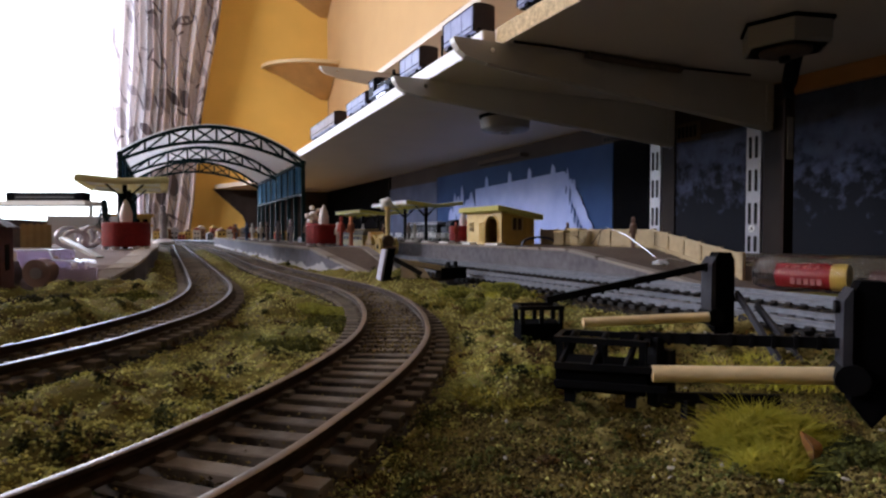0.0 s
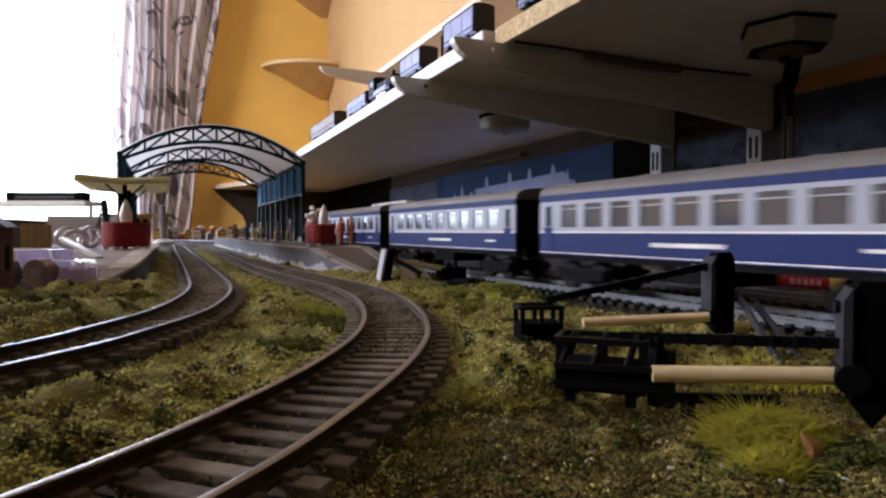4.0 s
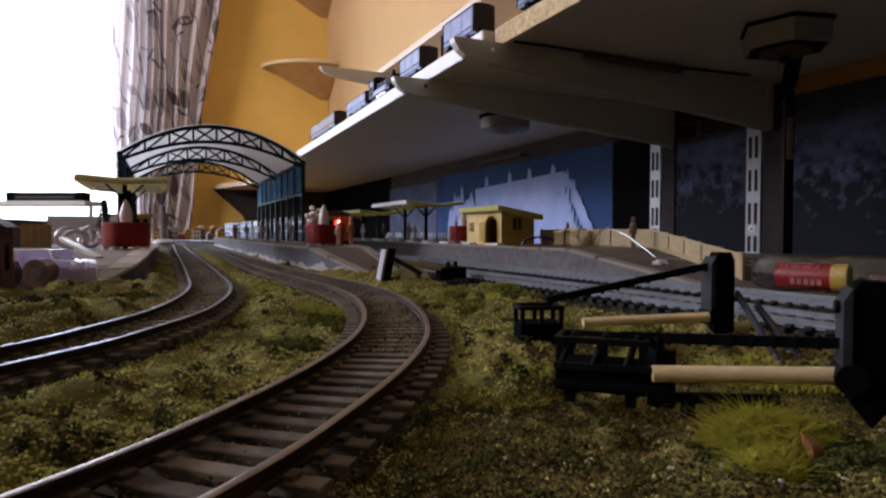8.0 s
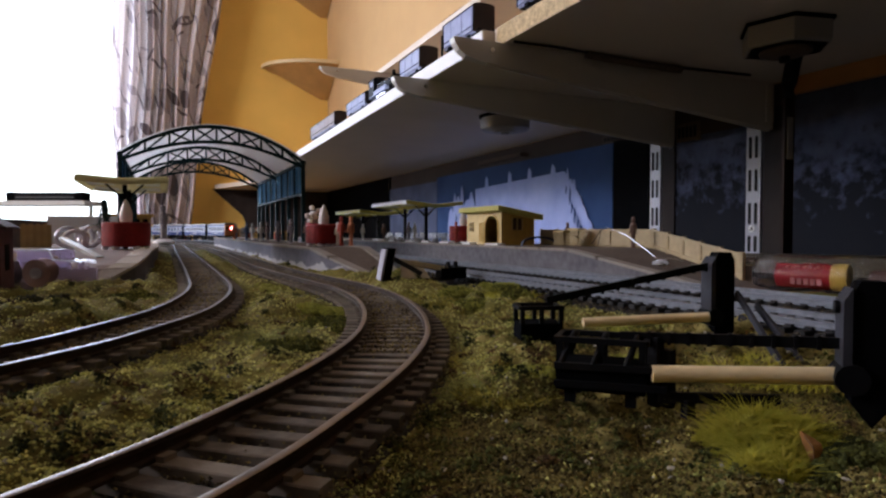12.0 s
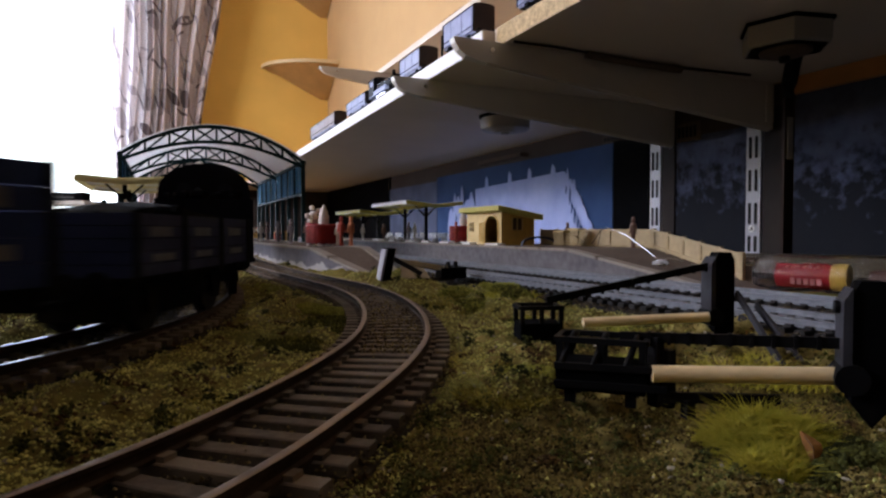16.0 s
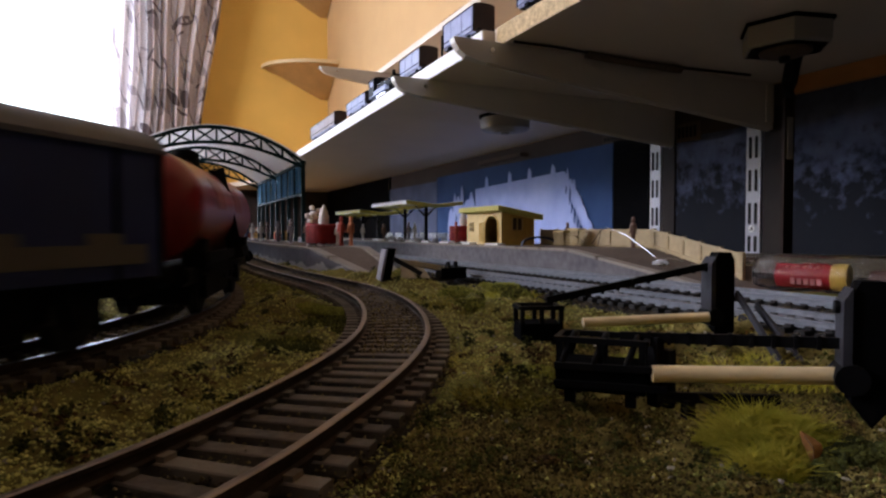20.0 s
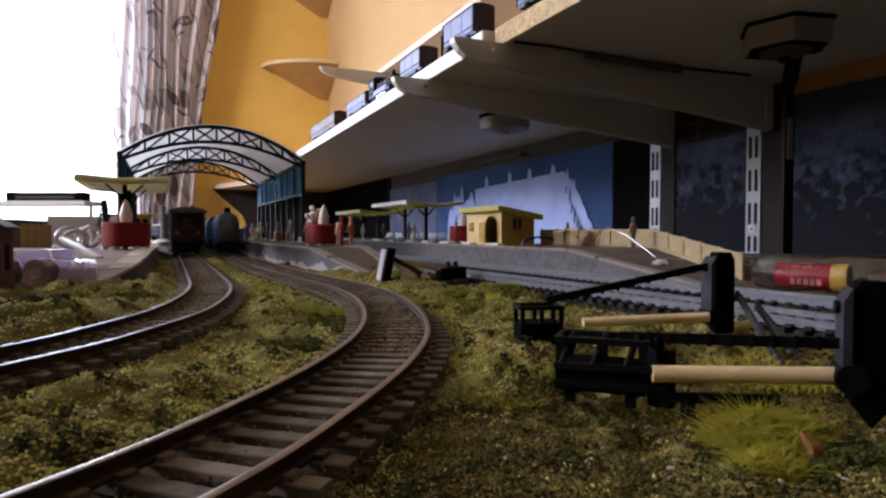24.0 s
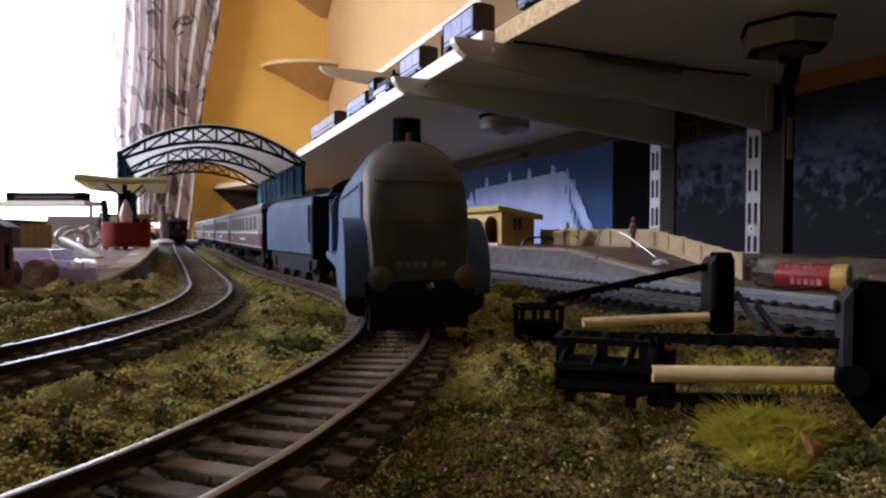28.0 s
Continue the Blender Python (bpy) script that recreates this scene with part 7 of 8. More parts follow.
def tank_wagon(label, barrel, bands, end_m):
    ob = wagon_base("tank_wagon", label, 112, "tank wagons", "tank wagon")
    prof = [(0.1, -54), (9, -53.4), (13.2, -51), (14.6, -47), (14.6, -34)]
    for nm, y0, y1, mm in (("barrel_end", -54, -34, end_m), ("barrel", -34, 34, barrel), ("barrel_end", 34, 54, end_m)):
        secs = []
        for i in range(9):
            y = y0 + (y1 - y0) * i / 8
            e = max(0.0, abs(y) - 46) / 8
            r = 14.8 * math.sqrt(max(0.02, 1 - e * e * 0.97))
            secs.append([(r * math.cos(2 * math.pi * k / 28), y, 29.5 + r * math.sin(2 * math.pi * k / 28)) for k in range(28)])
        part(nm, loft(secs), mm, ob, smooth=True)
    for s in (-1, 1):
        for y in bands:
            part("painted_panel", loft([[(s * 14.95 * math.cos(a), y0, 29.5 + 14.95 * math.sin(a)) for y0 in (y - 7, y + 7)] + [(s * 14.8 * math.cos(a), y0, 29.5 + 14.8 * math.sin(a)) for y0 in (y + 7, y - 7)]
                                        for a in (0.0, 0.16, 0.32, 0.48, 0.64)]), RED_PANEL if barrel is RED_TANK else FIG_RED, ob, "painted panel")
        if barrel is CREAM_TANK:
            for nm, y0, y1, a0, a1, mm in (("letter_bar", 16, 19, 0.0, 0.55, FIG_GREY), ("letter_bar", 19, 30, 0.44, 0.56, FIG_GREY), ("grey_panel", 35, 44, 0.02, 0.50, WORN_GREY), ("barrel_band", 46.2, 47.4, -0.3, 1.45, UNDER), ("barrel_band", -47.4, -46.2, -0.3, 1.45, UNDER)):
                rr = 14.95 if y1 < 46 else 14.6
                part(nm, loft([[(s * (rr + 0.12) * math.cos(a), y, 29.5 + (rr + 0.12) * math.sin(a)) for y in (y0, y1)] + [(s * (rr - 0.25) * math.cos(a), y, 29.5 + (rr - 0.25) * math.sin(a)) for y in (y1, y0)]
                               for a in [a0 + (a1 - a0) * k / 6 for k in range(7)]]), mm, ob, "worn dark marking")
        part("saddle_strap", bar((s * 14, -40, 16), (s * 14, 40, 16), 1.4, 3), UNDER, ob)
        for y in (-38, 38):
            part("saddle", box(s * 11 - 3, s * 11 + 3, y - 3, y + 3, 13.4, 21), UNDER, ob)
    part("filler_dome", turned([(4.4, 43), (4.4, 47.5), (3.6, 49.2), (0, 49.8)], 20), UNDER, ob, smooth=True)
    part("walkway", box(-3.2, 3.2, -14, 14, 44.6, 45.3), UNDER, ob, "black top walkway")
    for y in (-13, 13):
        part("walkway_leg", box(-3, 3, y - 0.6, y + 0.6, 42, 44.7), UNDER, ob)
    part("ladder", bar((15.4, 4, 14), (9, 4, 44), 0.8, 5), UNDER, ob)
    return ob


WORN_GREY = mat("worn_grey_panel", (0.10, 0.10, 0.13), 0.6, 0, 0.3, 120)
RED_TANK = mat("red_tank_paint", (0.24, 0.010, 0.012), 0.32, 0, 0.2, 60)
RED_PANEL = mat("faded_red_panel", (0.30, 0.07, 0.05), 0.5, 0, 0.3, 120)
CREAM_TANK = mat("cream_tank_paint", (0.70, 0.50, 0.24), 0.4, 0, 0.15, 60)
STRIP_CREAM = mat("strip_cream_paint", (0.120, 0.105, 0.085), 0.7, 0, 0.15, 60)
VAN_BLUE = mat("van_blue", (0.011, 0.020, 0.095), 0.68, 0, 0.25, 80)
VAN_NAVY = mat("van_navy", (0.020, 0.026, 0.075), 0.68, 0, 0.25, 80)
BRAKE_GREY = mat("brake_van_brown_grey", (0.074, 0.072, 0.098), 0.65, 0, 0.25, 100, 0.1)

BRAKE_END = mat("brake_van_maroon", (0.030, 0.018, 0.024), 0.7, 0, 0.3, 100, 0.1)


def box_van(label, paint, sign):
    ob = wagon_base("box_van", label, 84, "covered vans")
    for s in (-1, 1):
        part("side", box(s * 15.4 - 0.6, s * 15.4 + 0.6, -42, 42, 13.5, 40), paint, ob)
        part("end", box(-14.8, 14.8, s * 41.4 - 0.6, s * 41.4 + 0.6, 13.5, 42), paint, ob)
        part("door", box(s * 16.2 - 0.2, s * 16.2 + 0.2, -12, 12, 15, 38), paint, ob)
        if sign is FADED:
            part("sign_panel", box(s * 16.15 - 0.15, s * 16.15 + 0.15, 14, 38, 21, 26), FADED, ob, "pale illegible sign")
        part("sign_patch", box(s * 16.15 - 0.15, s * 16.15 + 0.15, -38, -18, 30, 33.5), sign, ob, "small coloured sign")
        if sign is FADED:
            part("sign_panel", box(s * 16.45 - 0.1, s * 16.45 + 0.1, -11, 11, 20, 33), FADED, ob, "faded illegible sign")
            part("sign_panel", box(s * 16.15 - 0.15, s * 16.15 + 0.15, -38, -18, 17, 23), FADED, ob, "faded illegible sign")
        else:
            part("sign_panel", box(s * 16.45 - 0.1, s * 16.45 + 0.1, -36, 36, 16.4, 20.4), STRIP_CREAM, ob, "cream panel strip")
            for y0 in (-30, -4, 20):
                part("sign_panel", box(s * 16.45 - 0.1, s * 16.45 + 0.1, y0, y0 + 9, 20.4, 22.6), STRIP_CREAM, ob, "cream panel strip")
        for y in (-41, -28, 28, 41):
            part("strapping", box(s * 16.2 - 0.25, s * 16.2 + 0.25, y - 0.6, y + 0.6, 13.5, 40), UNDER, ob)
    part("floor", box(-14.8, 14.8, -40.8, 40.8, 13.4, 14.2), UNDER, ob)
    part("roof", prism([(16.4 * math.cos(math.pi * i / 10), 39.8 + 6.5 * math.sin(math.pi * i / 10)) for i in range(11)], -42.8, 42.8), ROOF_GREY, ob, smooth=True)
    for s in (-1, 1):
        part("roof_edge", box(s * 16.5 - 0.3, s * 16.5 + 0.3, -42.8, 42.8, 39.4, 40.4), FADED, ob, "pale roof edge")
    return ob


def brake_van():
    ob = wagon_base("brake_van", "brown-grey goods brake van with an open verandah and curved roof", 96, "goods wagons")
    for s in (-1, 1):
        for i in range(6):
            part("side_plank", box(s * 14.8 - 0.6, s * 14.8 + 0.6, -28, 47, 13.6 + i * 4.3, 17.6 + i * 4.3), BRAKE_GREY, ob)
        part("verandah_side", box(s * 14.8 - 0.6, s * 14.8 + 0.6, -47.4, -28, 13.6, 27), BRAKE_GREY, ob)
        part("corner_post", box(s * 14.4 - 0.9, s * 14.4 + 0.9, -47.4, -45.8, 27, 42), BRAKE_GREY, ob)
        part("look_out", box(s * 16.2 - 1.0, s * 16.2 + 1.0, 2, 16, 20, 38), BRAKE_GREY, ob, bevel=0.5)
        for y in (-22, 32):
            part("window", box(s * 15.5 - 0.15, s * 15.5 + 0.15, y - 5, y + 5, 27, 36), PANE, ob)
        part("step_board", box(s * 14.5 - 1.8, s * 14.5 + 1.8, -44, 44, 4.6, 5.4), UNDER, ob)
        part("hand_rail", rod((s * 15.9, -46, 22), (s * 15.9, -30, 22), 0.4, 6), LINING, ob)
    part("end_panel", box(-14.2, 14.2, -47.4, -46.2, 13.6, 27), BRAKE_END, ob, "dark maroon end boards")
    part("cabin_end", box(-14.2, 14.2, -28.6, -27.4, 13.6, 42), BRAKE_END, ob)
    part("cabin_end", box(-14.2, 14.2, 46, 47, 13.6, 42), BRAKE_GREY, ob)
    part("end_door", box(-4, 4, -29.0, -28.6, 14, 36), DUSTY, ob)
    part("floor", box(-14.4, 14.4, -46, 46, 13.3, 14), UNDER, ob)
    part("roof", prism([(17.5 * math.cos(math.pi * i / 12), 41.0 + 5.0 * math.sin(math.pi * i / 12)) for i in range(13)], -50, 49.5), ROOF_GREY, ob, smooth=True)
    part("stove_pipe", rod((6, 10, 44), (6, 10, 50), 1.2, 10), UNDER, ob)
    for x in (-9, 9):
        part("tail_lamp", box(x - 1.4, x + 1.4, -49.2, -47.4, 20, 23.5), FIG_RED, ob, "small dull red lamp")
    part("ballast_weight", box(-12, 12, -46, -30, 13.6, 16), UNDER, ob)
    return ob


goods = [(tank, 143)]
for k, high, load in ((0, 27, True), (1, 35, False), (2, 34.5, True), (3, 36, True), (1, 37, False), (2, 34, True)):
    goods.append((open_wagon(k, high, load), 94))
goods.append((tank_wagon("cream tank wagon with a red lettered panel", CREAM_TANK, (-32, -18, -4), CREAM_TANK), 134))
goods.append((tank_wagon("dark red tank wagon with a black top walkway", RED_TANK, (-20, 14), RED_TANK), 134))
goods.append((box_van("dark blue covered van with a small orange sign", VAN_BLUE, ORANGE_END), 88))
goods.append((box_van("navy blue covered van with pale lettering", VAN_NAVY, FADED), 88))
goods.append((brake_van(), 114))
for ob, _ in goods:
    ob.scale = (1.1, 1.0, 1.1) if ob.name.startswith("box_van") else (1.1, 1.14, 1.1) if ob.name.startswith("open") else (1.1, 1.1, 1.1)

# ---- small yellow vintage train ----
ROCKET = mat("rocket_yellow", (0.44, 0.31, 0.058), 0.45, 0, 0.15, 120)
COACH_ROOF = mat("coach_roof_drab", (0.17, 0.14, 0.085), 0.7, 0, 0.2, 120, spec=0.2)
ROCKET_BROWN = mat("stage_coach_brown", (0.16, 0.075, 0.03), 0.5, 0, 0.2, 120)
rk = thing("vintage_engine", "small yellow vintage engine with a tall white chimney and cotton smoke", "steam locomotive")
part("boiler", rod((0, -10, 17), (0, 8, 17), 5.6, 24), ROCKET, rk, smooth=True)
part("firebox", box(-5, 5, -15, -9, 8, 22), ROCKET_BROWN, rk, bevel=0.8)
part("chimney", rod((0, 11, 14), (0, 11, 50), 2.5, 16), CREAM, rk, "tall cream chimney", smooth=True)
part("chimney_crown", turned([(2.6, 48), (4.2, 51), (4.2, 52.5), (2, 52.5)], 12, at=(0, 11, 0)), CREAM, rk, smooth=True)
bm = bmesh.new()
for i in range(26):
    c = (rnd.uniform(-4, 4), 11 + rnd.uniform(-11, 3), 53 + rnd.uniform(-3, 6))
    r = rnd.uniform(2.0, 3.8)
    turned([(0, -r), (r * 0.7, -r * 0.7), (r, 0), (r * 0.7, r * 0.7), (0, r)], 10, bm, c)
part("smoke_puff", bm, STEAM_COTTON, rk, "white cotton wool smoke", smooth=True)
part("smokebox", rod((0, 7, 15), (0, 14.5, 15), 6.2, 24), DUSTY, rk, "dark brown smokebox", bevel=0.5)
part("frame", box(-6, 6, -17, 15, 6, 8.5), BLACK, rk)
part("buffer_beam", box(-8, 8, 14.8, 16.4, 6, 9.5), ROCKET_BROWN, rk)
part("cylinder", rod((-7.5, -12, 21), (-7.5, -2, 14), 2.2, 12), ROCKET, rk)
part("cylinder", rod((7.5, -12, 21), (7.5, -2, 14), 2.2, 12), ROCKET, rk)
wheels(rk, (8,), 9.0, name="driving_wheel", material=ROCKET)
wheels(rk, (-11,), 5.0, material=ROCKET)
coupling(rk, -17, -1)
rt_ = thing("vintage_tender", "orange-yellow barrel tender of the vintage engine", "tender")
part("frame", box(-9, 9, -11, 11, 8, 11), ROCKET_BROWN, rt_)
part("water_barrel", rod((-8, 0, 18), (8, 0, 18), 7, 20), mat("orange_barrel", (0.46, 0.25, 0.035), 0.45, 0, 0.2, 120), rt_, smooth=True)
part("side_boards", box(-9, 9, -11, 11, 11, 15), ROCKET, rt_)
wheels(rt_, (-6, 6), 5.0, material=ROCKET)
coupling(rt_, -11, -1)
vc = thing("stage_coach", "yellow vintage railway coach with a drab grey-brown roof", "railway coach", group="yellow coaches")
part("lower_body", box(-11, 11, -17, 17, 9, 21), ROCKET, vc, bevel=0.8)
part("floor_frame", box(-10, 10, -18, 18, 7, 9), ROCKET_BROWN, vc)
for i in range(3):
    y = -11.3 + i * 11.3
    for s in (-1, 1):
        part("window", box(s * 11.15 - 0.2, s * 11.15 + 0.2, y - 3.6, y - 1.0, 15.5, 19.5), PANE, vc)
        part("window", box(s * 11.15 - 0.2, s * 11.15 + 0.2, y + 1.0, y + 3.6, 15.5, 19.5), PANE, vc)
        part("door", box(s * 11.1 - 0.2, s * 11.1 + 0.2, y - 2.4, y + 2.4, 10, 14.5), ROCKET, vc)
part("roof", prism([(11.8 * math.cos(math.pi * i / 8), 21 + 6.6 * math.sin(math.pi * i / 8) ** 0.6) for i in range(9)], -18, 18), COACH_ROOF, vc, "dull grey-brown curved roof", smooth=True)
part("roof_rail", box(-9, 9, -16, 16, 27.4, 28.2), CREAM, vc)
wheels(vc, (-9.5, 9.5), 6.0, material=ROCKET)
coupling(vc, -18, -1)
vc.scale = (1.0, 1.17, 1.0)
vintage = [(rk, 34), (rt_, 25), (vc, 45), (copy_thing(vc, Matrix.Identity(4)), 45), (copy_thing(vc, Matrix.Identity(4)), 45)]
for ob, _ in vintage[3:]:
    ob.scale = vc.scale

# ---- dark engine and lit coach on the line behind the platform ----
dk = copy_thing(tank, Matrix.Identity(4))
dk.scale = (1, 1, 1)
dk["label"] = "black tank engine on the line behind the platform"
lc = coach("lit_coach", "dark coach with lit windows and a pale roof", 190, 16, 15, 24, 26.5, 34.5, 40, 45.5, 7, UNDER, UNDER, UNDER, ROOF_PALE, "")
for i in range(3):
    part("lit_window", box(-16.4, -16.0, 40 + i * 15, 50 + i * 15, 27, 31.5), CABIN, lc, "glowing window")
dark_train = [(dk, 150), (lc, 205)]

# ---- stock standing on the long shelf ----
SHELF_TOP = SHELF_Z + SHELF_T
PURPLE_GREY = mat("lilac_grey_van", (0.17, 0.19, 0.37), 0.5, 0, 0.25, 80)
DARK_BROWN = mat("umber_van", (0.030, 0.018, 0.018), 0.6, 0, 0.3, 80)


def shelf_van(y, ln, h, body, label):
    ob = thing("display_van", label, "model wagon", pose(shelf_edge(max(y, 0.66)) + 0.0185 + (0.012 if y < 0.66 else 0), y, SHELF_TOP + (0.002 if y < 0.66 else 0)), "stock on the shelf")
    part("body", box(-15, 15, -ln / 2, ln / 2, 12, h), body, ob, bevel=0.5)
    part("roof", prism([(15.6 * math.cos(math.pi * i / 8), h + 4 * math.sin(math.pi * i / 8)) for i in range(9)], -ln / 2 - 1, ln / 2 + 1), DARK_BROWN, ob)
    part("underframe", box(-11, 11, -ln / 2, ln / 2, 8, 12), UNDER, ob)
    part("end_panel", box(-15.2, 15.2, -ln / 2 - 0.6, -ln / 2, 10, h + 2), DARK_BROWN, ob, "dark brown end")
    part("roof_edge", box(-15.9, -15.5, -ln / 2, ln / 2, h - 0.6, h + 0.8), BLACKMATT, ob)
    part("sill_band", box(-15.5, -15.05, -ln / 2, ln / 2, 17, 18.4), BLACKMATT, ob)
    for sy in (-1, 1):
        part("corner_post", box(-15.6, -14.6, sy * (ln / 2 - 1) - 1, sy * (ln / 2 - 1) + 1, 10, h), BLACKMATT, ob)
        part("axle_box", box(-14.5, -11.5, sy * ln * 0.3 - 4, sy * ln * 0.3 + 4, 5, 10), UNDER, ob)
        part("buffer", rod((sy * 10, -ln / 2 - 6, 12), (sy * 10, -ln / 2, 12), 1.6, 10), UNDER, ob)
    for k in range(3):
        yy = -ln / 2 + ln * (k + 0.5) / 3
        part("rib", box(-15.6, -15, yy - ln * 0.12, yy - ln * 0.12 + 1.2, 12, h), body, ob)
    part("solebar", box(-13, -11.4, -ln / 2, ln / 2, 9, 12), PURPLE_GREY, ob)
    wheels(ob, (-ln * 0.3, ln * 0.3), 6.0)
    return ob


shelf_van(1.566, 262, 40, mat("weathered_grey", (0.22, 0.20, 0.20), 0.7, 0, 0.3, 90, second=(0.42, 0.40, 0.42), blotch=30), "grey covered van standing on the shelf edge")
shelf_van(1.245, 140, 33, PURPLE_GREY, "blue-grey tender standing on the shelf edge")
shelf_van(0.925, 90, 40, PURPLE_GREY, "lilac-grey van with dark ends standing on the shelf edge")
shelf_van(0.742, 94, 43, PURPLE_GREY, "tall lilac-grey van standing on the shelf edge")
shelf_van(0.560, 98, 46, PURPLE_GREY, "tall lilac-grey van standing on the shelf edge")
de = thing("display_engine", "dark grey model steam engine standing on the shelf edge", "model engine", pose(shelf_edge(1.11) + 0.0185, 1.125, SHELF_TOP), "stock on the shelf")
part("boiler", rod((0, -10, 26), (0, -86, 26), 10.5, 24), LOCO_BLACK, de, smooth=True)
part("cab", box(-15, 15, -8, 24, 14, 46), LOCO_BLACK, de, bevel=1)
part("chimney", rod((0, -78, 36), (0, -78, 47), 3.2, 14), LOCO_BLACK, de)
part("dome", turned([(5, 34), (4.6, 39), (0, 42)], 14, at=(0, -44, 0)), LOCO_BLACK, de, smooth=True)
part("running_plate", box(-15, 15, -92, 26, 12.5, 14), PURPLE_GREY, de)
part("frame", box(-8, 8, -90, 24, 6, 12.5), LOCO_BLACK, de)
part("cab_roof", prism([(16 * math.cos(math.pi * i / 8), 45 + 4 * math.sin(math.pi * i / 8)) for i in range(9)], -12, 28), LOCO_BLACK, de)
part("cab_window", box(-15.4, -15.0, -2, 12, 32, 41), PURPLE_GREY, de, "pale cab opening")
part("splasher", box(-15, -11, -74, -6, 14, 21), PURPLE_GREY, de, "blue-grey splasher", bevel=1.5)
part("smokebox", rod((0, -86, 26), (0, -94, 26), 11.2, 24), BLACKMATT, de, smooth=True)
part("coupling_rod", bar((-12.6, -66, 9), (-12.6, -14, 9), 1.0, 2.0), SILVER, de)
part("hand_rail", rod((-11.2, -88, 31), (-11.2, -8, 31), 0.5, 6), SILVER, de)
part("buffer_beam", box(-15, 15, -95, -92, 9, 15), LOCO_BLACK, de)
wheels(de, (-66, -40, -14), 10)
fr = thing("wire_frame", "dark wire display frame on the shelf", "frame", pose(0.62, 1.30, SHELF_TOP))
for a, b in (((0, -60, 0), (0, -60, 260)), ((0, 60, 0), (0, 60, 260)), ((0, -60, 260), (0, 60, 260)), ((0, -60, 130), (0, 60, 130))):
    part("wire", rod(a, b, 3, 8), UNDER, fr)

# ---- loose scatter: crumbs of foam, stones, grass blades ----
def seen_points(rs, n, near, far, turn=radians(24.6), spread=radians(39)):
    """Places on the board in front of the eye, thinning with distance."""
    d = near * (far / near) ** rs.uniform(0, 1, n)
    a = turn + rs.uniform(-spread, spread, n)
    return np.sin(a) * d, np.cos(a) * d, d


def crumbs(name, n, seed, near, far, size, material, label, keep, lift=0.3, squash=0.8, rise=(0.0, 0.0), clump=0):
    rs = np.random.RandomState(seed)
    x, y, d = seen_points(rs, n, near, far)
    ok = keep(x, y)
    x, y, d = x[ok], y[ok], d[ok]
    if clump:
        x = np.repeat(x, clump) + rs.normal(0, 0.0009, len(x) * clump)
        y = np.repeat(y, clump) + rs.normal(0, 0.0009, len(y) * clump)
        d = np.repeat(d, clump)
    z = land_height(x, y) + rs.uniform(rise[0], rise[1], len(x))
    n = len(x)
    r = rs.uniform(size[0], size[1], n) * (0.75 + np.minimum(d, 0.6))
    unit = np.array([(1, 0, 0), (-1, 0, 0), (0, 1, 0), (0, -1, 0), (0, 0, squash), (0, 0, -squash)], float)
    tri = np.array([(0, 2, 4), (2, 1, 4), (1, 3, 4), (3, 0, 4), (2, 0, 5), (1, 2, 5), (3, 1, 5), (0, 3, 5)])
    v = unit[None] * (rs.uniform(0.6, 1.4, (n, 6, 1)) * r[:, None, None]) + rs.normal(0, 0.18, (n, 6, 3)) * r[:, None, None]
    v += np.stack([x, y, z + r * lift], 1)[:, None]
    f = tri[None] + (np.arange(n) * 6)[:, None, None]
    me = bpy.data.meshes.new(name)
    me.from_pydata(v.reshape(-1, 3).tolist(), [], f.reshape(-1, 3).tolist())
    me.materials.append(material)
    return tagged(new(name, me), label, "ground scatter", kind="stuff")


ALL_LINES = (LINE_A, LINE_B, LINE_C, LINE_D)


def on_grass(x, y):
    d = line_distance(x, y, ALL_LINES)
    edge = np.sin(x * 900) * 0.002 + np.sin(y * 700) * 0.0018
    return (d > 0.0150 + edge) & (x < 0.158 + edge) & ~((x > 0.10) & (y > 0.385)) & ~((x < -0.022) & (y > 0.385)) & (y < 0.95) & ~((x < -0.006) & (y > 0.53)) & ((bare_depth(x, y) < 0.15) | (np.sin(x * 5100 + 2) * np.sin(y * 4300) > 0.72))


def on_earth(x, y):
    return (bare_depth(x, y) > -0.6) & (line_distance(x, y, (LINE_A, LINE_C)) > 0.0165)


def between_rails(x, y):
    d = line_distance(x, y, (LINE_A, LINE_B))
    return (d < 0.0162) & (np.abs(d - 0.009) > 0.0016)


def by_main_line(x, y):
    d = line_distance(x, y, (LINE_C, LINE_D))
    return (d < 0.026) & (np.abs(d - 0.009) > 0.0014)


DARK_CLUMP = mat("dark_clump", (0.022, 0.026, 0.008), 0.95, 0, 0.4, 120, second=(0.11, 0.115, 0.030), island=0.3, spec=0.1)
BROWN_CLUMP = mat("brown_clump", (0.045, 0.026, 0.012), 0.95, 0, 0.4, 120, second=(0.19, 0.115, 0.045), island=0.4, spec=0.1)
crumbs("grass_scatter", 120000, 1, 0.040, 0.85, (0.00016, 0.00044), CRUMB, "olive and yellow-green foam grass scatter", on_grass, rise=(0.0, 0.0004))
crumbs("clump_scatter", 420, 2, 0.045, 0.6, (0.00022, 0.00055), DARK_CLUMP, "dark green foam clumps in the grass", on_grass, rise=(0.0, 0.0018), clump=34)
crumbs("brown_clump_scatter", 320, 12, 0.045, 0.6, (0.00020, 0.0005), BROWN_CLUMP, "brown crumbs of earth in the grass", on_grass, rise=(0.0, 0.0012), clump=26)
crumbs("earth_scatter", 80000, 13, 0.045, 0.20, (0.00014, 0.00040), EARTH, "brown earth crumbs in front of the barriers", on_earth, rise=(0.0, 0.0006))
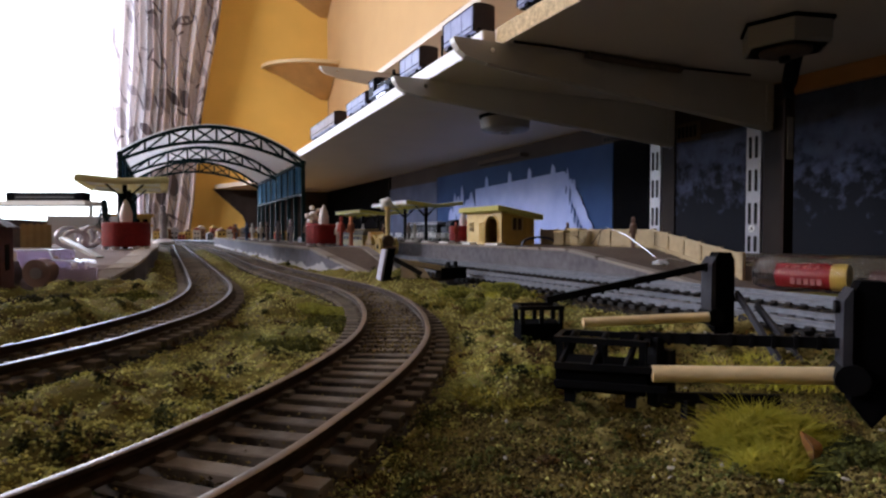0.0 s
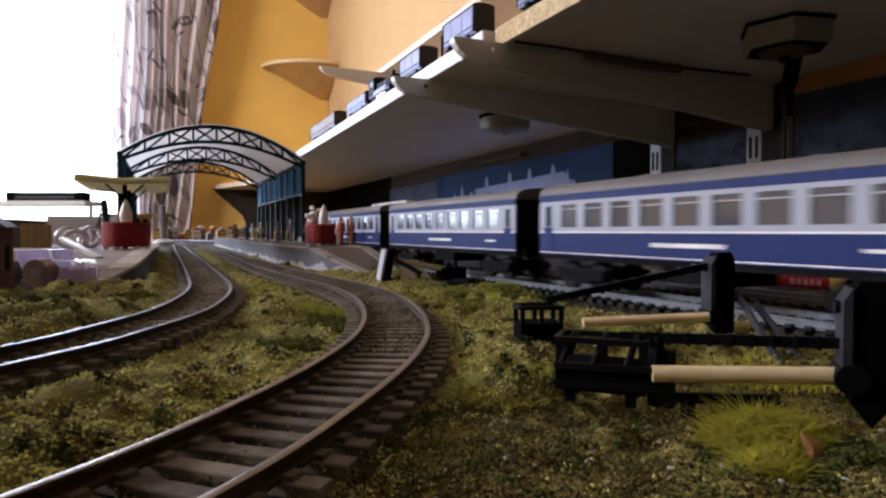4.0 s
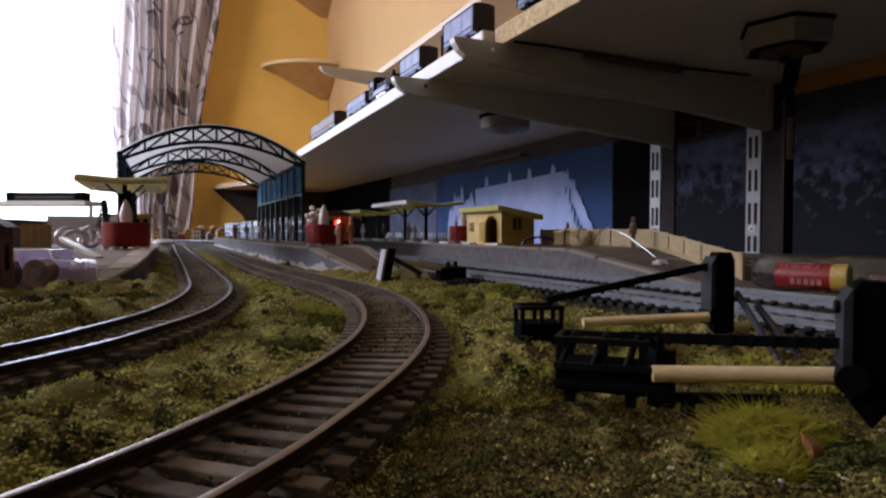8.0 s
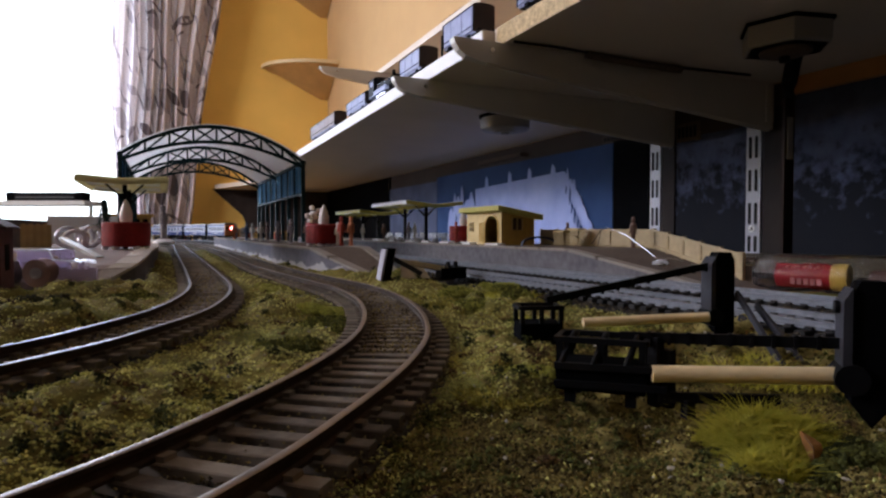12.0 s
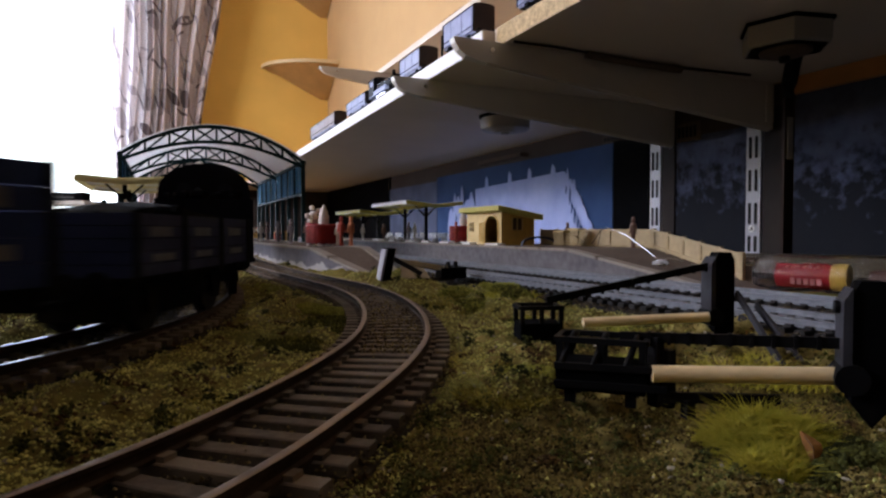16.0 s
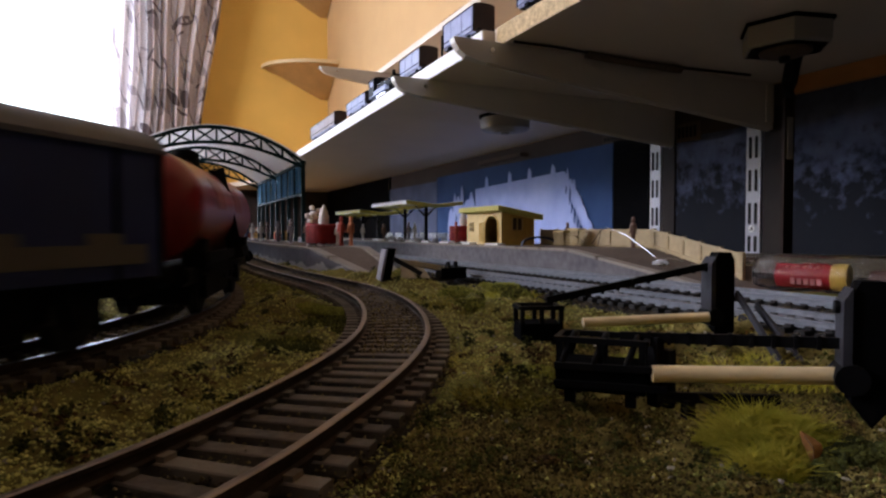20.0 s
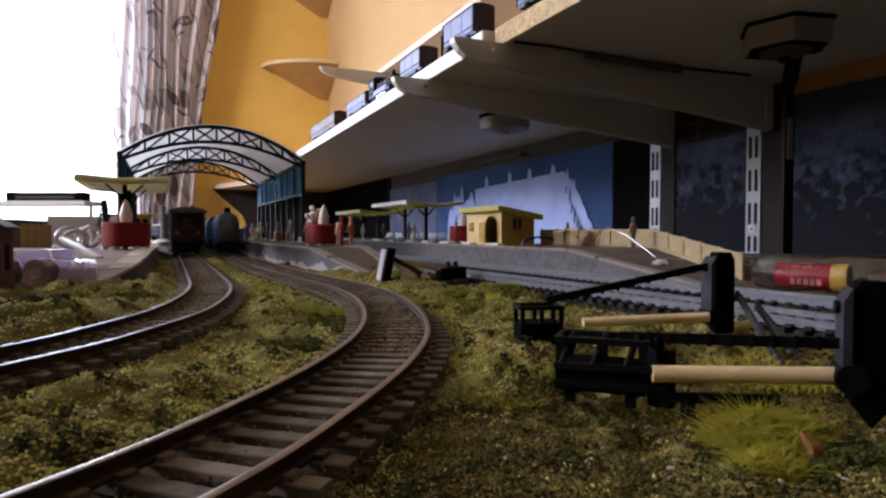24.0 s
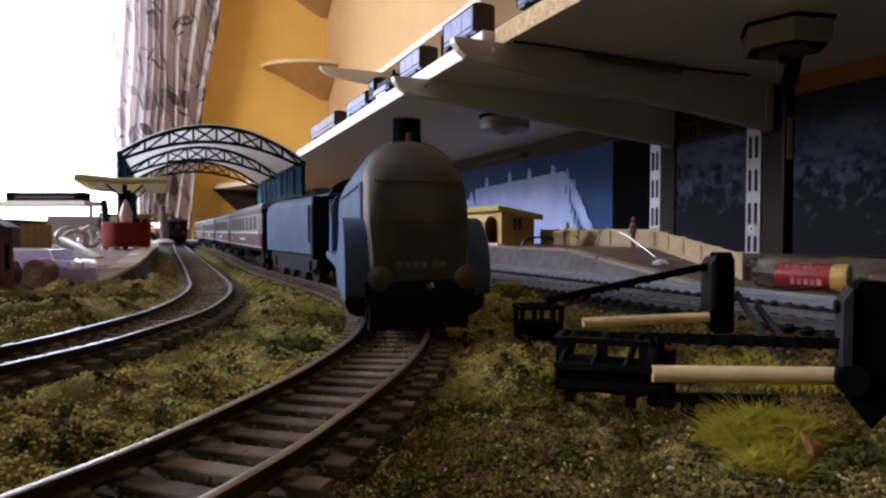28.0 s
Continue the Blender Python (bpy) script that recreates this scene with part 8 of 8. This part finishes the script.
crumbs("olive_scatter", 26000, 19, 0.045, 0.20, (0.00016, 0.00042), MOSSY, "olive moss crumbs on the earth", lambda x, y: on_earth(x, y) & (np.sin(x * 210 + 1.3) + np.sin(y * 260) + np.sin((x + y) * 430) > -0.3), rise=(0.0, 0.0007))
crumbs("earth_clump_scatter", 260, 14, 0.045, 0.20, (0.00020, 0.00050), DARK_CLUMP, "dark moss lumps on the earth", on_earth, rise=(0.0, 0.0014), clump=30)
crumbs("earth_grit", 330, 15, 0.045, 0.20, (0.00025, 0.00065), STONE, "pale grit lying on the earth", on_earth, rise=(0.0004, 0.0010))
crumbs("stone_scatter", 1000, 3, 0.045, 0.5, (0.0003, 0.00075), STONE, "pale grit lying in the grass", on_grass)
GRIT = mat("track_grit_brown", (0.040, 0.028, 0.014), 0.95, 0, 0.4, 60, second=(0.25, 0.19, 0.08), blotch=30, island=0.50, spec=0.1)
crumbs("track_grit", 46000, 4, 0.045, 0.7, (0.00018, 0.00042), GRIT, "brown grit and moss between the rails", between_rails, lift=0.5, rise=(0.0004, 0.0024))
crumbs("buried_track_grit", 42000, 16, 0.14, 0.45, (0.00020, 0.00046), GRIT, "mossy grit heaped over the sleepers", lambda x, y: between_rails(x, y) & (line_distance(x, y, (LINE_A, LINE_B)) < 0.0078), lift=0.5, rise=(0.0022, 0.0030))
crumbs("main_line_gravel", 34000, 5, 0.12, 0.6, (0.0003, 0.0008), mat("brown_gravel", (0.018, 0.014, 0.010), 0.95, 0, 0.4, 200, second=(0.095, 0.078, 0.055), island=0.5, spec=0.1), "brown gravel along the main line", by_main_line, rise=(0.0006, 0.0016))


def blades(name, n, seed, cx, cy, rx, ry, tall, material, label, lean=0.6, category="grass tuft", dome=0.0, wide=1.0):
    """A tuft of thin curved blades, growing out of a low dome where one is given."""
    rs = np.random.RandomState(seed)
    a, q = rs.uniform(0, 6.283, n), np.sqrt(rs.uniform(0, 1, n))
    x, y = cx + rx * q * np.cos(a), cy + ry * q * np.sin(a)
    h = tall * rs.uniform(0.45, 1.1, n) * (1.05 - 0.55 * q)
    base = dome * (1 - q * q) * rs.uniform(0.5, 1.0, n)
    dx, dy = rs.normal(0, lean, n) + 0.5 * np.cos(a) * q, rs.normal(0, lean, n) + 0.5 * np.sin(a) * q
    w = rs.uniform(0.00010, 0.00022, n) * wide
    wa = rs.uniform(0, 3.14, n)
    vs, fs = [], []
    for i in range(n):
        k = len(vs)
        wx, wy = w[i] * math.cos(wa[i]), w[i] * math.sin(wa[i])
        for t, wide in ((0, 1.0), (0.5, 0.85), (1, 0.25)):
            px, py, pz = x[i] + dx[i] * h[i] * t * t, y[i] + dy[i] * h[i] * t * t, base[i] + h[i] * (t - 0.25 * t * t)
            vs += [(px - wx * wide, py - wy * wide, pz), (px + wx * wide, py + wy * wide, pz)]
        fs += [(k, k + 1, k + 3, k + 2), (k + 2, k + 3, k + 5, k + 4)]
    me = bpy.data.meshes.new(name)
    me.from_pydata(vs, [], fs)
    me.materials.append(material)
    return tagged(new(name, me), label, category, kind="stuff")


LIMEGRASS = mat("lime_fibre", (0.20, 0.19, 0.02), 0.85, 0, 0.3, 300, second=(0.46, 0.41, 0.075), island=0.6, spec=0.1)
see_light(LIMEGRASS, 0.35, (0.74, 0.70, 0.12))
for i, (x, y, r, tall, n) in enumerate(((0.0755, 0.0590, 0.0040, 0.0066, 1500), (0.0715, 0.0590, 0.0040, 0.0048, 1300), (0.0800, 0.0560, 0.0036, 0.0048, 1100), (0.0718, 0.0550, 0.0040, 0.0044, 1300), (0.0762, 0.0532, 0.0040, 0.0044, 1200),
                                        (0.0690, 0.0560, 0.0034, 0.0032, 800), (0.0668, 0.0515, 0.0032, 0.0032, 700), (0.0700, 0.0510, 0.0034, 0.0036, 900), (0.0645, 0.0508, 0.0032, 0.0034, 700), (0.0668, 0.0482, 0.0028, 0.0030, 600), (0.0790, 0.0600, 0.0034, 0.0052, 700))):
    blades("grass_tuft", n, 100 + i, x, y, r, r * 0.9, tall, LIMEGRASS, "fluffy yellow-green grass tuft in the foreground", 0.62, dome=0.0018, wide=0.8)
blades("grass_tuft", 700, 2, 0.1440, 0.2400, 0.012, 0.012, 0.006, LIMEGRASS, "tangled green grass tuft by the track", 0.9)
blades("grass_tuft", 700, 3, 0.0560, 0.0960, 0.009, 0.009, 0.0028, STRAW, "low yellow dry grass patch", 0.9)
blades("grass_tuft", 600, 4, 0.0640, 0.1180, 0.008, 0.016, 0.0024, STRAW, "low yellow dry grass patch", 0.9)
blades("grass_tuft", 900, 5, 0.1150, 0.0860, 0.016, 0.014, 0.0060, LIMEGRASS, "yellow-green grass tuft behind the barrier", 0.8)
blades("grass_tuft", 500, 6, 0.0060, 0.1060, 0.012, 0.010, 0.0022, STRAW, "low yellow dry grass patch", 0.9)
blades("grass_tuft", 1500, 7, 0.045, 0.30, 0.020, 0.10, 0.0022, STRAW, "thin dry grass between the tracks", 0.9)
blades("grass_tuft", 900, 8, 0.105, 0.24, 0.012, 0.06, 0.0026, STRAW, "thin dry grass beside the track", 0.9)


def mound(name, n, seed, cx, cy, rx, ry, rz, size, material, label, category="bush"):
    """A lumpy cushion of foam crumbs: several overlapping domes."""
    rs = np.random.RandomState(seed)
    k = 7
    bx, by, bs_ = rs.uniform(-0.6, 0.6, k), rs.uniform(-0.6, 0.6, k), rs.uniform(0.35, 0.62, k)
    w = rs.randint(0, k, n)
    d = rs.normal(0, 1, (n, 3))
    d /= np.linalg.norm(d, axis=1)[:, None]
    d[:, 2] = np.abs(d[:, 2])
    q = rs.uniform(0.55, 1.0, n) ** 0.5
    p = np.stack([cx + rx * (bx[w] + bs_[w] * d[:, 0] * q), cy + ry * (by[w] + bs_[w] * d[:, 1] * q), rz * bs_[w] * 1.5 * d[:, 2] * q], 1)
    r = rs.uniform(size[0], size[1], n)
    unit = np.array([(1, 0, 0), (-1, 0, 0), (0, 1, 0), (0, -1, 0), (0, 0, 1), (0, 0, -1)], float)
    tri = np.array([(0, 2, 4), (2, 1, 4), (1, 3, 4), (3, 0, 4), (2, 0, 5), (1, 2, 5), (3, 1, 5), (0, 3, 5)])
    v = (unit[None] * rs.uniform(0.5, 1.4, (n, 6, 1)) + rs.normal(0, 0.25, (n, 6, 3))) * r[:, None, None] + p[:, None]
    f = tri[None] + (np.arange(n) * 6)[:, None, None]
    me = bpy.data.meshes.new(name)
    me.from_pydata(v.reshape(-1, 3).tolist(), [], f.reshape(-1, 3).tolist())
    me.materials.append(material)
    return tagged(new(name, me), label, category, kind="stuff")


BUSH = mat("dark_bush_green", (0.014, 0.016, 0.009), 0.9, 0, 0.4, 300, second=(0.085, 0.082, 0.045), island=0.4, spec=0.1)
DARK_TWIG = mat("dark_twig_brown", (0.018, 0.012, 0.009), 0.9, 0, 0.4, 300, second=(0.10, 0.070, 0.045), island=0.4, spec=0.1)
MOSS = mat("olive_moss", (0.060, 0.062, 0.014), 0.95, 0, 0.4, 200, second=(0.30, 0.30, 0.06), island=0.45, spec=0.1)
mound("tuft_cushion", 9000, 36, 0.0740, 0.0560, 0.0085, 0.0085, 0.0034, (0.00010, 0.00028), LIMEGRASS, "yellow-green foam under the grass tuft", "grass tuft")
mound("moss_cushion", 5000, 34, 0.0800, 0.0475, 0.0075, 0.0060, 0.0042, (0.00016, 0.0004), DARK_CLUMP, "dark green moss at the near edge, partly standing in for shadow", "moss")
# three more dark mounds, standing in for the shadow at the barrier's foot
mound("moss_cushion", 4000, 35, 0.0735, 0.0448, 0.0060, 0.0040, 0.0030, (0.00016, 0.0004), DARK_CLUMP, "dark green moss at the near edge, partly standing in for shadow", "moss")
mound("moss_cushion", 3600, 38, 0.0702, 0.0425, 0.0050, 0.0040, 0.0024, (0.00016, 0.0004), DARK_CLUMP, "dark green moss at the near edge, partly standing in for shadow", "moss")
mound("moss_cushion", 3600, 39, 0.0765, 0.0420, 0.0060, 0.0048, 0.0026, (0.00016, 0.0004), DARK_CLUMP, "dark green moss at the near edge, partly standing in for shadow", "moss")
mound("dark_bush", 7200, 41, -0.0340, 0.2330, 0.012, 0.008, 0.0120, (0.0003, 0.0009), BUSH, "dark green foam bush by the track")
mound("dark_bush", 6200, 42, -0.0455, 0.2300, 0.011, 0.008, 0.0120, (0.0003, 0.0008), DARK_TWIG, "dark green foam bush beside the hut")
mound("dark_bush", 2600, 43, 0.352, 0.143, 0.016, 0.016, 0.032, (0.0006, 0.0016), BUSH, "dark round foam bush by the wall")
blades("twig_tangle", 260, 9, -0.0400, 0.231, 0.017, 0.009, 0.0140, STRAW, "dry pale twigs through the bush", 1.2, "twigs")
for i, (x, y, rx, ry, rz) in enumerate(((0.1440, 0.2350, 0.013, 0.016, 0.0075), (0.1520, 0.2620, 0.009, 0.014, 0.0060), (0.1280, 0.2600, 0.012, 0.014, 0.0040), (0.1180, 0.2150, 0.014, 0.016, 0.0032), (0.1080, 0.1650, 0.012, 0.014, 0.0028), (0.1220, 0.1350, 0.016, 0.012, 0.0040),
                                        (0.0550, 0.2300, 0.010, 0.018, 0.0026), (0.0300, 0.1600, 0.010, 0.010, 0.0022), (0.0500, 0.1900, 0.010, 0.014, 0.0024), (0.0680, 0.1050, 0.010, 0.010, 0.0024), (0.0980, 0.1080, 0.010, 0.010, 0.0030), (-0.0150, 0.3050, 0.012, 0.020, 0.0018), (-0.0100, 0.3350, 0.008, 0.012, 0.0012), (0.0500, 0.3300, 0.008, 0.040, 0.0022))):
    mound("moss_cushion", 2600, 60 + i, x, y, rx, ry, rz, (0.00025, 0.0006), MOSS, "low olive moss cushion in the grass", "moss")

leaf = thing("dry_leaf", "curled orange-brown dry leaf among the grass", "leaf", pose(0.0716, 0.0482, 0.0034, -8, 0, -50))
leaf.scale = (0.58, 0.58, 0.72)
bm = bmesh.new()
loft([[(a, 0.16 * z * z, z), ((a + b) / 2, 0.16 * z * z - 0.5, z), (b, 0.16 * z * z + 0.3, z), (b, 0.16 * z * z + 0.42, z), ((a + b) / 2, 0.16 * z * z - 0.36, z), (a, 0.16 * z * z + 0.12, z)]
      for z, a, b in ((-2.8, 0.2, 0.4), (-1.4, -0.7, 1.2), (0.0, -1.3, 1.9), (1.0, -1.9, 1.8), (1.9, -2.1, 0.3), (2.7, -2.2, -1.8))], bm)
part("blade", bm, mat("dry_leaf_brown", (0.22, 0.095, 0.03), 0.8, 0, 0.5, 400, second=(0.34, 0.19, 0.07), blotch=200, spec=0.1), leaf)
part("rib", tube([(0.3, 1.0, -2.8), (0.3, -0.3, -1.2), (0.1, -0.62, 0.4), (-1.4, 0.2, 2.0)], 0.10, 6), DUSTY, leaf)


# ---- how the trains run ----
def run(vehicles, line, table, heading, bogies=0.00030):
    """Keys every vehicle along its line. table: (seconds, length along the line of the train's front); heading 1 or -1 along the line."""
    ts, ss = [a for a, _ in table], [b for _, b in table]
    n = int(28.0 / 0.2)
    off = 0.0
    for ob, pitch in vehicles:
        off += pitch * 0.0005
        wb = pitch * (0.000167 if ob is a4 else bogies)
        rows = []
        for i in range(n + 1):
            t = 28.0 * i / n
            s = float(np.interp(t, ts, ss)) - heading * off
            s = min(max(s, wb + 0.004), line.length - wb - 0.004)
            a, b = line.at(s + heading * wb), line.at(s - heading * wb)
            d = a - b
            m = Matrix.Translation(((a.x + b.x) / 2, (a.y + b.y) / 2, RAIL_TOP)) @ Matrix.Rotation(math.atan2(d.y, d.x) - math.pi / 2, 4, "Z")
            rows.append((t, m))
        walk(ob, rows)
        off += pitch * 0.0005


def smooth_table(points, lo=None):
    """Fills a few (seconds, place) marks to a fine table with rounded speed changes."""
    ts, ss = np.array([p[0] for p in points]), np.array([p[1] for p in points])
    t = np.linspace(ts[0], ts[-1], 400)
    s = np.interp(t, ts, ss)
    k = np.ones(9) / 9
    pad = np.concatenate((2 * s[0] - s[4:0:-1], s, 2 * s[-1] - s[-2:-6:-1]))
    return list(zip(t.tolist(), np.convolve(pad, k, "valid").tolist()))


def motions():
    # blue and grey express: comes from behind on the right, runs away through the station
    y0 = LINE_C.find_y(0.15)
    blue = [(ob, 198) for ob in blue_train]
    run(blue, LINE_C, smooth_table([(0.0, y0 - 0.47), (1.8, y0 - 0.040), (2.0, y0 + 0.002), (2.4, y0 + 0.100), (3.0, y0 + 0.255), (3.5, y0 + 0.383), (5.5, y0 + 0.850), (6.0, y0 + 0.978),
                                    (7.0, y0 + 1.232), (7.6, y0 + 1.390), (8.8, y0 + 1.66), (11.0, y0 + 2.22), (12.5, y0 + 2.58), (14.5, LINE_C.length - 0.03), (28.0, LINE_C.length - 0.03)]), 1)
    # little yellow train: comes through the station towards the right
    d = lambda y: LINE_D.find_y(y)
    run(vintage, LINE_D, smooth_table([(0.0, d(0.622)), (0.6, d(0.501)), (1.2, d(0.376)), (1.6, d(0.297)), (2.0, d(0.217)), (3.0, d(0.010)), (5.0, d(-0.42)), (9.0, d(-1.15)), (28.0, d(-1.15))]), -1)
    # dark train behind the platform
    e = lambda y: LINE_E.find_y(y)
    run(dark_train, LINE_E, smooth_table([(0.0, e(0.97)), (0.9, e(0.68)), (1.7, e(0.42)), (3.0, e(0.0)), (6.0, e(-0.95)), (28.0, e(-0.95))]), -1)
    # goods train: passes close on the left, then recedes
    b0 = LINE_B.find_y(0.205)
    run(goods, LINE_B, smooth_table([(0.0, b0 - 0.46), (12.2, b0 - 0.46), (13.0, b0 - 0.36), (14.0, b0 - 0.205), (15.0, b0 - 0.018), (15.6, b0 + 0.098), (16.0, b0 + 0.180), (18.5, b0 + 0.643), (18.6, b0 + 0.6615), (20.0, b0 + 0.938), (20.3, b0 + 1.010), (20.9, b0 + 1.098), (21.1, b0 + 1.141), (21.5, b0 + 1.253), (23.5, b0 + 1.646), (25.0, b0 + 1.921), (26.0, b0 + 2.096), (28.0, b0 + 2.326)]), 1)
    # streamlined express: comes out of the station towards the eye
    a = lambda y: LINE_A.find_y(y)
    marks = [(0.0, a(2.10)), (17.0, a(2.10)), (20.0, a(1.56)), (22.0, a(1.20)), (23.5, a(0.93)), (24.0, a(0.84)), (25.0, a(0.655)), (26.0, a(0.430)), (27.0, a(0.313)), (27.4, a(0.251)), (27.8, a(0.193)), (28.0, a(0.163))]
    run([(a4, 150), (tend, 102)] + [(c, 222) for c in express], LINE_A, [(t, s - 0.026) for t, s in smooth_table(marks)], -1, 0.00035)


motions()
